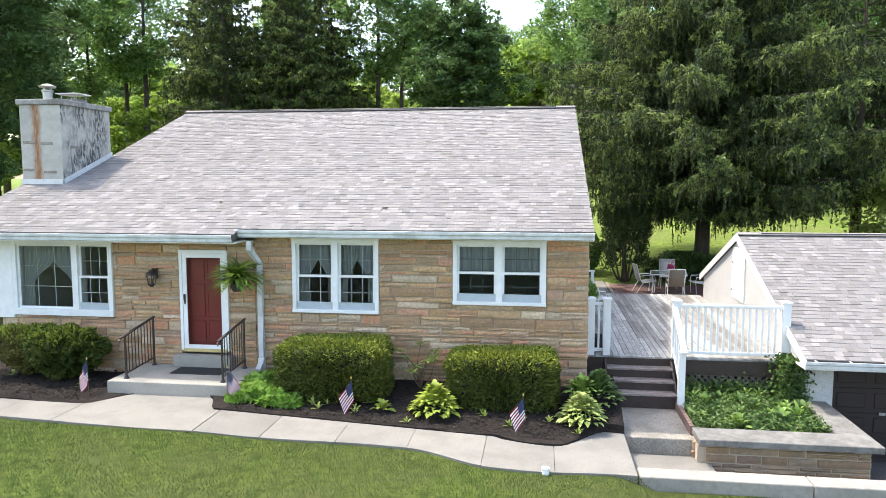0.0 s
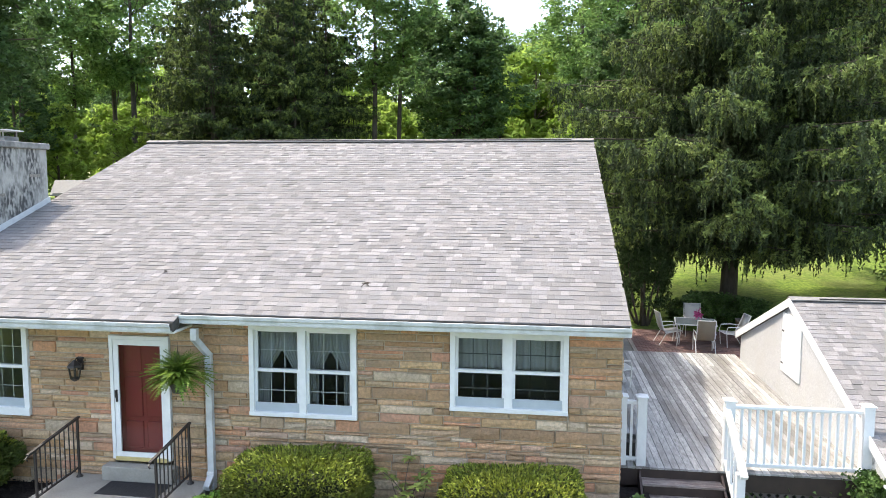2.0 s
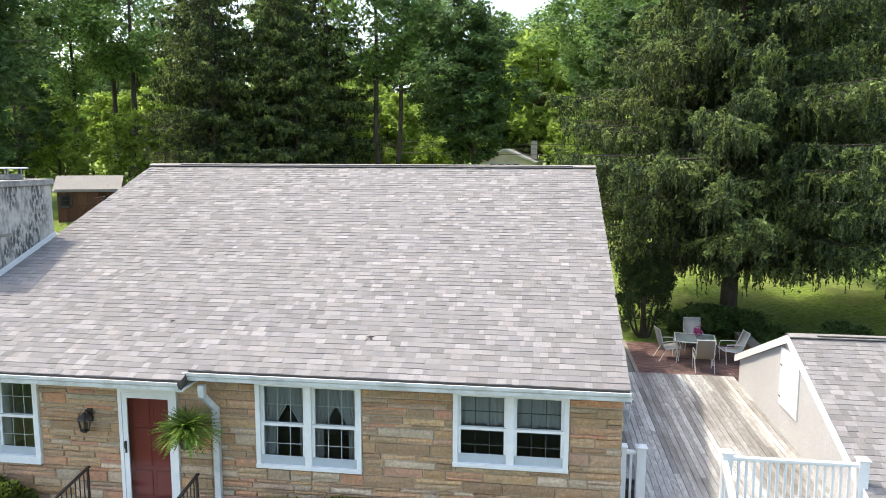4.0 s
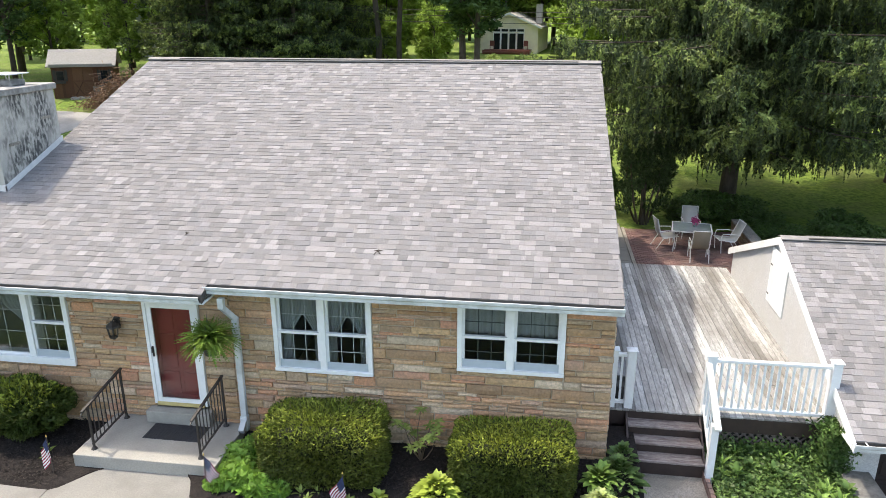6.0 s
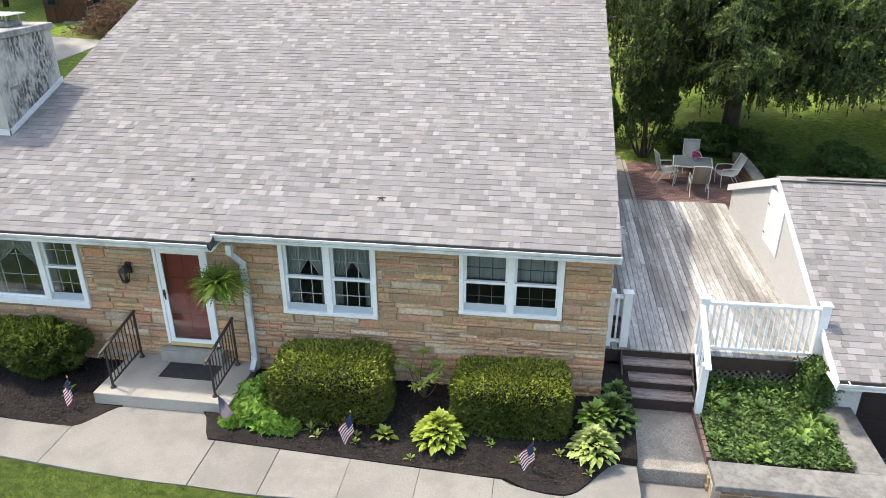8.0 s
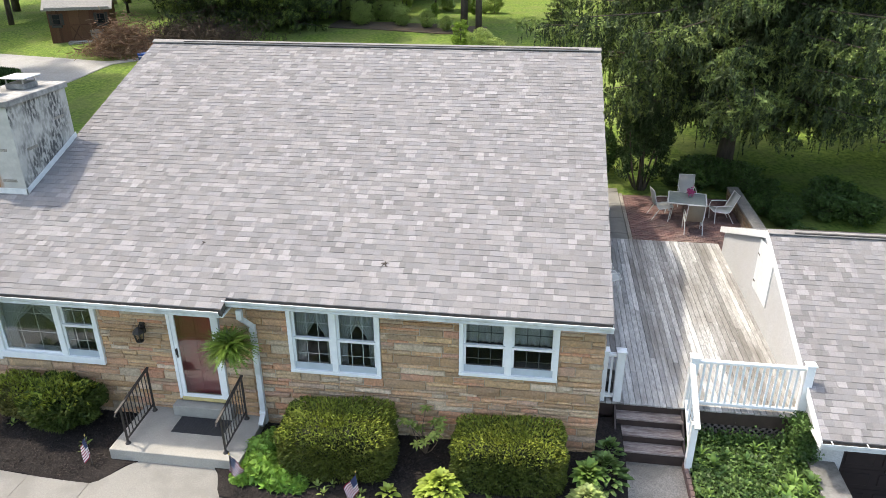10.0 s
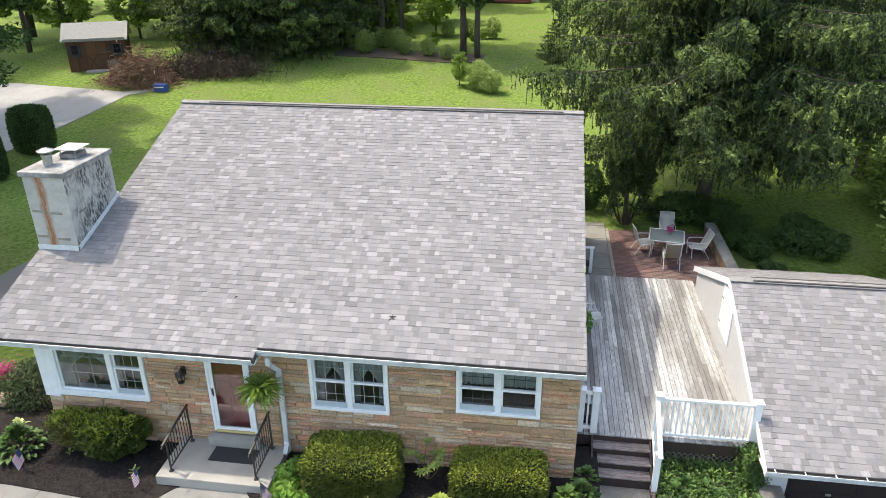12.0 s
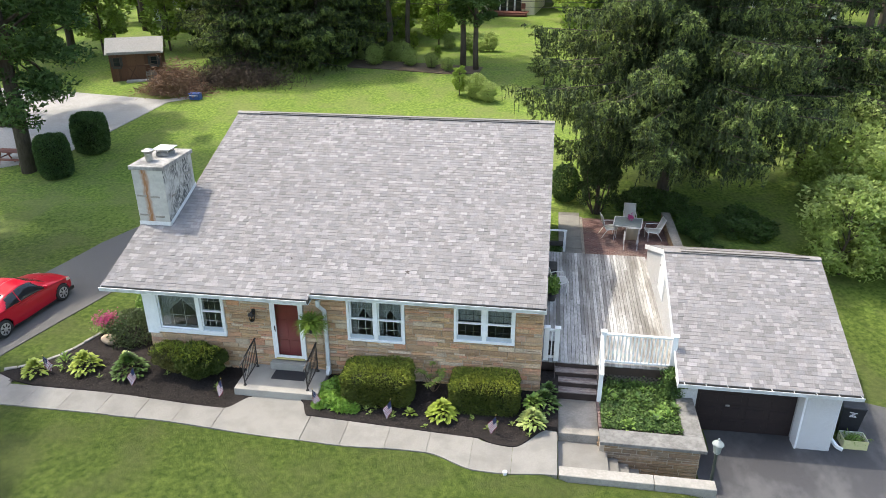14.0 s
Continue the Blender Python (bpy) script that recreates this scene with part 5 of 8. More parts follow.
put(broadleaf("shade_tree", "dark spreading shade tree by the parking pad", 29, 2.6, 8.6, 0.3, 620, 110, L_DARK, 0.42, lean=(0.01, 0.02), limb_n=60, clump=0.12), -20.6, 16.6)
put(broadleaf("shade_tree", "tall leafy shade tree beyond the parking pad", 19, 6.0, 8.8, 0.36, 320, 90, L_DARK, 0.36, clump=0.14), -26.8, 23.0)
# unseen trees, added so that shade falls over the drive and the front lawn
put(broadleaf("shade_tree", "tall leafy tree out of view, added to shade the drive", 24, 8.0, 6.4, 0.4, 260, 80, L_DARK, 0.36, clump=0.15), -18.4, -2.0)
put(broadleaf("shade_tree", "narrow leafy tree out of view, added to shade the drive", 22, 8.0, 4.4, 0.4, 180, 80, L_DARK, 0.32, clump=0.15), -20.0, 8.0)
wr = random.Random(5)
placed = []
for i in range(900):
    x, y = wr.uniform(-62, 62), wr.uniform(45, 100)
    if y < 78 and -7.0 < x < 11.0 or (-32 < x < -16 and y < 52):
        continue
    if any((x - a) ** 2 + (y - b) ** 2 < 26 for a, b in placed):
        continue
    if len(placed) > 54:
        break
    placed.append((x, y))
    kind = wr.random()
    src = oak if kind < 0.34 else oak2 if kind < 0.6 else dark1 if kind < 0.68 else bright if kind < 0.94 else hem
    again(src, x, y, wr.uniform(0.85, 1.25), wr.uniform(0, 360))
for x, y, s in ((-31, 37, 0.8), (-35, 43, 1.2), (-29, 49, 1.2), (-40, 36, 1.2), (-42, 47, 1.3), (-34, 54, 1.2)):
    again(dark1 if s < 1.15 else oak, x, y, s, wr.uniform(0, 360))
for x, y, s in ((-25.5, 43, 0.8), (-30, 40, 0.9), (-23, 48, 1.1), (-33, 33, 0.8), (-37, 40, 1.0), (-2.0, 47, 0.6), (-6.4, 50, 0.85), (-8.6, 55, 1.1), (-3.6, 55, 0.95), (-11, 58, 1.2), (-9, 48, 0.9), (-13, 52, 1.0), (11, 47, 0.9), (15, 42, 1.0), (-6.0, 46.5, 0.5)):
    again(bright, x, y, s, wr.uniform(0, 360))
for x, y, s in ((16, 37, 0.9), (19, 44, 1.0), (13, 52, 1.1), (24, 40, 1.0), (30, 38, 1.1), (36, 30, 1.1), (34, 46, 1.2), (10.5, 60, 1.2)):
    again(oak, x, y, s, wr.uniform(0, 360))
for i in range(46):
    x = -70 + i * 3.0 + wr.uniform(-1.2, 1.2)
    if -1 < x < 9:
        continue
    again(bright, x, wr.uniform(84, 104), wr.uniform(1.3, 2.1), wr.uniform(0, 360))
for x, y, s in ((1.5, 82, 1.7), (6, 80, 2.1), (11.5, 84, 1.8), (13, 84, 2.1), (-2, 86, 2.0), (7.5, 88, 2.3), (3.5, 92, 2.3)):
    again(bright, x, y, s, wr.uniform(0, 360))
for x, y, s in ((11.6, 68, 1.0), (-5.4, 66, 1.0), (14.0, 61, 1.05), (6.5, 88, 1.1), (1.0, 90, 1.1)):
    again(oak, x, y, s, wr.uniform(0, 360))
for x, y, s in ((-27, 58, 1.0), (-33, 64, 1.2), (-38, 60, 1.1), (-21, 60, 1.0), (-44, 56, 1.2), (-16, 62, 1.1), (10, 66, 1.1), (14, 72, 1.2), (-10, 66, 1.2), (-4, 70, 1.2), (20, 64, 1.2), (26, 58, 1.1)):
    again(bright, x, y, s, wr.uniform(0, 360))
shrub = put(broadleaf("shrub", "loose grey-green shrub at the edge of the lawn", 4.2, 0.1, 2.6, 0.2, 110, 66, leafy("shrub_leaves", (0.30, 0.39, 0.12), (0.38, 0.47, 0.16), (0.42, 0.49, 0.2), 0.3, 0.6), 0.07, "shrub", "lawn shrubs"), 20.3, 10.8)
again(shrub, 23.5, 12.5, 1.3, 70)
again(shrub, 22.0, 17.0, 1.2, 160)
again(shrub, 26.5, 16.0, 1.5, 30)
again(shrub, 24.0, 8.0, 1.0, 200)
for x, y, s in ((1.8, 31.6, 0.45), (3.0, 31.0, 0.38), (3.9, 30.4, 0.3), (-3.0, 38.5, 0.3), (-1.2, 38.0, 0.26), (-5.8, 38.5, 0.35), (0.2, 37.2, 0.22)):
    again(bright if s in (0.45,) else shrub, x, y, s * (0.5 if s == 0.45 else 1.1), wr.uniform(0, 360))
for i in range(16):
    x, y = wr.uniform(-14, 3), wr.uniform(39.5, 47)
    again(shrub if i % 3 else bright, x, y, wr.uniform(0.18, 0.42) * (1 if i % 3 else 0.5), wr.uniform(0, 360))
under = put(broadleaf("patio_shrub", "low dark fernlike shrub under the spruce", 1.15, 0.05, 1.3, 0.15, 70, 60, L_IVY, 0.03, "shrub", "patio shrubs"), 12.6, 15.2)
for x, y, s in ((13.7, 15.1, 0.6), (14.6, 14.2, 0.6), (15.0, 12.6, 0.55), (17.0, 14.3, 0.85), (18.0, 14.0, 0.7), (17.4, 13.2, 0.8), (11.8, 15.4, 0.45), (14.6, 10.6, 0.6), (8.55, 10.2, 0.4),
                (13.2, 15.9, 0.8), (14.2, 15.3, 0.75), (15.0, 14.9, 0.5), (14.5, 13.3, 0.6), (16.4, 13.4, 0.8), (15.4, 13.6, 0.6), (15.3, 11.6, 0.55), (12.4, 16.3, 0.7)):
    again(under, x, y, s, wr.uniform(0, 360), 0, s * wr.uniform(0.7, 1.1))


def clipped(name, label, size, n_, leaf, material, top=None, core=PLAIN_DARK, power=8.0, category="hedge", group="", rough=0.05, taper=0.0):
    """A clipped evergreen: a rounded block of short sprigs round a dark core."""
    sx, sy, sz = size
    t = thing(name, label, category, group)
    u = unit(rng.normal(size=(n_, 3)))
    k = (abs(u[:, 0]) ** power + abs(u[:, 1]) ** power + abs(u[:, 2]) ** power) ** (-1 / power)
    p = u * k[:, None] * (1.04 - 0.2 * rng.uniform(0, 1, (n_, 1)) ** 1.6)
    bump = np.array([noise.noise(Vector(q * 2.6)) for q in p])[:, None]
    p = p * (1 + rough * bump)
    p[:, :2] *= 1 - taper * np.clip(-p[:, 2:3], 0, 1)
    P_ = p * np.array((sx / 2, sy / 2, sz / 2)) + np.array((0, 0, sz / 2))
    P_ = P_[P_[:, 2] > 0.02]
    u2 = unit(P_ - np.array((0, 0, sz * 0.4)))
    d = unit(u2 + rng.normal(size=P_.shape) * 0.55 + np.array((0, 0, 0.25)))
    w = unit(np.cross(d, rng.normal(size=P_.shape)))
    # sprigs near the top take the new-growth colour with the painted top light
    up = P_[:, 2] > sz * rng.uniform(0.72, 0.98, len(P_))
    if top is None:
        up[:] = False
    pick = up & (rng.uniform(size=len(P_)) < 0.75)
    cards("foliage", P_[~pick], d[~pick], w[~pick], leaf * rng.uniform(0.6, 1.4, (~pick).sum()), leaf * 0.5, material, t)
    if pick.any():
        cards("new_growth", P_[pick], d[pick], w[pick], leaf * rng.uniform(0.6, 1.4, pick.sum()), leaf * 0.5, top, t, "yellow-green new growth, paler for the light on top")
    # solid dark core: the shade between the sprigs as a painted shape
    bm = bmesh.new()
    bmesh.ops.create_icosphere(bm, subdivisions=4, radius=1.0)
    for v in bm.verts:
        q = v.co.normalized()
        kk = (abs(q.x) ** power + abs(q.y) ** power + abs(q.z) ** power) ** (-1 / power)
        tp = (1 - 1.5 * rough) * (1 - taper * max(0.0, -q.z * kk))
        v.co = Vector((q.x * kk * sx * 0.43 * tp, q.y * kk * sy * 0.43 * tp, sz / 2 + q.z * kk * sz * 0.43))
    part("twig_core", bm, core, t, "near-black core standing for the shade inside the foliage", smooth=True)
    return t


# near-black colour for the shade inside the hedges
CORE = mat("hedge_inner_shade", (0.012, 0.016, 0.006), (0.02, 0.024, 0.01), 12, 0.95)
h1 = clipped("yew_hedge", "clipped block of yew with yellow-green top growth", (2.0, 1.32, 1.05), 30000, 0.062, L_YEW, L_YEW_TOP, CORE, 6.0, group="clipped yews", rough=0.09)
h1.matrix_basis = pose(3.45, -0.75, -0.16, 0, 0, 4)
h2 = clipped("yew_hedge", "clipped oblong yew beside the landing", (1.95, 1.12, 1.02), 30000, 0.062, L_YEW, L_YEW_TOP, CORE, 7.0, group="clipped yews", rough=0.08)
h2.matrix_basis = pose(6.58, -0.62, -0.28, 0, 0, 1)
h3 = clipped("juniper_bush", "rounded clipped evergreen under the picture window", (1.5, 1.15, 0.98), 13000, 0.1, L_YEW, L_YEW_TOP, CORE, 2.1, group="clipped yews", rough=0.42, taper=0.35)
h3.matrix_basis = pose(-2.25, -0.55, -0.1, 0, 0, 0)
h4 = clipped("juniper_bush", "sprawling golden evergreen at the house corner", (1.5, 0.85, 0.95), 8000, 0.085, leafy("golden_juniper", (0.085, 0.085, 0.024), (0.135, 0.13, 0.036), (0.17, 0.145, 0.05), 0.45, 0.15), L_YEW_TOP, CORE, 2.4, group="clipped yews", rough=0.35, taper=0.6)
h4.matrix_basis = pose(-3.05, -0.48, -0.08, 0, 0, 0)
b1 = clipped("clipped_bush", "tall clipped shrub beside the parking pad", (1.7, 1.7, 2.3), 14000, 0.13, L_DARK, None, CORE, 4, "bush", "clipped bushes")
put(b1, -18.5, 19.6)
again(b1, -18.6, 16.2, 1.0, 40)
again(b1, -14.0, 47.0, 0.5, 40)
# arborvitae: bare twisted stems below and on one side, clumps of flat sprays on the outside
arb = thing("arborvitae", "dark columnar arborvitae with bare stems at the corner of the patio", "tree")
r9 = random.Random(41)
clumps = []
for a in range(9):
    az, lean_ = a * 0.7, r9.uniform(0.35, 0.75)
    top_ = Vector((lean_ * math.cos(az), lean_ * math.sin(az) * 0.85, r9.uniform(2.1, 3.0)))
    foot = Vector((0.16 * math.cos(az), 0.16 * math.sin(az), -0.1))
    bm = bmesh.new()
    stick(bm, foot, top_, 0.05, 0.015, 6, 0.06, 6)
    part("stem", bm, BARK, arb, "bare twisted stem", smooth=True)
for k in range(190):
    z = r9.uniform(0.12, 1.0) ** 0.8 * 3.2
    az = r9.uniform(0, 6.283)
    if z < 1.5 and -2.3 < math.remainder(az, 6.283) < 0.15 and r9.random() < 0.8:
        continue
    q = 0.84 * (1 - 0.35 * max(0.0, z - 2.3)) * r9.uniform(0.72, 1.08) * (0.85 if z < 0.7 else 1.0)
    clumps.append((q * math.cos(az), q * 0.85 * math.sin(az), z, r9.uniform(0.14, 0.27)))
cl = np.array(clumps)
pc = np.repeat(cl, 110, axis=0)
off = unit(rng.normal(size=(len(pc), 3))) * rng.uniform(0.2, 1, (len(pc), 1)) ** 0.5 * pc[:, 3:4] * np.array((1, 1, 1.25))
d = unit(off + np.array((0, 0, 0.16)) + rng.normal(size=off.shape) * 0.08)
w = unit(np.cross(d, rng.normal(size=d.shape)))
cards("foliage", pc[:, :3] + off, d, w, 0.1 * rng.uniform(0.6, 1.4, len(pc)), 0.05, L_ARBOR, arb)
put(arb, 10.55, 15.0, 1.0, 0)


# ---- bed plants with large leaves ----
def leaf_data(name, length, width, material, curl=0.35, fold=0.12):
    """One arching pointed leaf with a folded midrib, from its base along y."""
    vs, fs = [], []
    for j in range(6):
        s = j / 5
        w = width / 2 * math.sin(math.pi * min(1, s * 0.9 + 0.08)) ** 0.8 if j < 5 else 0.001
        y, z = length * s * math.cos(curl * s), length * (0.28 * s - curl * s * s)
        vs += [(-w, y, z + fold * w * 2), (0, y, z), (w, y, z + fold * w * 2)]
    for j in range(5):
        a = j * 3
        fs += [(a, a + 1, a + 4, a + 3), (a + 1, a + 2, a + 5, a + 4)]
    me = bpy.data.meshes.new(name)
    me.from_pydata(vs, [], fs)
    me.update()
    me.materials.append(material)
    me.polygons.foreach_set("use_smooth", [True] * len(fs))
    return me


def rosette(name, label, category, group, me, n_, at, rad, rise=(15, 75), size=(0.7, 1.15), s=1.0):
    t = thing(name, label, category, group, at=at)
    r = random.Random(int(at[0] * 100) + n_)
    for i in range(n_):
        k = (i + 0.5) / n_
        az = i * 137.5 + r.uniform(-15, 15)
        ob = new("leaf", me)
        ob.parent = t
        lift = rise[1] + (rise[0] - rise[1]) * k + r.uniform(-8, 8)
        q = r.uniform(*size) * s
        d = rad * k * 0.5
        ob.matrix_basis = pose(d * math.sin(-radians(az)), d * math.cos(radians(az)), rad * 0.55 * (1 - k) + 0.02, lift, r.uniform(-12, 12), az) @ Matrix.Diagonal((q, q, q, 1))
    return t


HOSTA_LEAF = leaf_data("hosta_leaf", 0.30, 0.135, L_HOSTA, 0.6)
GREEN_LEAF = leaf_data("broad_leaf", 0.26, 0.12, L_GREEN, 0.5)
DEEP_LEAF = leaf_data("deep_green_leaf", 0.24, 0.12, L_IVY, 0.5)
LANCE_LEAF = leaf_data("lance_leaf", 0.34, 0.07, L_GREEN, 0.55)
VARI = leafy("variegated_leaf", (0.40, 0.46, 0.15), (0.52, 0.55, 0.26), (0.22, 0.33, 0.075), 0.3, 0.3, 0.45)
VARI_LEAF = leaf_data("variegated_leaf", 0.26, 0.12, VARI, 0.6)
RHODO_LEAF = leaf_data("rhododendron_leaf", 0.16, 0.05, leafy("rhododendron_leaf", (0.16, 0.24, 0.05), (0.22, 0.29, 0.07), (0.25, 0.29, 0.09), 0.3, 0.3, 0.4), 0.5)


def bed_z(x, y):
    """Top of the mulch: rises from the walk to the wall."""
    lo = walk_z(x) + 0.03
    return lo + (-0.06 - lo) * smooth01(-1.9, -0.1, y)


rosette("hosta", "large yellow-green hosta in the mulch bed", "hosta", "hostas", HOSTA_LEAF, 210, (5.42, -1.3, bed_z(5.4, -1.3)), 0.66, s=0.74)
rosette("hosta", "small yellow-green hosta in the mulch bed", "hosta", "hostas", HOSTA_LEAF, 16, (4.5, -1.42, bed_z(4.5, -1.42)), 0.16, s=0.6)
rosette("hosta", "cream-variegated hosta beside the landing", "hosta", "hostas", VARI_LEAF, 210, (8.0, -1.2, bed_z(8.0, -1.2)), 0.62, s=0.78)
rosette("hosta", "broad hosta beside the front walk", "hosta", "hostas", HOSTA_LEAF, 150, (-6.0, -0.75, -0.05), 0.72, s=0.85)
rosette("hosta", "yellow-green hosta at the end of the front walk", "hosta", "hostas", HOSTA_LEAF, 120, (-7.45, -1.15, -0.1), 0.58, s=0.75)
rosette("hosta", "small pale hosta near the house corner", "hosta", "hostas", VARI_LEAF, 20, (-5.0, -0.1, -0.02), 0.2, s=0.7)
rosette("green_clump", "dark green leafy clump in the mulch bed", "plant", "bed plants", DEEP_LEAF, 230, (-4.5, -0.75, -0.06), 0.92, s=0.95)
rosette("green_clump", "dark green leafy clump behind the variegated hosta", "plant", "bed plants", DEEP_LEAF, 150, (8.3, -0.6, bed_z(8.3, -0.6)), 0.72, s=0.85)
rosette("green_clump", "fresh green leafy plant above the variegated hosta", "plant", "bed plants", GREEN_LEAF, 60, (8.0, -0.8, bed_z(8, -0.8) + 0.2), 0.3, s=1.0)
rosette("green_clump", "dark leafy clump beside the deck steps", "plant", "bed plants", DEEP_LEAF, 50, (8.42, 0.0, bed_z(8.4, 0)), 0.4, s=0.7)
rosette("green_clump", "grey-green clump beside the walk", "plant", "bed plants", LANCE_LEAF, 40, (-6.75, -0.65, -0.08), 0.4, s=0.8)
L_FRESH = leafy("perennial_leaf", (0.13, 0.27, 0.045), (0.2, 0.36, 0.06), (0.26, 0.38, 0.08), 0.35, 0.35, 0.5)
# bushy bright perennials beside the porch
for i, (x, y, s) in enumerate(((2.1, -1.3, 0.62), (2.0, -0.85, 0.62), (2.5, -1.45, 0.5), (2.15, -0.5, 0.5), (2.8, -1.5, 0.36), (1.85, -1.5, 0.35))):
    t = thing("leafy_perennial", "bright green leafy perennial spilling over the bed edge", "plant", "porch perennials", at=(x, y, bed_z(x, y)))
    n_ = int(620 * s / 0.5)
    p = unit(rng.normal(size=(n_, 3))) * rng.uniform(0.4, 1, (n_, 1)) ** 0.5 * s * np.array((0.85, 0.7, 0.6)) * 0.8
    p[:, 2] = abs(p[:, 2])
    d, w = loose(n_)
    cards("foliage", p, unit(d + np.array((0, 0, 0.35))), w, 0.17 * rng.uniform(0.6, 1.3, n_), 0.11, L_FRESH, t)
    for k in range(8):
        bm = bmesh.new()
        stick(bm, (0, 0, -0.05), p[k * 9], 0.008, 0.004, 4, 0.1)
        part("stem", bm, TWIG, t)
# leggy azalea between the yews
t = thing("azalea", "leggy azalea with pale whorled leaves against the wall", "shrub", at=(5.02, -0.4, bed_z(5, -0.4)))
r5 = random.Random(11)
for k in range(11):
    az = k * 2.4
    tipp = (0.42 * math.cos(az) * r5.uniform(0.4, 1), 0.3 * math.sin(az), r5.uniform(0.35, 0.8))
    bm = bmesh.new()
    stick(bm, (0, 0, -0.05), tipp, 0.012, 0.006, 5, 0.1)
    part("stem", bm, TWIG, t, "bare thin stem")
    for j in range(9):
        ob = new("leaf", RHODO_LEAF)
        ob.parent = t
        ob.matrix_basis = pose(*tipp, r5.uniform(0, 35), 0, j * 40 + r5.uniform(-10, 10))
# small weeds and fallen leaves in the beds
for i in range(26):
    x, y = (wr.uniform(2.9, 8.3), wr.uniform(-1.85, -1.2)) if i < 18 else (wr.uniform(-7, -1.2), wr.uniform(-1.5, -0.4))
    if -0.9 < x < 1.8:
        continue
    rosette("weed", "small green seedling in the mulch", "weed", "seedlings", RHODO_LEAF, 7, (x, y, bed_z(x, y) if x > 0 else -0.08), 0.06, s=wr.uniform(0.5, 1.0))
# pink phlox, shrubs and stone at the west corner
t = thing("phlox", "pink phlox in bloom beside the boulder", "flower", at=(-6.45, 1.35, -0.05))
n_ = 700
p = rng.normal(size=(n_, 3)) * np.array((0.2, 0.16, 0.1)) + np.array((0, 0, 0.5))
d, w = loose(n_)
cards("blossom", p, d, w, 0.06, 0.05, L_PINK, t, "pink blossom")
p = rng.normal(size=(n_, 3)) * np.array((0.22, 0.18, 0.15)) + np.array((0, 0, 0.25))
cards("foliage", p, d, w, 0.1, 0.04, L_GREEN, t)
for x, y, s, m, lab in ((-5.5, 1.3, 1.0, leafy("spirea_leaf", (0.05, 0.075, 0.03), (0.075, 0.10, 0.04), (0.09, 0.12, 0.05), 0.3, 0.2), "fine-leaved grey-green shrub at the house corner"), (-5.7, 3.3, 0.85, L_GREEN, "broad green shrub behind the corner"), (-5.0, 2.6, 0.7, L_GREEN, "broad green shrub against the west wall")):
    t = thing("corner_shrub", lab, "shrub", "corner shrubs", at=(x, y, -0.1))
    n_ = 5200
    p = unit(rng.normal(size=(n_, 3))) * rng.uniform(0.35, 1, (n_, 1)) ** 0.5 * s * np.array((1, 0.9, 0.8))
    p[:, 2] = abs(p[:, 2]) * 1.25
    d, w = loose(n_)
    cards("foliage", p, d, w, 0.1 * rng.uniform(0.5, 1.2, n_), 0.04, m, t)
bm = bmesh.new()
bmesh.ops.create_icosphere(bm, subdivisions=3, radius=0.3)
for v in bm.verts:
    v.co = Vector((v.co.x * 0.95, v.co.y * 0.7, v.co.z * 0.6)) * (1 + 0.28 * noise.noise(v.co * 4)) + Vector((-6.12, 0.82, 0.02))
tagged(part("boulder", bm, mat("tan_boulder", (0.34, 0.25, 0.17), (0.42, 0.32, 0.23), 8, 0.9, 0.5, 25), smooth=True), "rounded tan boulder in the mulch bed", "rock")
bed_edge = thing("edging_stone", "curved line of pale edging stones round the bed", "edging", kind="structure")
ep = [(-8.55, -1.15), (-7.9, -0.75), (-7.3, -0.1), (-7.0, 0.7), (-6.8, 1.5), (-6.7, 2.2), (-6.5, 3.0), (-6.0, 3.6)]
for a, b in zip(ep, ep[1:]):
    for k in range(2):
        p, q = Vector((*a, 0)).lerp(Vector((*b, 0)), k / 2 + 0.02), Vector((*a, 0)).lerp(Vector((*b, 0)), k / 2 + 0.47)
        z = ground_z(p.x, p.y) + 0.05
        part("stone", br((p.x, p.y, z - 0.03 * (k % 2)), (q.x, q.y, z - 0.02), 0.10, 0.13), KERB_CONCRETE, bed_edge)

# planter and understorey planting
r6 = random.Random(3)
for i in range(34):
    x, y = r6.uniform(10.1, 12.15), r6.uniform(-0.85, 1.05)
    rosette("planter_plant", "leafy green perennial in the stone planter", "plant", "planter plants", (DEEP_LEAF, LANCE_LEAF, GREEN_LEAF)[i % 3], 18, (x, y, -0.5), 0.24, s=r6.uniform(0.4, 0.85))
n_ = 9000
p = np.stack([rng.uniform(9.98, 12.2, n_), rng.uniform(-0.95, 1.15, n_), -0.49 + abs(rng.normal(size=n_)) * 0.09], 1)
d, w = loose(n_)
tagged(cards("ivy_cover", p, unit(d * np.array((1, 1, 0.4))), w, 0.075 * rng.uniform(0.6, 1.4, n_), 0.06, L_IVY), "low ivy and groundcover filling the planter", "ivy", kind="stuff")
n_ = 4500
p = np.stack([rng.normal(12.15, 0.13, n_), rng.uniform(0.65, 1.15, n_), rng.uniform(-0.5, 0.45, n_)], 1)
d, w = loose(n_)
tagged(cards("ivy_climber", p, d, w, 0.075 * rng.uniform(0.6, 1.4, n_), 0.06, L_IVY), "ivy climbing the corner between deck and garage", "ivy", kind="stuff")
n_ = 2200
p = np.stack([rng.uniform(10.2, 12.1, n_), rng.uniform(1.0, 1.13, n_), -0.45 + abs(rng.normal(size=n_)) * 0.14], 1)
d, w = loose(n_)
tagged(cards("ivy_skirt", p, d, w, 0.07, 0.055, L_IVY), "ivy along the foot of the lattice", "ivy", kind="stuff")

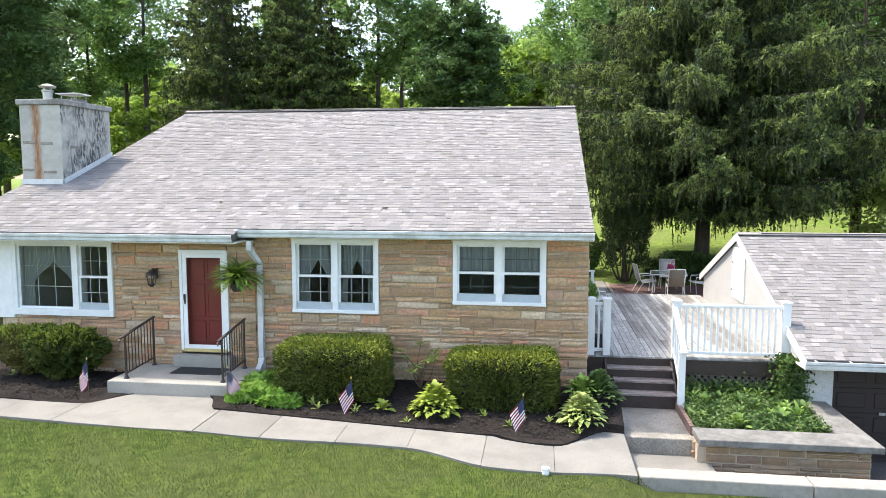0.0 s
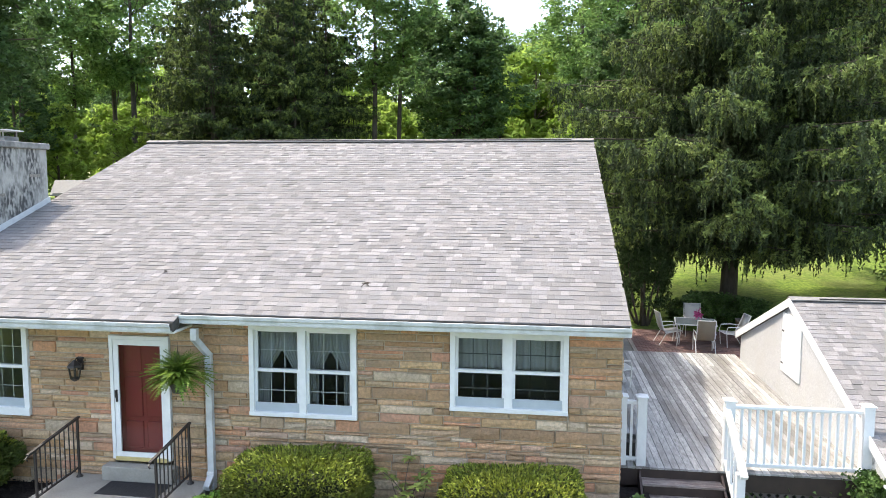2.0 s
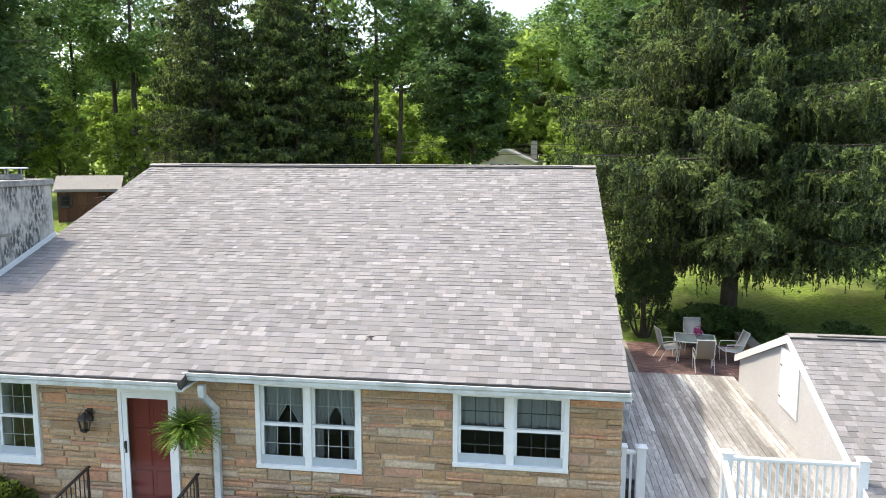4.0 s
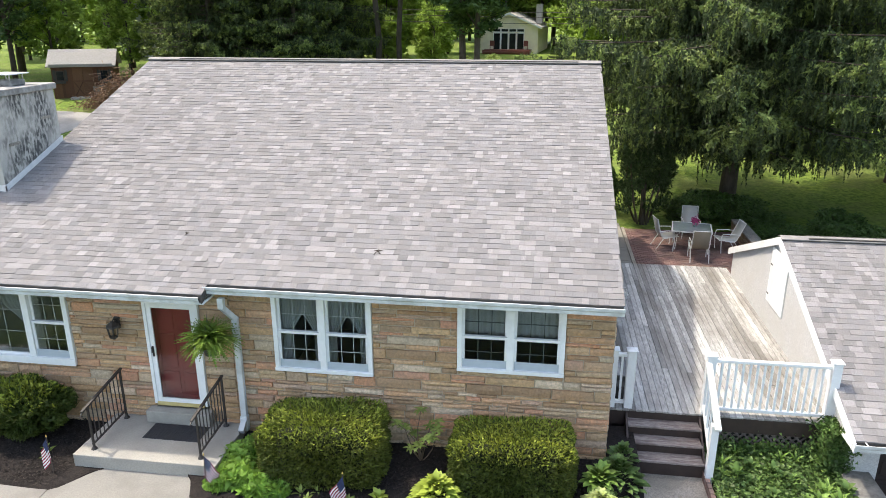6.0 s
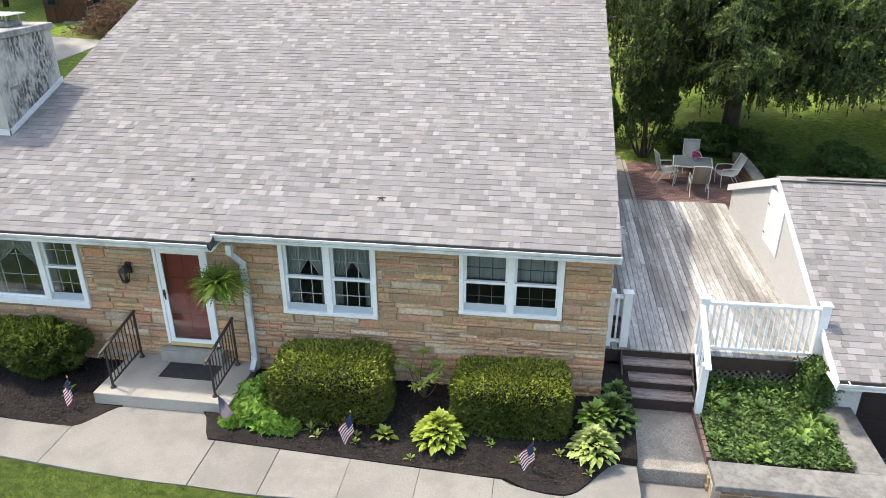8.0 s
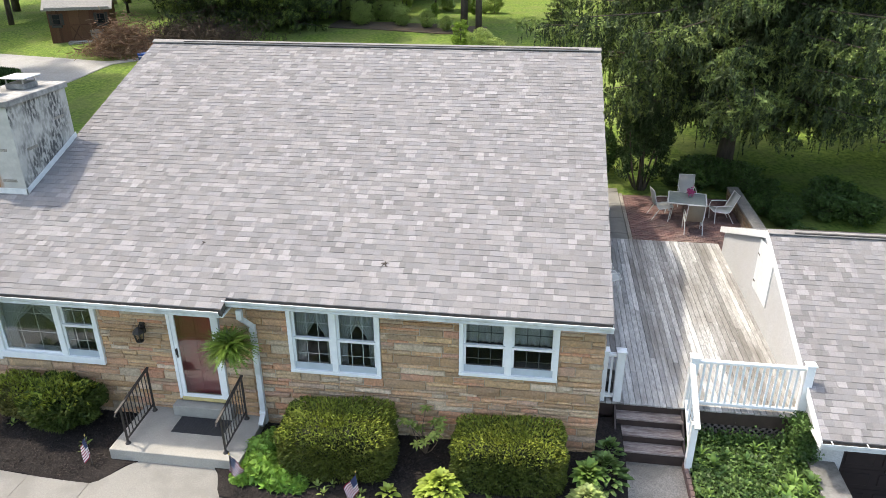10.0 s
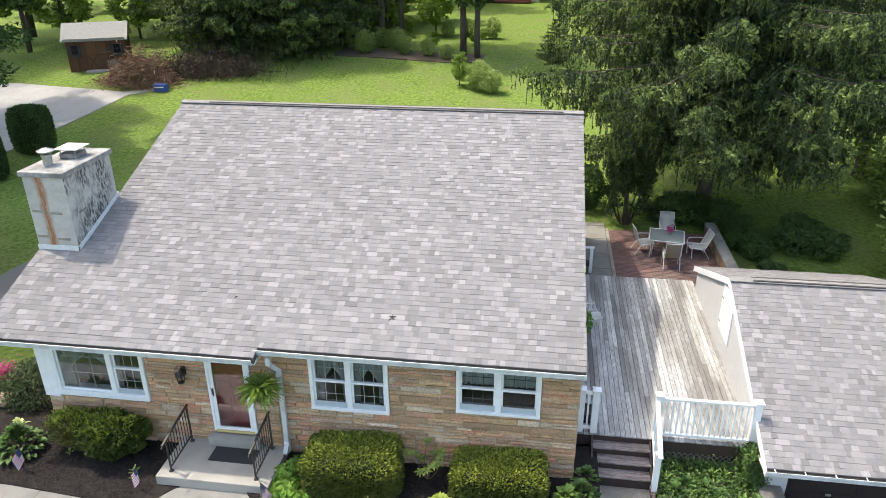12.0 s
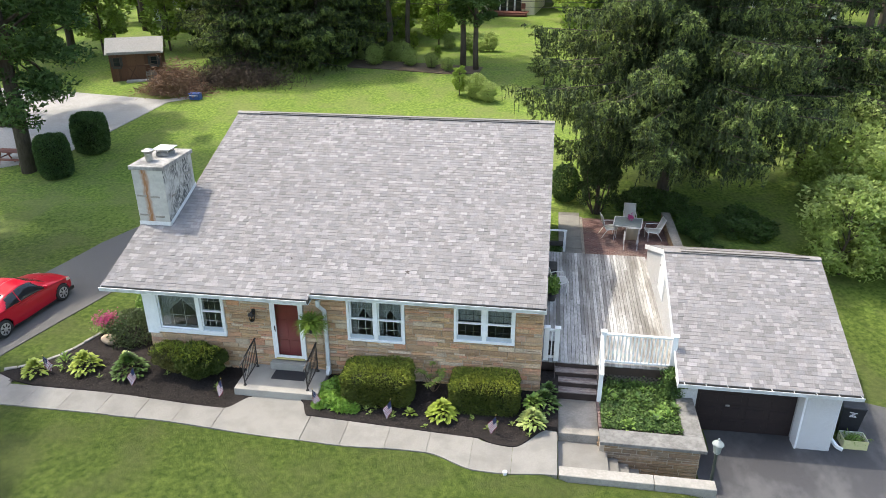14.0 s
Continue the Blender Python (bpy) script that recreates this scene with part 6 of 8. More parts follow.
# ---- hanging fern ----
fern = thing("hanging_fern", "bushy green fern in a basket hanging from the eave", "hanging plant", at=(1.44, -0.5, 1.88))
vs, fs = [], []
for j in range(17):
    s = j / 16
    vs.append((0, 0.46 * s, 0.30 * s - 0.55 * s * s))
for j in range(16):
    s = (j + 0.5) / 16
    wl = 0.07 * math.sin(math.pi * min(1, s * 0.92 + 0.08))
    for sg in (-1, 1):
        vs.append((sg * wl, 0.46 * s + 0.03, 0.30 * s - 0.55 * s * s - 0.02))
        fs.append((j, len(vs) - 1, j + 1))
frond = bpy.data.meshes.new("frond")
frond.from_pydata(vs, [], fs)
frond.update()
frond.materials.append(L_FERN)
for i in range(210):
    k = i / 210
    ob = new("frond", frond)
    ob.parent = fern
    q = r6.uniform(0.75, 1.1)
    ob.matrix_basis = pose(r6.uniform(-0.05, 0.05), r6.uniform(-0.05, 0.05), r6.uniform(-0.02, 0.05), 88 - 80 * k + r6.uniform(-14, 14), r6.uniform(-15, 15), i * 137.5) @ Matrix.Diagonal((q, q, q, 1))
part("pot", lt([(0.09, -0.16), (0.14, -0.02), (0.15, 0.0), (0.12, 0.0)], (0, 0, 0), 14), PLAIN_DARK, fern, "dark plastic pot")
for k in range(3):
    a = k * 2.094
    part("hanger_wire", tb([(0.14 * math.cos(a), 0.14 * math.sin(a), 0), (0, 0, 0.5), (0, 0, 0.62)], 0.004, 4), IRON, fern)

# ---- loose brush pile and litter behind ----
n_ = 7000
p = rng.normal(size=(n_, 3)) * np.array((1.05, 0.9, 0.85))
p[:, 2] = abs(p[:, 2]) * np.exp(-(p[:, 0] / 2.2) ** 2) + 0.05
p += np.array((-18.6, 30.6, 1.6))
d, w = loose(n_)
d[:, 2] *= 0.5
tagged(cards("brush_pile", p, unit(d), w, 0.6 * rng.uniform(0.4, 1.4, n_), 0.05, DRY), "heap of brown dead brush beside the shed", "brush pile", kind="stuff")
n_ = 6000
p = rng.normal(size=(n_, 3)) * np.array((1.9, 0.9, 0.6))
p[:, 2] = abs(p[:, 2])
p += np.array((-15.2, 32.8, 1.85))
d, w = loose(n_)
tagged(cards("branch_litter", p, d, w, 0.6 * rng.uniform(0.4, 1.4, n_), 0.05, mat("damp_dead_wood", (0.045, 0.03, 0.022), (0.08, 0.055, 0.038), 5, 0.95, vary=0.4)), "dark fallen branches under the hemlocks", "branches", kind="stuff")
# ---- car ----
CAR_RED = mat("red_car_paint", (0.46, 0.004, 0.022), (0.42, 0.003, 0.020), 2, 0.35, coat=0.25, spec=0.3)
CAR_GLASS = mat("tinted_car_glass", (0.012, 0.014, 0.016), (0.02, 0.022, 0.025), 2, 0.06)
TYRE = mat("tyre_rubber", (0.018, 0.018, 0.018), (0.03, 0.03, 0.03), 30, 0.85)
RIM = mat("wheel_cover", (0.55, 0.55, 0.56), (0.45, 0.45, 0.46), 9, 0.35, metal=0.6)
LENS = mat("lamp_lens", (0.75, 0.72, 0.66), (0.65, 0.60, 0.52), 20, 0.12)
BIN_BLACK = mat("black_trim", (0.012, 0.012, 0.013), (0.02, 0.02, 0.021), 12, 0.7)
AMBER = mat("tail_lens", (0.35, 0.01, 0.01), (0.28, 0.01, 0.01), 20, 0.15)


def along(y, table):
    """A smooth value at y from rows of (y, value)."""
    for (a, u), (b, v) in zip(table, table[1:]):
        if y <= b:
            return u + (v - u) * smooth01(a, b, max(a, y)) * 0.45 + (v - u) * max(0.0, y - a) / (b - a) * 0.55
    return table[-1][1]


CAR_TOP = [(-2.2, 0.66), (-2.05, 0.86), (-1.75, 0.97), (-1.45, 1.03), (-0.75, 1.33), (-0.2, 1.41), (0.15, 1.38), (1.0, 0.96), (1.5, 0.86), (1.95, 0.72), (2.2, 0.55)]
CAR_BELT = [(-2.2, 0.62), (-2.0, 0.82), (-1.3, 0.92), (0.0, 0.88), (1.0, 0.84), (1.5, 0.78), (1.95, 0.66), (2.2, 0.5)]
CAR_WIDE = [(-2.2, 0.66), (-2.0, 0.78), (-1.5, 0.86), (-0.5, 0.885), (0.8, 0.88), (1.5, 0.85), (1.95, 0.74), (2.2, 0.5)]
CAR_EDGE = [(-2.2, 0.5), (-1.5, 0.62), (-0.75, 0.56), (0.15, 0.55), (1.0, 0.68), (1.6, 0.64), (2.2, 0.3)]


def car_skin(y, v):
    """The car's outer surface: y along its length, v from the sill (0) past the shoulder (0.5) and roof edge (0.8) to the centre line (1)."""
    wide, belt, top, edge = along(y, CAR_WIDE), along(y, CAR_BELT), along(y, CAR_TOP), along(y, CAR_EDGE)
    low = 0.2 + 0.12 * smooth01(1.7, 2.2, abs(y))
    if v < 0.5:
        k = v / 0.5
        return Vector((wide * (0.93 + 0.07 * math.sin(math.pi * min(1.0, k * 0.9 + 0.08)) - 0.02 * k), y, low + (belt - low) * k))
    a, b = Vector((wide * 0.965, y, belt)), Vector((edge, y, top - 0.045))
    if v < 0.8:
        k = (v - 0.5) / 0.3
        return a.lerp(b, k) + Vector((0.035 * math.sin(math.pi * k), 0, 0.0))
    k = (v - 0.8) / 0.2
    return Vector((edge * (1 - k), y, top - 0.045 * (1 - k) ** 2))


def car_patch(name, inside, material, parent, sg, lift, label="", ny=70, nv=48):
    """The cells of the car's skin for which inside(y, v) holds, on one side, lifted outwards."""
    bm = bmesh.new()
    grid = {}

    def vert(i, j):
        if (i, j) not in grid:
            y, v = -2.2 + 4.4 * i / ny, j / nv
            p = car_skin(y, v)
            q = (car_skin(min(2.2, y + 0.01), v) - car_skin(max(-2.2, y - 0.01), v)).cross(car_skin(y, min(1, v + 0.01)) - car_skin(y, max(0, v - 0.01)))
            if q.length > 0:
                p = p + q.normalized() * (lift if q.x > 0 or q.z > 0 else -lift)
            grid[i, j] = bm.verts.new((p.x * sg, p.y, p.z))
        return grid[i, j]

    for i in range(ny):
        for j in range(nv):
            if inside(-2.2 + 4.4 * (i + 0.5) / ny, (j + 0.5) / nv):
                bm.faces.new((vert(i, j), vert(i + 1, j), vert(i + 1, j + 1), vert(i, j + 1)))
    bmesh.ops.remove_doubles(bm, verts=bm.verts[:], dist=1e-5)
    bmesh.ops.recalc_face_normals(bm, faces=bm.faces[:])
    ob = part(name, bm, material, parent, label, smooth=True)
    sol = ob.modifiers.new("thick", "SOLIDIFY")
    sol.thickness, sol.offset = 0.008, -1
    return ob


def make_car(at, turn):
    c = thing("car", "glossy red two-door coupe parked on the side drive", "car", at=at)
    c.rotation_euler = (0, 0, radians(turn))
    arch = lambda y, v: any((y - a) ** 2 + (car_skin(y, v).z - 0.31) ** 2 < 0.365 ** 2 for a in (-1.36, 1.38)) and v < 0.5
    side_glass = lambda y, v: 0.53 < v < 0.77 and -1.15 + 0.9 * (v - 0.5) < y < 0.72 - 1.6 * (v - 0.5)
    for sg in (1, -1):
        car_patch("body", lambda y, v: not arch(y, v), CAR_RED, c, sg, 0.0)
        car_patch("side_window", side_glass, CAR_GLASS, c, sg, 0.006, "dark tinted side glass")
        car_patch("windscreen", lambda y, v: v > 0.83 and 0.24 < y < 0.92, CAR_GLASS, c, sg, 0.006, "dark windscreen")
        car_patch("rear_window", lambda y, v: v > 0.84 and -1.4 < y < -0.82, CAR_GLASS, c, sg, 0.006, "dark rear window")
        part("window_pillar", br(car_skin(-0.52, 0.53) * 1.0 + Vector((0.012, 0, 0)) if sg > 0 else Vector((-car_skin(-0.52, 0.53).x - 0.012, -0.52, car_skin(-0.52, 0.53).z)), Vector((sg * (car_skin(-0.5, 0.77).x + 0.012), -0.5, car_skin(-0.5, 0.77).z)), 0.03, 0.05), CAR_RED, c)
        part("mirror", bx(0.86 * sg if sg > 0 else -1.02, 0.55, 0.9, 1.02 if sg > 0 else -0.86, 0.66, 1.02, bevel=0.03), CAR_RED, c)
        car_patch("headlight", lambda y, v: 0.40 < v < 0.60 and 1.78 < y < 2.06, LENS, c, sg, 0.008, "clear headlight")
        car_patch("tail_light", lambda y, v: 0.36 < v < 0.62 and -2.18 < y < -2.02, AMBER, c, sg, 0.008, "red tail light")
        part("door_handle", bx(0.865 * sg if sg > 0 else -0.89, -0.38, 0.76, 0.89 if sg > 0 else -0.865, -0.2, 0.79, bevel=0.008), CAR_RED, c)
        part("sill", bx(0.80 * sg if sg > 0 else -0.84, -0.98, 0.17, 0.84 if sg > 0 else -0.80, 1.0, 0.23, bevel=0.01), BIN_BLACK, c, "dark sill")
        for y in (-1.36, 1.38):
            part("wheel_arch", tb([(0.45 * sg, y, 0.34), (0.70 * sg, y, 0.34)], 0.372, 24), BIN_BLACK, c, "dark wheel arch")
            w = new("wheel")
            w.parent = c
            w.matrix_basis = pose(0.755 * sg, y, 0.31, 0, 90 * sg, 0)
            part("tyre", lt([(0.19, -0.1), (0.27, -0.11), (0.31, -0.08), (0.315, 0.0), (0.31, 0.08), (0.27, 0.11), (0.19, 0.1)], n=28), TYRE, w, smooth=True)
            bm = bmesh.new()
            lathe(bm, [(0.225, 0.05), (0.225, 0.1), (0.2, 0.108), (0.06, 0.115), (0.03, 0.118)], n=24)
            part("rim", bm, RIM, w, "silver wheel cover")
            for k in range(7):
                a = k * math.pi / 3.5
                part("slot", br((0.085 * math.cos(a), 0.085 * math.sin(a), 0.116), (0.185 * math.cos(a), 0.185 * math.sin(a), 0.111), 0.05, 0.012), TYRE, w)
    part("underbody", bx(-0.78, -2.0, 0.18, 0.78, 2.0, 0.3), BIN_BLACK, c, "dark underbody")
    part("front_bumper", bx(-0.46, 2.12, 0.32, 0.46, 2.2, 0.53, bevel=0.03), CAR_RED, c)
    part("rear_bumper", bx(-0.6, -2.22, 0.32, 0.6, -2.12, 0.64, bevel=0.03), CAR_RED, c)
    return c


make_car((-10.55, 2.15, ground_z(-10.5, 2.1) + 0.03), -6)

# ---- small flags in the beds ----
FLAG_RED = mat("flag_red", (0.24, 0.009, 0.04), (0.2, 0.008, 0.034), 20, 0.8, trans=0.06)
FLAG_WHITE = mat("flag_white", (0.66, 0.65, 0.66), (0.6, 0.59, 0.61), 20, 0.8, trans=0.1)
FLAG_BLUE = mat("flag_blue", (0.02, 0.032, 0.09), (0.017, 0.026, 0.075), 20, 0.8, trans=0.06)


def make_flag(x, y, z, turn):
    """A little stick flag, its cloth hanging slack: thirteen stripes and a starred canton."""
    f = thing("flag", "small striped flag on a stick hanging slack in the bed", "flag", "bed flags", at=(x, y, z))
    f.rotation_euler, f.scale = (0, 0, radians(turn)), (1.5, 1.5, 1.5)
    part("staff", tb([(0.01, 0, 0.1), (0.02, 0, 0.68)], 0.005, 6), BARK, f)
    part("finial", lt([(0.003, 0), (0.01, 0.01), (0.004, 0.03)], (0.02, 0, 0.68), 6), mat("gilt", (0.5, 0.36, 0.1), None, rough=0.35) if not bpy.data.materials.get("gilt") else bpy.data.materials["gilt"], f)

    def at(u, v):
        # u along the fly, v down the hoist
        return (0.02 + 0.15 * u * (1 - 0.3 * v) - 0.03 * v, 0.03 * math.sin(u * 6 + v * 2) * u + 0.01, 0.66 - 0.24 * v * (1 - 0.15 * u) - 0.2 * u)

    def strip(name, u0, u1, v0, v1, m, lab, nu=10, lift=0.0):
        vs, fs = [], []
        for s in (0, 1):
            for i in range(nu + 1):
                u = u0 + (u1 - u0) * i / nu
                for v in (v0, v1):
                    p = at(u, v)
                    vs.append((p[0], p[1] - lift + s * (0.002 + 2 * lift), p[2]))
        k = 2 * (nu + 1)
        for i in range(nu):
            a = 2 * i
            fs += [(a, a + 1, a + 3, a + 2), (k + a, k + a + 2, k + a + 3, k + a + 1), (a, a + 2, k + a + 2, k + a), (a + 1, k + a + 1, k + a + 3, a + 3)]
        fs += [(0, k, k + 1, 1), (2 * nu, 2 * nu + 1, k + 2 * nu + 1, k + 2 * nu)]
        return raw(name, vs, fs, m, f, lab)

    for i in range(13):
        strip("stripe", 0, 1, i / 13, (i + 1) / 13, FLAG_WHITE if i % 2 else FLAG_RED, "white stripe" if i % 2 else "red stripe")
    can = strip("canton", 0, 0.42, 0, 7 / 13, FLAG_BLUE, "blue canton", 6, 0.002)
    for i in range(5):
        for j in range(4):
            p = at(0.05 + i * 0.08, 0.06 + j * 0.125)
            bm = bmesh.new()
            bmesh.ops.create_icosphere(bm, subdivisions=1, radius=0.0045)
            bmesh.ops.translate(bm, verts=bm.verts[:], vec=(p[0], p[1] - 0.004, p[2]))
            part("star", bm, FLAG_WHITE, can)


for x, y, turn in ((-7.1, -1.15, 20), (-3.95, -1.3, 200), (-1.05, -1.55, 160), (1.68, -1.62, 10), (4.02, -1.62, 190), (7.02, -1.72, 175)):
    make_flag(x, y, (bed_z(x, y) if x > 0 else -0.08) - 0.4, turn)

# ---- patio and deck furniture ----
SLING = mat("tan_sling", (0.36, 0.31, 0.23), (0.31, 0.27, 0.20), 60, 0.85, trans=0.25)
SLING_PALE = mat("pale_sling", (0.58, 0.57, 0.54), (0.52, 0.51, 0.48), 60, 0.85, trans=0.25)
FRAME = mat("white_powder_coat", (0.70, 0.69, 0.66), (0.64, 0.63, 0.60), 9, 0.4)


def sheet(pts, w, t=0.012):
    """A slung strip of cloth w wide along a side profile of (y, z)."""
    vs, fs = [], []
    n_ = len(pts)
    for dz in (0, t):
        for y, z in pts:
            vs += [(-w / 2, y, z + dz), (w / 2, y, z + dz)]
    k = 2 * n_
    for i in range(n_ - 1):
        a = 2 * i
        fs += [(a, a + 2, a + 3, a + 1), (k + a, k + a + 1, k + a + 3, k + a + 2), (a, k + a, k + a + 2, a + 2), (a + 1, a + 3, k + a + 3, k + a + 1)]
    fs += [(0, 1, k + 1, k), (k - 2, 2 * k - 2, 2 * k - 1, k - 1)]
    return vs, fs


def sling_chair(at, turn, recline, cloth, label):
    """A sling patio chair facing +y: bent tube sides, arms, one-piece sling."""
    c = thing("patio_chair", label, "chair", "patio chairs", at=at)
    c.rotation_euler = (0, 0, radians(turn))
    back = (-0.26 - 0.55 * math.sin(radians(recline)), 0.40 + 0.62 * math.cos(radians(recline)))
    vs, fs = sheet([(0.26, 0.43), (0.05, 0.40), (-0.2, 0.385), (-0.26, 0.43), (-0.26 - 0.3 * math.sin(radians(recline)), 0.42 + 0.3 * math.cos(radians(recline))), back], 0.48)
    raw("sling", vs, fs, cloth, c, "woven sling", True)
    for sg in (1, -1):
        x = 0.26 * sg
        part("side_tube", tb([(x, 0.29, 0.43), (x, 0.0, 0.40), (x, -0.24, 0.39), (x, -0.28, 0.46), (x, back[0], back[1] + 0.02)], 0.014, 7), FRAME, c)
        part("front_leg", tb([(x * 1.06, 0.2, 0.0), (x * 1.06, 0.24, 0.5), (x * 1.06, 0.2, 0.62), (x * 1.06, -0.1, 0.63), (x * 1.06, -0.36, 0.60)], 0.014, 7), FRAME, c)
        part("back_leg", tb([(x * 1.06, -0.42, 0.0), (x * 1.06, -0.2, 0.36), (x * 1.06, 0.1, 0.41)], 0.014, 7), FRAME, c)
    part("cross_bar", tb([(-0.27, back[0], back[1] + 0.015), (0.27, back[0], back[1] + 0.015)], 0.014, 7), FRAME, c)
    part("seat_bar", tb([(-0.27, 0.28, 0.43), (0.27, 0.28, 0.43)], 0.013, 7), FRAME, c)
    return c


TX, TY = 11.75, 12.3
tab = thing("patio_table", "square glass-topped patio table with a pale frame", "table", at=(TX, TY, PZ))
tab.rotation_euler = (0, 0, radians(-9))
part("glass_top", bx(-0.58, -0.55, 0.70, 0.58, 0.55, 0.708), TABLE_GLASS, tab, "frosted glass").visible_shadow = False
for p, q in (((-0.6, -0.57), (0.6, -0.57)), ((0.6, -0.57), (0.6, 0.57)), ((0.6, 0.57), (-0.6, 0.57)), ((-0.6, 0.57), (-0.6, -0.57))):
    part("rim_bar", br((*p, 0.7), (*q, 0.7), 0.04, 0.03), FRAME, tab)
for sx in (1, -1):
    for sy in (1, -1):
        part("leg", tb([(0.57 * sx, 0.54 * sy, 0.69), (0.5 * sx, 0.47 * sy, 0.35), (0.54 * sx, 0.51 * sy, 0.0)], 0.017, 7), FRAME, tab)
sling_chair((11.0, 12.35, PZ), -80, 18, SLING_PALE, "pale slung patio chair west of the table")
sling_chair((11.8, 11.25, PZ), -3, 16, SLING, "tan slung patio chair with its back to the deck")
sling_chair((12.8, 12.2, PZ), 98, 26, SLING_PALE, "reclined pale slung patio chair beside the low wall")
sling_chair((11.95, 13.5, PZ), 178, 14, SLING_PALE, "pale slung patio chair at the far side of the table")
sling_chair((8.72, 5.95, DZ), -75, 20, SLING_PALE, "pale slung chair against the house on the deck")
vase = thing("flower_vase", "small vase of pink flowers on the glass table", "flowers", at=(TX + 0.1, TY + 0.1, PZ + 0.708))
part("vase", lt([(0.04, 0), (0.055, 0.06), (0.03, 0.12), (0.04, 0.14)], n=10), TABLE_GLASS, vase)
p = rng.normal(size=(260, 3)) * 0.055 + np.array((0, 0, 0.2))
d, w = loose(260)
cards("bloom", p, d, w, 0.06, 0.045, L_PINK, vase, "pink petals")
pot = thing("potted_plant", "leafy plant in a dark pot against the house on the deck", "potted plant", at=(8.46, 5.15, DZ))
part("pot", lt([(0.13, 0), (0.17, 0.28), (0.19, 0.3), (0.15, 0.3)]), PLAIN_DARK, pot, "dark round pot")
p = unit(rng.normal(size=(900, 3))) * rng.uniform(0.3, 1, (900, 1)) * np.array((0.27, 0.3, 0.4)) + np.array((0.03, 0, 0.62))
d, w = loose(900)
cards("foliage", p, d, w, 0.12, 0.05, L_GREEN, pot)
gr = thing("planter_tub", "black round tub behind the short deck railing", "tub", at=(8.5, 1.65, DZ))
part("tub", lt([(0.16, 0), (0.21, 0.25), (0.23, 0.3), (0.2, 0.3), (0.18, 0.22)]), PLAIN_DARK, gr)
for k in range(3):
    a = k * 2.1 + 0.4
    part("tub_foot", lt([(0.02, -0.0), (0.03, 0.05)], (0.14 * math.cos(a), 0.14 * math.sin(a), 0), 8), IRON, gr)
bk = thing("storage_box", "dark storage box against the house wall on the deck", "box", at=(8.42, 6.9, DZ))
part("box_body", bx(-0.2, -0.35, 0, 0.2, 0.35, 0.5, bevel=0.02), PLAIN_DARK, bk)
part("box_lid", bx(-0.215, -0.365, 0.502, 0.215, 0.365, 0.55, bevel=0.015), PLAIN_DARK, bk)
srl = thing("porch_rail", "short white rail beside the back step with a flower box", "railing", at=(8.55, 10.3, PZ))
for x in (-0.25, 0.42):
    part("post", bx(x - 0.05, -0.05, 0, x + 0.05, 0.05, 0.95), WHITE, srl)
part("rail", bx(-0.3, -0.06, 0.952, 0.5, 0.06, 1.0, bevel=0.01), WHITE, srl)
part("flower_box", bx(-0.2, -0.22, 0.35, 0.36, -0.055, 0.52, bevel=0.01), PLAIN_DARK, srl, "dark flower box")
bv1 = thing("side_bush", "rounded dark bush by the back corner of the house", "bush", at=(9.0, 16.2, ground_z(9.0, 16.2)))
p = unit(rng.normal(size=(5000, 3))) * rng.uniform(0.6, 1, (5000, 1)) ** 0.5 * np.array((0.75, 0.75, 1.0)) + np.array((0, 0, 0.9))
d, w = loose(5000)
cards("foliage", p, d, w, 0.11, 0.06, L_DARK, bv1)

# ---- garage corner: wheeled bin, carton, rain pipe ----
BIN = mat("black_bin_plastic", (0.014, 0.015, 0.02), (0.022, 0.023, 0.028), 9, 0.45)
bn = thing("wheeled_bin", "black wheeled refuse bin beside the garage", "bin", at=(17.55, 1.5, GFZ + 0.03))
bn.rotation_euler = (0, 0, radians(-8))
bm = bmesh.new()
a = [bm.verts.new(p) for p in ((-0.25, -0.28, 0.06), (0.25, -0.28, 0.06), (0.25, 0.26, 0.06), (-0.25, 0.26, 0.06))]
b = [bm.verts.new(p) for p in ((-0.32, -0.38, 1.02), (0.32, -0.38, 1.02), (0.32, 0.36, 1.02), (-0.32, 0.36, 1.02))]
bm.faces.new(a[::-1]), bm.faces.new(b)
for i in range(4):
    bm.faces.new((a[i], a[(i + 1) % 4], b[(i + 1) % 4], b[i]))
part("tub", bm, BIN, bn)
part("lid", bx(-0.34, -0.42, 1.022, 0.34, 0.38, 1.09, bevel=0.03), BIN, bn)
part("grip_bar", tb([(-0.28, 0.42, 1.0), (0.28, 0.42, 1.0)], 0.018, 7), BIN, bn)
for sg in (1, -1):
    w = part("wheel", tb([(0.24 * sg, 0.24, 0.12), (0.31 * sg, 0.24, 0.12)], 0.12, 16), TYRE, bn)
for k, (z, ww) in enumerate(((0.88, 0.22), (0.83, 0.1), (0.77, 0.16), (0.73, 0.2))):
    part("label_bar", bx(-ww / 2, -0.378 + (0.96 - z) * 0.1 - 0.004, z - 0.014, ww / 2, -0.36 + (0.96 - z) * 0.1, z + 0.014), FLAG_WHITE, bn, "white printed bar")
BOXM = palette("printed_carton", [(0.5, 0.48, 0.3), (0.55, 0.5, 0.12), (0.6, 0.6, 0.55), (0.3, 0.36, 0.12)], 0.8, 0.1, 30.0)
ct = thing("carton", "open printed carton of green cuttings on the drive", "carton", at=(17.5, 0.78, GFZ + 0.03))
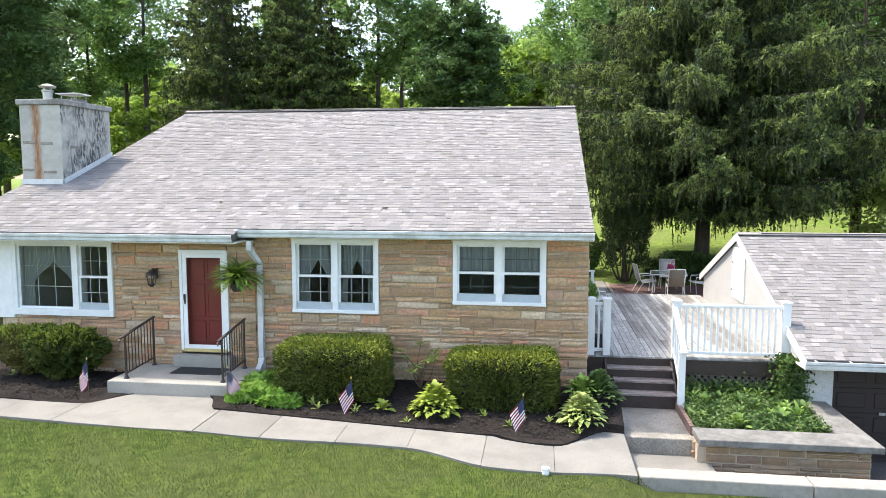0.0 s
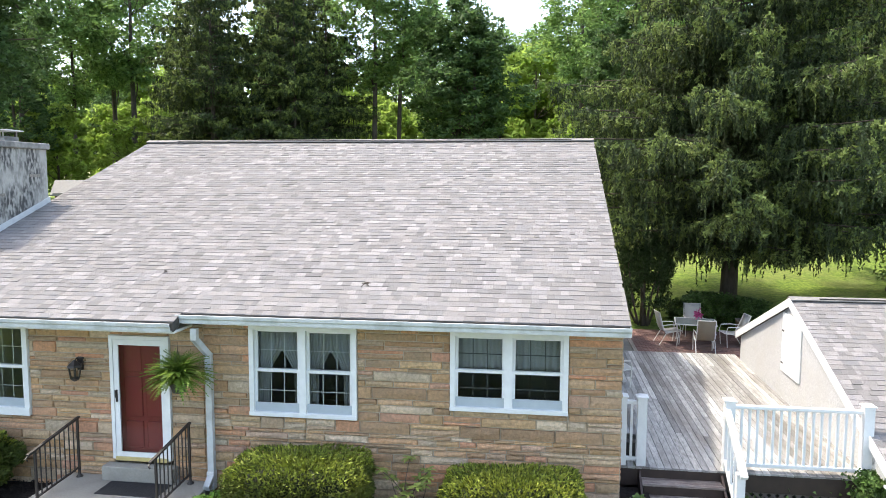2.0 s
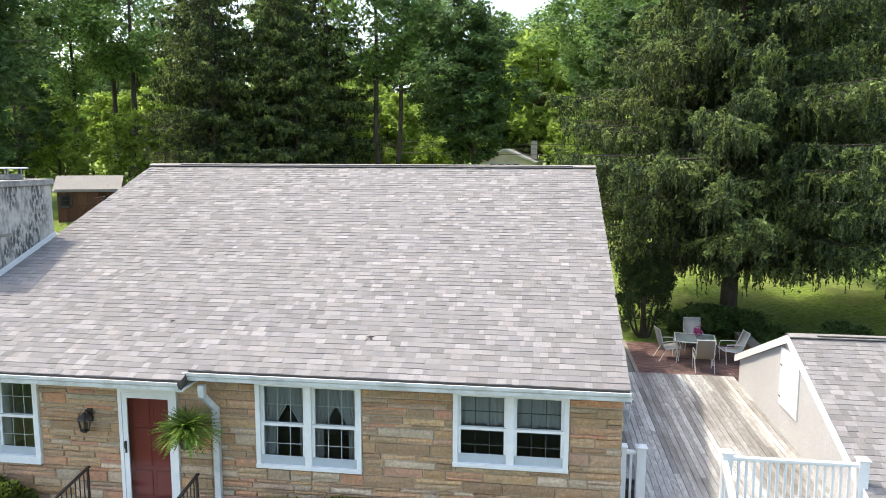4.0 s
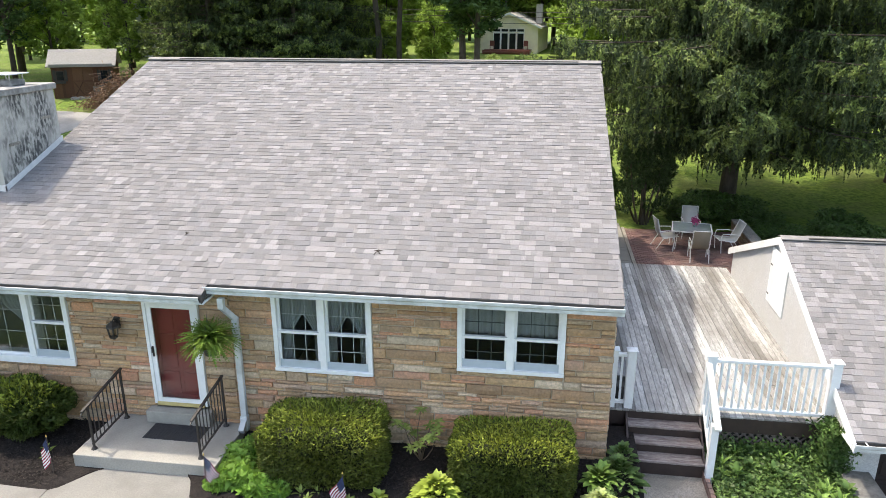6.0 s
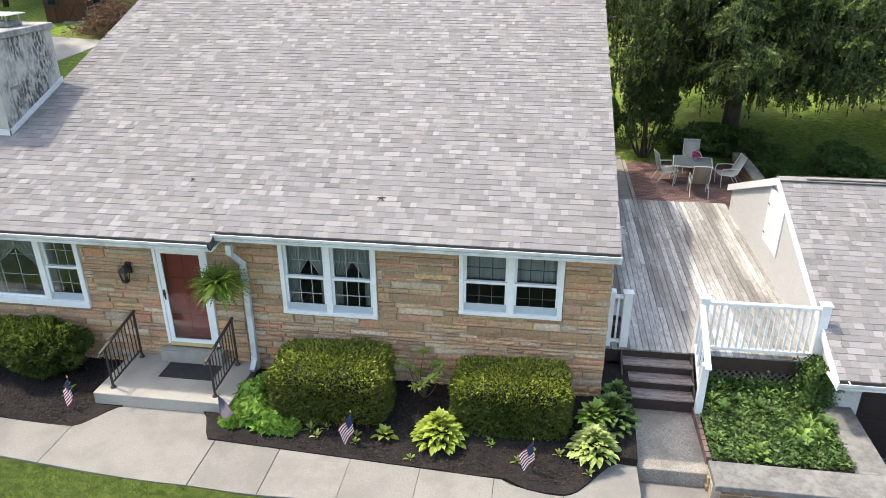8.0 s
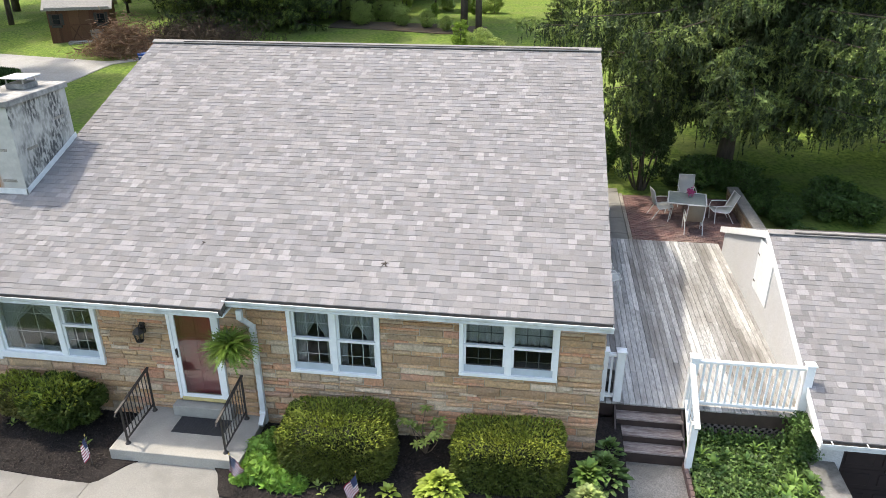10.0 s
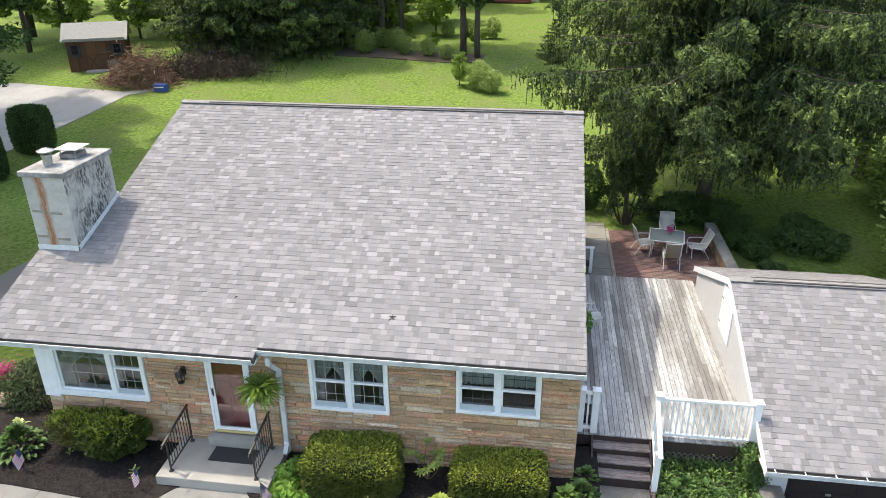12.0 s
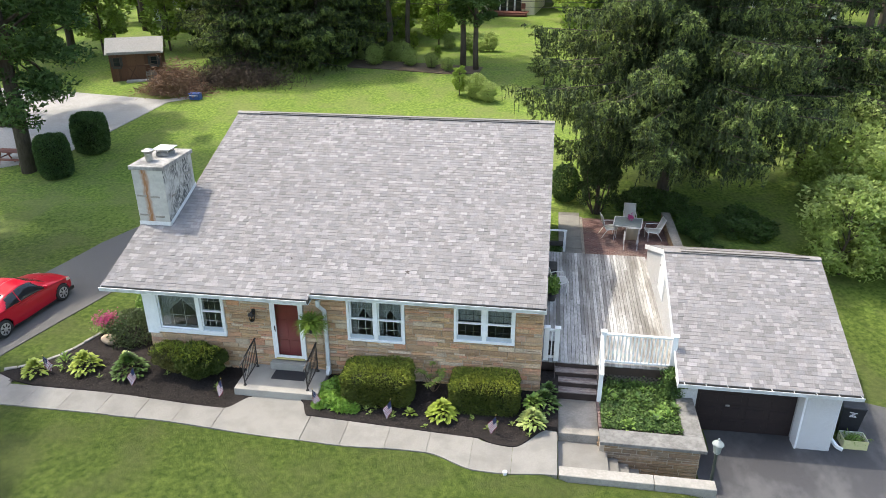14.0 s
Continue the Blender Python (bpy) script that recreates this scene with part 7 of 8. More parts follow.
for i, q in enumerate(((-0.34, -0.24, 0.34, -0.225), (-0.34, 0.225, 0.34, 0.24), (-0.34, -0.225, -0.325, 0.225), (0.325, -0.225, 0.34, 0.225))):
    part("carton_side", bx(q[0], q[1], 0, q[2], q[3], 0.3), BOXM, ct)
part("carton_base", bx(-0.325, -0.225, 0, 0.325, 0.225, 0.015), DRY, ct)
p = rng.normal(size=(260, 3)) * np.array((0.15, 0.1, 0.06)) + np.array((0, 0, 0.24))
d, w = loose(260)
cards("cuttings", p, d, w, 0.14, 0.03, L_GREEN, ct, "wilted green cuttings")
gp = thing("garage_downspout", "white rain pipe at the garage corner", "downspout")
bm = bmesh.new()
for p, q in (((16.82, 0.68, 0.4), (16.82, 0.68, GFZ + 0.25)), ((16.82, 0.68, GFZ + 0.27), (16.98, 0.5, GFZ + 0.1)), ((16.97, 0.51, GFZ + 0.11), (17.12, 0.42, GFZ + 0.08))):
    bar(bm, p, q, 0.085, 0.085)
part("pipe", bm, WHITE, gp)
pier = thing("garage_pier", "white stuccoed pier at the garage corner", "pier", kind="structure")
part("pier_body", bx(15.78, 0.35, GFZ - 0.2, 16.72, 0.748, 0.37, bevel=0.03), CREAM, pier)
part("pier_trim", bx(15.72, 0.33, GFZ - 0.1, 15.778, 0.748, 0.36), WHITE, pier)

# ---- lamp post, path light ----
lp = thing("lamp_post", "short dark lamp post with a grey lantern by the drive", "lamp post", at=(12.72, -2.45, -1.2))
DKGREEN = mat("dark_green_enamel", (0.02, 0.028, 0.024), (0.03, 0.04, 0.034), 9, 0.5)
GREYCAP = mat("grey_lantern_metal", (0.25, 0.28, 0.28), (0.20, 0.225, 0.225), 9, 0.5)
part("post", tb([(0, 0, -0.5), (0, 0, 1.45)], 0.042, 10), DKGREEN, lp)
part("collar", lt([(0.05, 1.42), (0.09, 1.46), (0.09, 1.49)]), GREYCAP, lp)
part("lantern_glass", lt([(0.085, 1.49), (0.105, 1.72)], n=10), TABLE_GLASS, lp, "frosted glass")
for k in range(8):
    a = k * math.pi / 4
    part("cage_bar", tb([(0.09 * math.cos(a), 0.09 * math.sin(a), 1.49), (0.11 * math.cos(a), 0.11 * math.sin(a), 1.72)], 0.009, 5), GREYCAP, lp)
part("lantern_roof", lt([(0.15, 1.72), (0.14, 1.75), (0.05, 1.83), (0.025, 1.85), (0.03, 1.88), (0.01, 1.91)], n=12), GREYCAP, lp)
pl = thing("path_light", "short white capped pipe at the lawn edge", "pipe", at=(7.36, -3.22, ground_z(7.3, -3.2)))
part("pipe", lt([(0.055, -0.1), (0.055, 0.07), (0.05, 0.08)], n=14), WHITE, pl)
part("cap", lt([(0.062, 0.072), (0.062, 0.095), (0.04, 0.105)], n=14), WHITE, pl)

# ---- garden shed ----
SHED = palette("brown_shed_board", [(0.09, 0.042, 0.025), (0.12, 0.055, 0.032), (0.075, 0.036, 0.022), (0.14, 0.07, 0.04)], 0.85, 0.3, 30.0)
SHED_ROOF = mat("grey_shed_shingle", (0.24, 0.23, 0.22), (0.31, 0.30, 0.29), 6, 0.9, 0.4, 60, stretch=(1, 3, 3))
sh = thing("garden_shed", "brown boarded garden shed with a grey gabled roof", "shed", at=(-23.1, 33.2, 1.92))
sh.rotation_euler = (0, 0, radians(24))
SW, SD, SH = 1.86, 2.6, 2.05
part("body", bx(-SW + 0.03, 0.03, -0.2, SW - 0.03, SD, SH), SHED, sh)
for i in range(21):
    x = -SW + i * (2 * SW / 21)
    part("board", bx(x + 0.008, 0, -0.1, x + 2 * SW / 21 - 0.008, 0.029, SH), SHED, sh)
for i in range(12):
    y = 0.03 + i * (SD - 0.03) / 12
    part("board", bx(SW - 0.029, y + 0.008, -0.1, SW, y + (SD - 0.03) / 12 - 0.008, SH), SHED, sh)
bm = bmesh.new()
for s, y0_, y1_ in ((1, -0.28, SD / 2), (-1, SD / 2, SD + 0.28)):
    za = lambda y: SH + 0.85 - abs(y - SD / 2) * 0.62
    v = [bm.verts.new((x, y, za(y) + t)) for t in (0, 0.07) for x, y in ((-SW - 0.22, y0_), (SW + 0.22, y0_), (SW + 0.22, y1_), (-SW - 0.22, y1_))]
    for f in ((3, 2, 1, 0), (4, 5, 6, 7), (0, 1, 5, 4), (1, 2, 6, 5), (2, 3, 7, 6), (3, 0, 4, 7)):
        bm.faces.new([v[i] for i in f])
part("roof", bm, SHED_ROOF, sh, "grey shingled roof")
bm = bmesh.new()
for x in (-SW + 0.02, SW - 0.05):
    a = [bm.verts.new((x + k, y, z)) for k in (0, 0.03) for y, z in ((0.03, SH), (SD - 0.03, SH), (SD / 2, SH + 0.82))]
    bm.faces.new(a[:3]), bm.faces.new(a[3:][::-1])
part("gable", bm, SHED, sh)
part("trim_board", bx(-SW - 0.05, -0.3, SH - 0.06, SW + 0.05, -0.27, SH + 0.06), SHED_ROOF, sh)
for k, x in enumerate((-0.62, 0.0)):
    dr = part("door", bx(x + 0.01, -0.04, 0.02, x + 0.61, -0.003, 1.9), palette("shed_door_board", [(0.15, 0.075, 0.04), (0.12, 0.06, 0.034)], 0.8, 0.3, 30.0), sh, "warm brown boarded door")
    part("brace", br((x + 0.05, -0.05, 0.1), (x + 0.57, -0.05, 0.95), 0.02, 0.07), SHED, dr)
    part("brace", br((x + 0.57, -0.053, 0.1), (x + 0.05, -0.053, 0.95), 0.02, 0.07), SHED, dr)
    part("rail", bx(x + 0.03, -0.055, 0.97, x + 0.59, -0.041, 1.06), SHED, dr)
for x in (-1.35, 1.3):
    wn_ = part("window", bx(x - 0.24, -0.05, 1.05, x + 0.24, -0.005, 1.68), BROWN, sh, "dark framed window")
    part("pane", bx(x - 0.2, -0.056, 1.09, x + 0.2, -0.05, 1.64), CAR_GLASS, wn_)
    part("muntin", bx(x - 0.2, -0.062, 1.35, x + 0.2, -0.056, 1.375), BROWN, wn_)
    for dx in (-0.42, 0.26):
        part("shutter", bx(x + dx, -0.045, 1.02, x + dx + 0.16, -0.004, 1.72), PLAIN_DARK, sh, "dark shutter")
    part("flower_box", bx(x - 0.3, -0.2, 0.88, x + 0.3, -0.004, 1.02), PLAIN_DARK, sh)
part("sill_step", bx(-0.8, -0.75, -0.15, 0.75, -0.06, 0.03), PAD, sh, "pale timber ramp")
cr = thing("crate", "weathered slatted crate beside the shed door", "crate", at=(-21.6, 32.55, 1.9))
for i in range(4):
    part("slat", bx(-0.3, -0.25, 0.06 + i * 0.2, 0.3, -0.23, 0.2 + i * 0.2), LATTICE, cr)
for x in (-0.3, 0.26):
    part("corner_post", bx(x, -0.229, 0, x + 0.04, -0.19, 0.82), LATTICE, cr)
part("back_panel", bx(-0.3, 0.2, 0, 0.3, 0.22, 0.82), LATTICE, cr)
part("floor_panel", bx(-0.3, -0.188, 0, 0.3, 0.199, 0.03), LATTICE, cr)
BLUE = mat("blue_plastic", (0.03, 0.09, 0.36), (0.025, 0.075, 0.3), 9, 0.4)
co = thing("cooler", "blue plastic cooler with a white lid on the lawn", "cooler", at=(-16.6, 29.2, ground_z(-16.6, 29.2)))
part("tub", bx(-0.38, -0.24, 0, 0.38, 0.24, 0.38, bevel=0.03), BLUE, co)
part("lid", bx(-0.4, -0.26, 0.382, 0.4, 0.26, 0.46, bevel=0.02), BLUE, co)
part("handle", tb([(-0.3, -0.29, 0.3), (0.3, -0.29, 0.3)], 0.02, 6), WHITE, co)
pt = thing("picnic_table", "reddish brown picnic table under the shade tree", "table", at=(-22.2, 17.6, ground_z(-22.2, 17.6)))
REDWOOD = palette("redwood_board", [(0.16, 0.06, 0.045), (0.20, 0.075, 0.055), (0.13, 0.05, 0.04)], 0.8, 0.2, 30.0)
for i in range(5):
    part("top_board", bx(-0.95, -0.37 + i * 0.15, 0.71, 0.95, -0.23 + i * 0.15, 0.75), REDWOOD, pt)
for y in (-0.72, 0.72):
    part("bench_board", bx(-0.95, y - 0.14, 0.41, 0.95, y + 0.14, 0.45), REDWOOD, pt)
for x in (-0.65, 0.65):
    part("crosspiece", bx(x - 0.02, -0.8, 0.35, x + 0.02, 0.8, 0.41), REDWOOD, pt)
    for s in (1, -1):
        part("leg", br((x + 0.045, 0.55 * s, 0.0), (x + 0.045, 0.2 * s, 0.71), 0.04, 0.09), REDWOOD, pt)


# ---- houses behind ----
HOUSE_WALL = mat("pale_yellow_siding", (0.80, 0.73, 0.56), (0.74, 0.67, 0.51), 2, 0.8, c3=(0.52, 0.47, 0.36), scale3=0.6, mix3=0.4)


def far_house(at, turn, w, d, h, rise, wall, label, doors):
    """A gable-fronted house: walls, overhanging roof, glazed doors under the gable, chimney, deck with steps."""
    hs = thing("house", label, "house", "neighbouring houses", at=at)
    hs.rotation_euler = (0, 0, radians(turn))
    bm = bmesh.new()
    o = [(-w / 2, -0.5), (w / 2, -0.5), (w / 2, h), (0, h + rise), (-w / 2, h)]
    a = [bm.verts.new((x, 0, z)) for x, z in o]
    b = [bm.verts.new((x, d, z)) for x, z in o]
    bm.faces.new(a[::-1]), bm.faces.new(b)
    for i in range(5):
        bm.faces.new((a[i], b[i], b[(i + 1) % 5], a[(i + 1) % 5]))
    bmesh.ops.recalc_face_normals(bm, faces=bm.faces[:])
    part("wall", bm, wall, hs)
    k = rise / (w / 2)
    for s in (1, -1):
        bm = bmesh.new()
        e = w / 2 + 0.4
        v = [bm.verts.new((x * s, y, h + rise - k * x + 0.02 + t)) for t in (0, 0.12) for x, y in ((0, -0.4), (e, -0.4), (e, d + 0.4), (0, d + 0.4))]
        for f in ((3, 2, 1, 0), (4, 5, 6, 7), (0, 1, 5, 4), (1, 2, 6, 5), (2, 3, 7, 6), (3, 0, 4, 7)):
            bm.faces.new([v[i] for i in f])
        bmesh.ops.recalc_face_normals(bm, faces=bm.faces[:])
        part("roof", bm, SHED_ROOF, hs, "pale grey roof slope")
        part("bargeboard", br((0, -0.42, h + rise + 0.05), (e * s, -0.42, h + rise - k * e + 0.05), 0.04, 0.2), WHITE, hs)
    for x in doors:
        wd = part("window", bx(x - 0.42, -0.06, 0.1, x + 0.42, -0.003, 2.1), WHITE, hs, "white framed glazed door")
        part("pane", bx(x - 0.34, -0.07, 0.2, x + 0.34, -0.06, 2.0), CAR_GLASS, wd)
        tr = part("window", bx(x - 0.42, -0.06, 2.15, x + 0.42, -0.003, 2.5), WHITE, hs)
        part("pane", bx(x - 0.36, -0.07, 2.2, x + 0.36, -0.06, 2.45), CAR_GLASS, tr)
    return hs


fh = far_house((2.6, 71.5, ground_z(2.6, 71.5) + 0.1), -6, 6.4, 10, 2.7, 1.35, HOUSE_WALL, "pale yellow gabled house beyond the back lawn", (-1.35, -0.48, 0.4, 1.28))
part("chimney", bx(2.6, 2.5, 3.0, 3.3, 3.2, 5.1), PAD, fh, "pale chimney")
bdk = thing("timber_deck", "red-brown timber deck with steps before the yellow house", "deck", at=(2.6, 71.5, ground_z(2.6, 71.5) + 0.1))
bdk.rotation_euler = (0, 0, radians(-6))
for i in range(8):
    part("board", bx(-2.6, -2.0 + i * 0.24, 0.27, 2.6, -1.78 + i * 0.24, 0.32), REDWOOD, bdk)
part("step", bx(-2.4, -2.35, 0.0, 2.4, -2.02, 0.16), REDWOOD, bdk)
part("skirt", bx(-2.6, -2.0, -0.3, 2.6, -1.97, 0.268), REDWOOD, bdk)
for x in (-1.8, 1.9):
    t = thing("deck_chair", "small red garden chair on the far deck", "chair", "far deck chairs", at=(2.6 + x, 70.4 - 0.1 * x, ground_z(2.6, 71.5) + 0.42))
    part("seat", bx(-0.25, -0.25, 0.38, 0.25, 0.25, 0.43), REDWOOD, t)
    part("backrest", bx(-0.25, 0.2, 0.431, 0.25, 0.25, 0.95), REDWOOD, t)
    for sx in (-0.22, 0.18):
        for sy in (-0.23, 0.19):
            part("leg", bx(sx, sy, 0, sx + 0.04, sy + 0.04, 0.379), REDWOOD, t)
far_house((-33.0, 62.0, ground_z(-33, 62) - 0.2), 12, 8, 9, 4.8, 2.0, WHITE, "white gabled house glimpsed through the trees", (-2.4, 0.0, 2.4))
far_house((27.5, 52.0, ground_z(27.5, 52) - 0.2), -20, 9, 9, 2.8, 1.8, WHITE, "white low house glimpsed behind the spruces", (-2.4, 0.0, 2.4))
# garden border with low wall in the back lawn
bb = draped("border_bed", [(-8.0, 37.6), (-4.5, 37.2), (0.0, 36.4), (2.6, 36.6), (2.8, 38.6), (-1.0, 39.4), (-8.0, 40.5)], mat("leaf_litter", (0.10, 0.07, 0.045), (0.06, 0.045, 0.03), 5, 0.95, 0.6, 20), 0.05, "brown leaf-littered border under the trees", "flower bed", 1.0)
for k, (z0_, z1_) in enumerate(((8.6, 7.6), (8.2, 7.3), (7.6, 7.0))):
    bm = bmesh.new()
    tube(bm, [(-26 + i * 4.5, 45.5 - 0.15 * i, z0_ + (z1_ - z0_) * i / 13 - 0.9 * math.sin(math.pi * i / 13)) for i in range(14)], 0.018, 5)
    tagged(part("cable", bm, IRON), "thin dark overhead cable strung through the trees", "cable", "overhead cables")

# ---- ground cover ----
n_ = 230000
gx = rng.uniform(-12, 13.2, n_)
gy = -2.6 - 4.6 * rng.uniform(0, 1, n_) ** 1.2
fy = np.array([walk_front(x) if x < 8.72 else -3.0 for x in gx])
ok = (gy < fy - 0.015) & ~((gx > 12.3) & (gy > -3.0))
gx, gy = gx[ok], gy[ok]
gz = np.array([ground_z(x, y) for x, y in zip(gx, gy)])
d = unit(np.stack([rng.normal(size=len(gx)) * 0.45, rng.normal(size=len(gx)) * 0.45, np.ones(len(gx))], 1))
w = unit(np.cross(d, rng.normal(size=d.shape)))
hh = rng.uniform(0.02, 0.05, len(gx))
tagged(cards("grass", np.stack([gx, gy, gz], 1) + d * hh[:, None] * 0.4, d, w, hh, 0.007, BLADE), "short mown grass blades of the front lawn", "grass", kind="stuff")
n_ = 16000
cx = np.concatenate([rng.uniform(1.75, 8.7, n_ // 2), rng.uniform(-8.2, -0.9, n_ // 2)])
cy = rng.uniform(-1.95, 0.0, n_)
ok = np.array([y < 0 and y > (walk_back(x) + 0.02) and not (x < -7 and y > -0.9) for x, y in zip(cx, cy)])
cx, cy = cx[ok], cy[ok]
cz = np.array([bed_z(x, y) if x > 0 else ground_z(x, y) + 0.075 for x, y in zip(cx, cy)])
d = unit(rng.normal(size=(len(cx), 3)) * np.array((1, 1, 0.25)))
w = unit(np.cross(d, np.array((0, 0, 1.0)) + rng.normal(size=d.shape) * 0.35))
tagged(cards("bark_mulch", np.stack([cx, cy, cz + 0.015], 1), d, w, 0.06 * rng.uniform(0.5, 1.5, len(cx)), 0.025, CHIPS), "loose dark bark chips over the beds", "bark chips", kind="stuff")

TWIG_DARK = mat("dark_twig", (0.04, 0.03, 0.024), (0.06, 0.045, 0.036), 10, 0.9)
# ---- twigs and leaves blown on to the roof ----
rr = random.Random(17)
for x, y, n_t, sz in ((4.11, 0.67, 5, 0.06), (0.48, 0.92, 3, 0.03)):
    tw = thing("twig_litter", "small knot of dark fallen twigs on the shingles", "twigs", "roof litter", at=(x, y, roof_z(y) + 0.012))
    for k in range(n_t):
        a = rr.uniform(0, 6.28)
        c_, s_ = math.cos(a) * sz, math.sin(a) * sz
        ox, oy = rr.uniform(-0.03, 0.03), rr.uniform(-0.03, 0.03)
        part("twig", tb([(ox - c_, oy - s_, -s_ * PITCH + oy * PITCH + 0.004), (ox, oy, oy * PITCH + 0.016), (ox + c_, oy + s_, s_ * PITCH + oy * PITCH + 0.004)], 0.007, 5), TWIG_DARK, tw)
# ---- masonry and roofing pieces ----


def stone_mesh(w, h, r, depth=0.05):
    """A split-faced block w by h, standing proud by a few centimetres, rough in front."""
    nx_, nz = (4, 2) if w > 0.25 else (2, 2)
    vs, fs = [], []
    c = min(0.012, h * 0.15)
    for j in range(nz + 1):
        for i in range(nx_ + 1):
            edge = i in (0, nx_) or j in (0, nz)
            x = c + (w - 2 * c) * i / nx_
            z = c + (h - 2 * c) * j / nz
            if not edge:
                x += r.uniform(-0.02, 0.02)
            else:
                x += r.uniform(-0.004, 0.004)
                z += r.uniform(-0.004, 0.004)
            vs.append((x, -(depth - 0.012 if edge else depth) - r.uniform(0, 0.014), z))
    for j in range(nz):
        for i in range(nx_):
            a = j * (nx_ + 1) + i
            fs.append((a, a + 1, a + nx_ + 2, a + nx_ + 1))
    ring = [i for i in range(nx_ + 1)] + [(nx_ + 1) * j + nx_ for j in range(1, nz + 1)] + [(nx_ + 1) * nz + i for i in range(nx_ - 1, -1, -1)] + [(nx_ + 1) * j for j in range(nz - 1, 0, -1)]
    base = len(vs)
    for k in ring:
        x, y, z = vs[k]
        vs.append((0 if x < w * 0.2 and k % (nx_ + 1) == 0 else w if k % (nx_ + 1) == nx_ else x, 0.01, 0 if k <= nx_ else h if k >= (nx_ + 1) * nz else z))
    n_ = len(ring)
    for i in range(n_):
        fs.append((ring[(i + 1) % n_], ring[i], base + i, base + (i + 1) % n_))
    return vs, fs


def courses(x0, x1, z0, z1, r, hs=(0.07, 0.09, 0.11, 0.13, 0.16), lens=(0.24, 0.8)):
    """Random ashlar: rows of long blocks, some split into two thin ones."""
    out = []
    z = z0
    while z < z1 - 0.03:
        h = min(r.choice(hs), z1 - z)
        if z1 - z - h < 0.06:
            h = z1 - z
        x = x0
        while x < x1 - 0.01:
            w = r.uniform(*lens) * (0.7 + h * 3)
            if x1 - x - w < 0.2:
                w = x1 - x
            if h > 0.12 and r.random() < 0.3:
                k = r.uniform(0.35, 0.65)
                out += [(x, z, x + w, z + h * k), (x, z + h * k, x + w, z + h)]
            else:
                out.append((x, z, x + w, z + h))
            x += w
        z += h
    return out


def stone_wall(parent, x0, x1, z0, z1, holes, material, seed, place=lambda v: v, limit=300, hs=(0.06, 0.08, 0.1, 0.12, 0.15, 0.19), depth=0.03):
    r = random.Random(seed)
    rects = courses(x0, x1, z0, z1, r, hs)
    for h in holes:
        rects = cut(rects, h)
    rects = [q for q in rects if q[2] - q[0] > 0.03 and q[3] - q[1] > 0.025]
    g = 0.0035
    rest_v, rest_f = [], []
    for i, (a, b, c, d) in enumerate(rects):
        vs, fs = stone_mesh(c - a - 2 * g, d - b - 2 * g, r, depth + r.uniform(-0.008, 0.012))
        vs = [place((x + a + g, y, z + b + g)) for x, y, z in vs]
        if i < limit:
            raw("stone", vs, fs, material, parent)
        else:
            k = len(rest_v)
            rest_v += vs
            rest_f += [tuple(q + k for q in f) for f in fs]
    if rest_v:
        raw("stone_rest", rest_v, rest_f, material, parent)["kind"] = "stuff"


FY = lambda v: (v[0], v[1] + 0.03, v[2])
stone_wall(wall_west_half, X0, 1.6, -0.4, 2.64, [(X0 - 0.1, 0.98, W_BAY[0], 2.7), W_BAY, DOOR, (-0.84, -0.5, 1.72, 0.08)], STONE, 3, FY)
stone_wall(wall_east_half, 1.6, X1, -0.45, 2.745, [W_ONE, W_TWO], STONE, 8, FY, 300)
SIDE = lambda v: (X1 + 0.01 - v[1] - 0.03, v[0] + 0.0, v[2])
stone_wall(wall_east_half, 0.03, 1.4, -0.45, 2.6, [], STONE, 21, SIDE, 0)
stone_wall(wall_west_half, 0.0, 2.0, -0.4, 0.98, [], STONE, 22, lambda v: (X0 - 0.01 + v[1] + 0.03, 2.0 - v[0], v[2]), 0)
stone_wall(planter, 10.02, 12.6, -1.7, -0.55, [], STONE_DARK, 4, lambda v: (v[0], -1.49 + v[1], v[2]), 300, (0.08, 0.11, 0.15))
stone_wall(planter, -1.5, 1.2, -1.7, -0.55, [], STONE_DARK, 6, lambda v: (12.59 - v[1], v[0], v[2]), 60, (0.08, 0.11, 0.15))
stone_wall(planter, -1.3, 0.5, -0.95, -0.56, [], STONE_DARK, 9, lambda v: (9.89 + v[1], -v[0] - 0.8, v[2]), 30, (0.08, 0.11, 0.15))
stone_wall(pw, 9.2, 14.3, -0.5, PZ + 0.42, [], STONE_DARK, 12, lambda v: (13.51 + v[1], v[0], v[2]), 80, (0.1, 0.14))


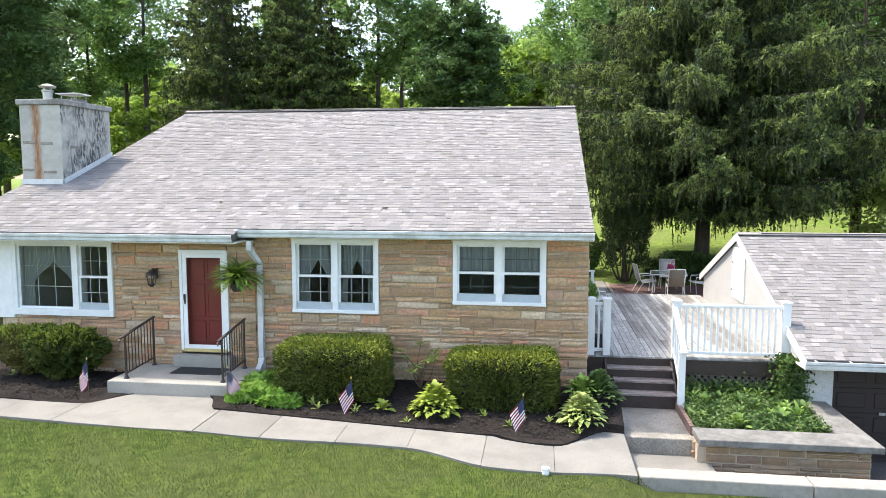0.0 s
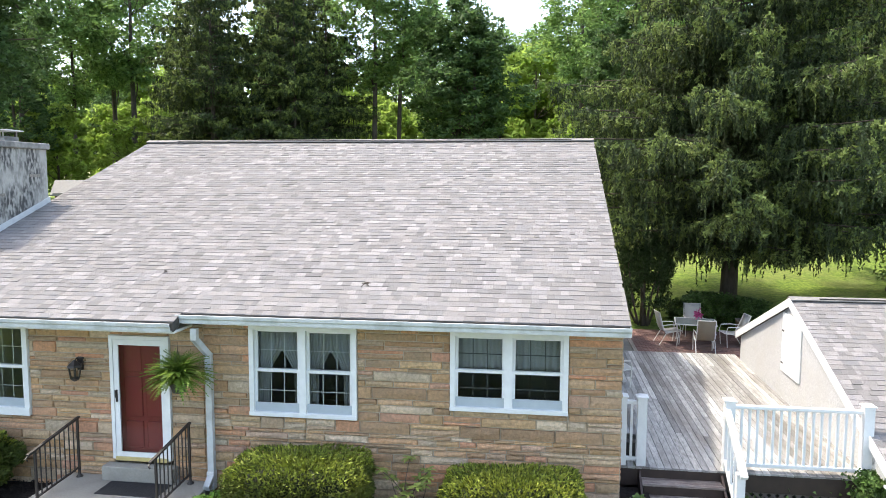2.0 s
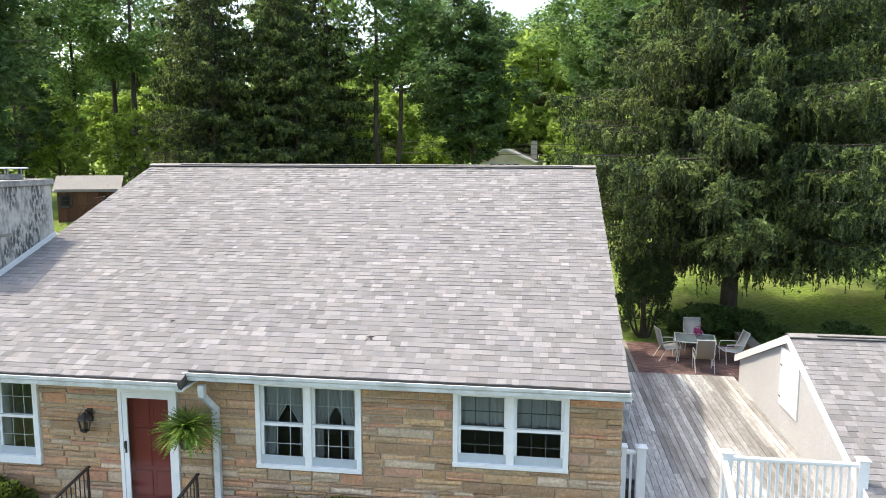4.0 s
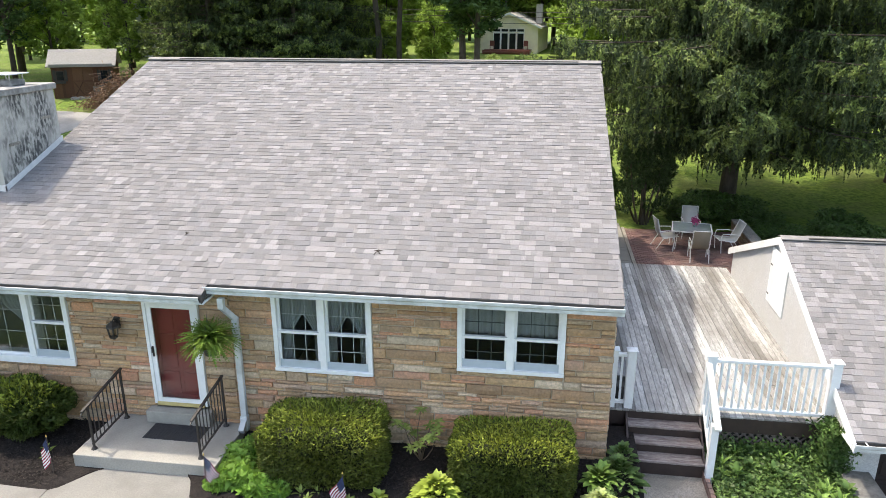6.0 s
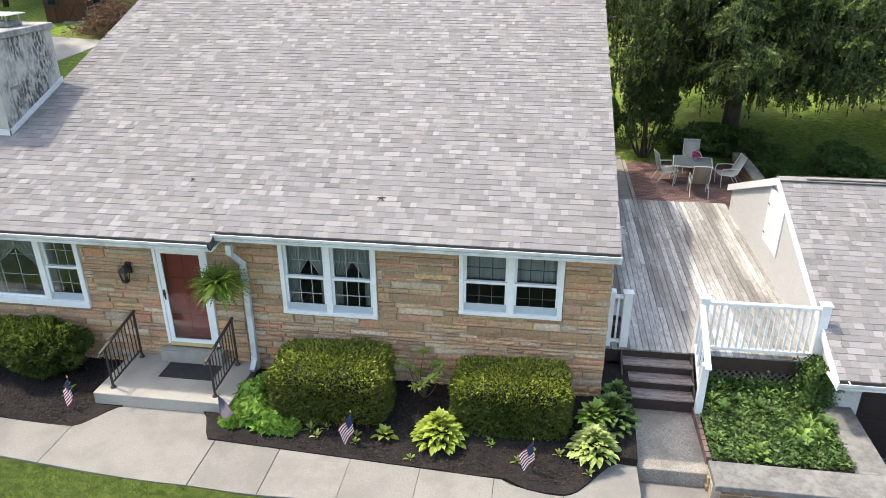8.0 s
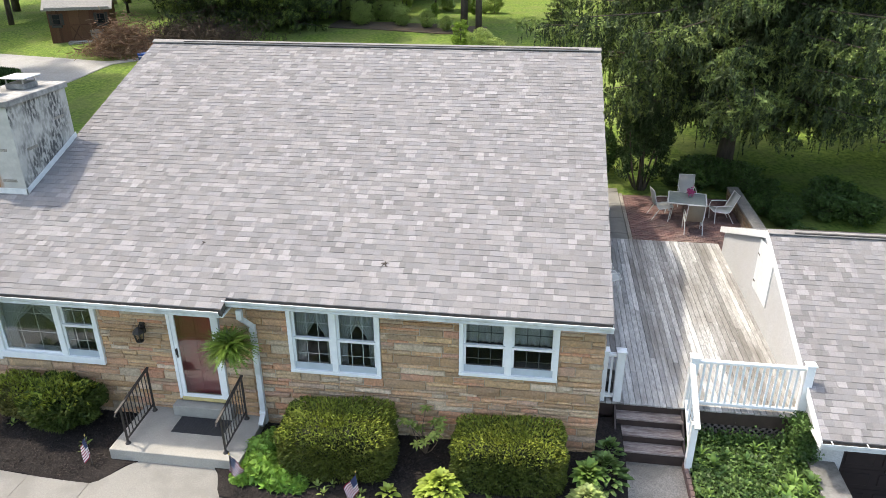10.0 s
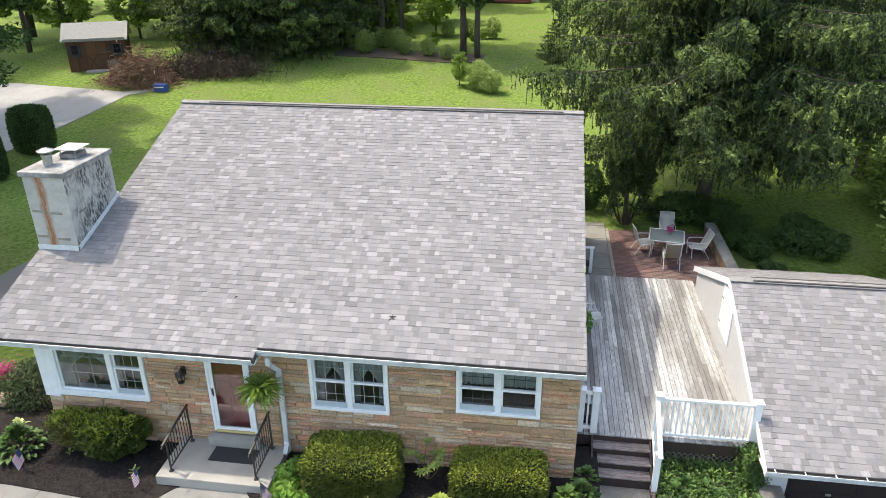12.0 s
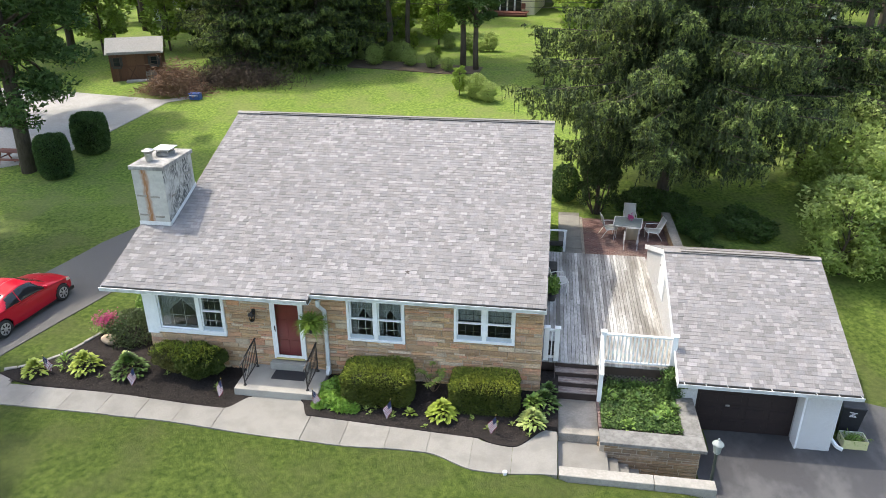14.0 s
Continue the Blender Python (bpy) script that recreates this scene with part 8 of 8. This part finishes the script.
def shingles(parent, x0f, x1f, y0, y1, zf, expo_y, seed, n_parts, up=1.0):
    """Overlapping asphalt tabs, course by course from the eave; the lowest are parts, the rest one mesh."""
    r = random.Random(seed)
    rest_v, rest_f = [], []
    made = 0
    y = y0 + 0.005 * up
    while (y1 - y) * up > 0.02:
        ya, yb = y, y + up * expo_y * 1.12
        if (yb - y1) * up > 0:
            yb = y1
        x0, x1 = x0f(y + up * 0.05), x1f(y + up * 0.05)
        x = x0 - r.uniform(0, 0.2)
        while x < x1:
            w = r.choice((0.08, 0.11, 0.13, 0.15, 0.17, 0.2, 0.24, 0.29))
            a, b = max(x, x0), min(x + w, x1)
            x += w
            if b - a < 0.02:
                continue
            t = r.choice((0.005, 0.007, 0.009, 0.012, 0.015))
            j = r.uniform(-0.004, 0.004)
            za, zb = zf(ya), zf(yb)
            vs = [(a + 0.001, ya + j, za + t - 0.01), (b - 0.001, ya + j, za + t - 0.01), (b - 0.001, yb, zb - 0.008), (a + 0.001, yb, zb - 0.008), (a + 0.001, ya + j, za - 0.012), (b - 0.001, ya + j, za - 0.012)]
            fs = [(0, 1, 2, 3), (4, 5, 1, 0), (4, 0, 3), (5, 2, 1)]
            if up < 0:
                fs = [f[::-1] for f in fs]
            if made < n_parts:
                raw("shingle", vs, fs, SHINGLE, parent)
                made += 1
            else:
                k = len(rest_v)
                rest_v += vs
                rest_f += [tuple(q + k for q in f) for f in fs]
        y += up * expo_y
    raw("shingle_rest", rest_v, rest_f, SHINGLE, parent)["kind"] = "stuff"


def left_edge(y):
    return WING_X if y < CY0 + 0.1 else ROOF_X0


EXPO = 0.143 * math.cos(math.atan(PITCH))
shingles(roof, lambda y: WING_X - 0.02, lambda y: 1.42, LEFT_Y, EAVE_Y, lambda y: roof_z(y) + 0.004, EXPO, 31, 60)
shingles(roof, left_edge, lambda y: ROOF_X1 + 0.02, EAVE_Y, RIDGE_Y, lambda y: roof_z(y) + 0.004, EXPO, 32, 240)
shingles(roof, lambda y: ROOF_X0 - 0.02, lambda y: ROOF_X1 + 0.02, 13.85, RIDGE_Y, lambda y: RIDGE_Z - 0.30 * (y - RIDGE_Y) + 0.004, EXPO * 1.6, 35, 0, -1.0)
shingles(groof, lambda y: GX0 - 0.015, lambda y: GX1 + 0.02, GY, GRY, lambda y: gar_z(y) + 0.004, 0.143 * math.cos(math.atan(GP)), 33, 240)
shingles(groof, lambda y: GX0 - 0.015, lambda y: GX1 + 0.02, GBY, GRY, lambda y: gar_z(y) + 0.004, 0.143 * math.cos(math.atan(GP)), 34, 0, -1.0)

# patio bricks, laid in running bond
bv, bf = [], []
cnt = 0
for j in range(48):
    y = DY1 + 0.02 + j * 0.103
    x = 9.87 - (0.1 if j % 2 else 0)
    while x < 13.48:
        a, b = max(x, 9.86), min(x + 0.2, 13.49)
        x += 0.208
        if b - a < 0.03:
            continue
        z = PZ + random.uniform(-0.004, 0.004)
        vs = [(a, y, z - 0.05), (b, y, z - 0.05), (b, y + 0.097, z - 0.05), (a, y + 0.097, z - 0.05), (a + 0.005, y + 0.005, z), (b - 0.005, y + 0.005, z), (b - 0.005, y + 0.092, z), (a + 0.005, y + 0.092, z)]
        fs = [(4, 5, 6, 7), (0, 1, 5, 4), (1, 2, 6, 5), (2, 3, 7, 6), (3, 0, 4, 7)]
        if cnt < 300:
            raw("brick", vs, fs, BRICK, patio)
        else:
            k = len(bv)
            bv += vs
            bf += [tuple(q + k for q in f) for f in fs]
        cnt += 1
raw("brick_rest", bv, bf, BRICK, patio)["kind"] = "stuff"
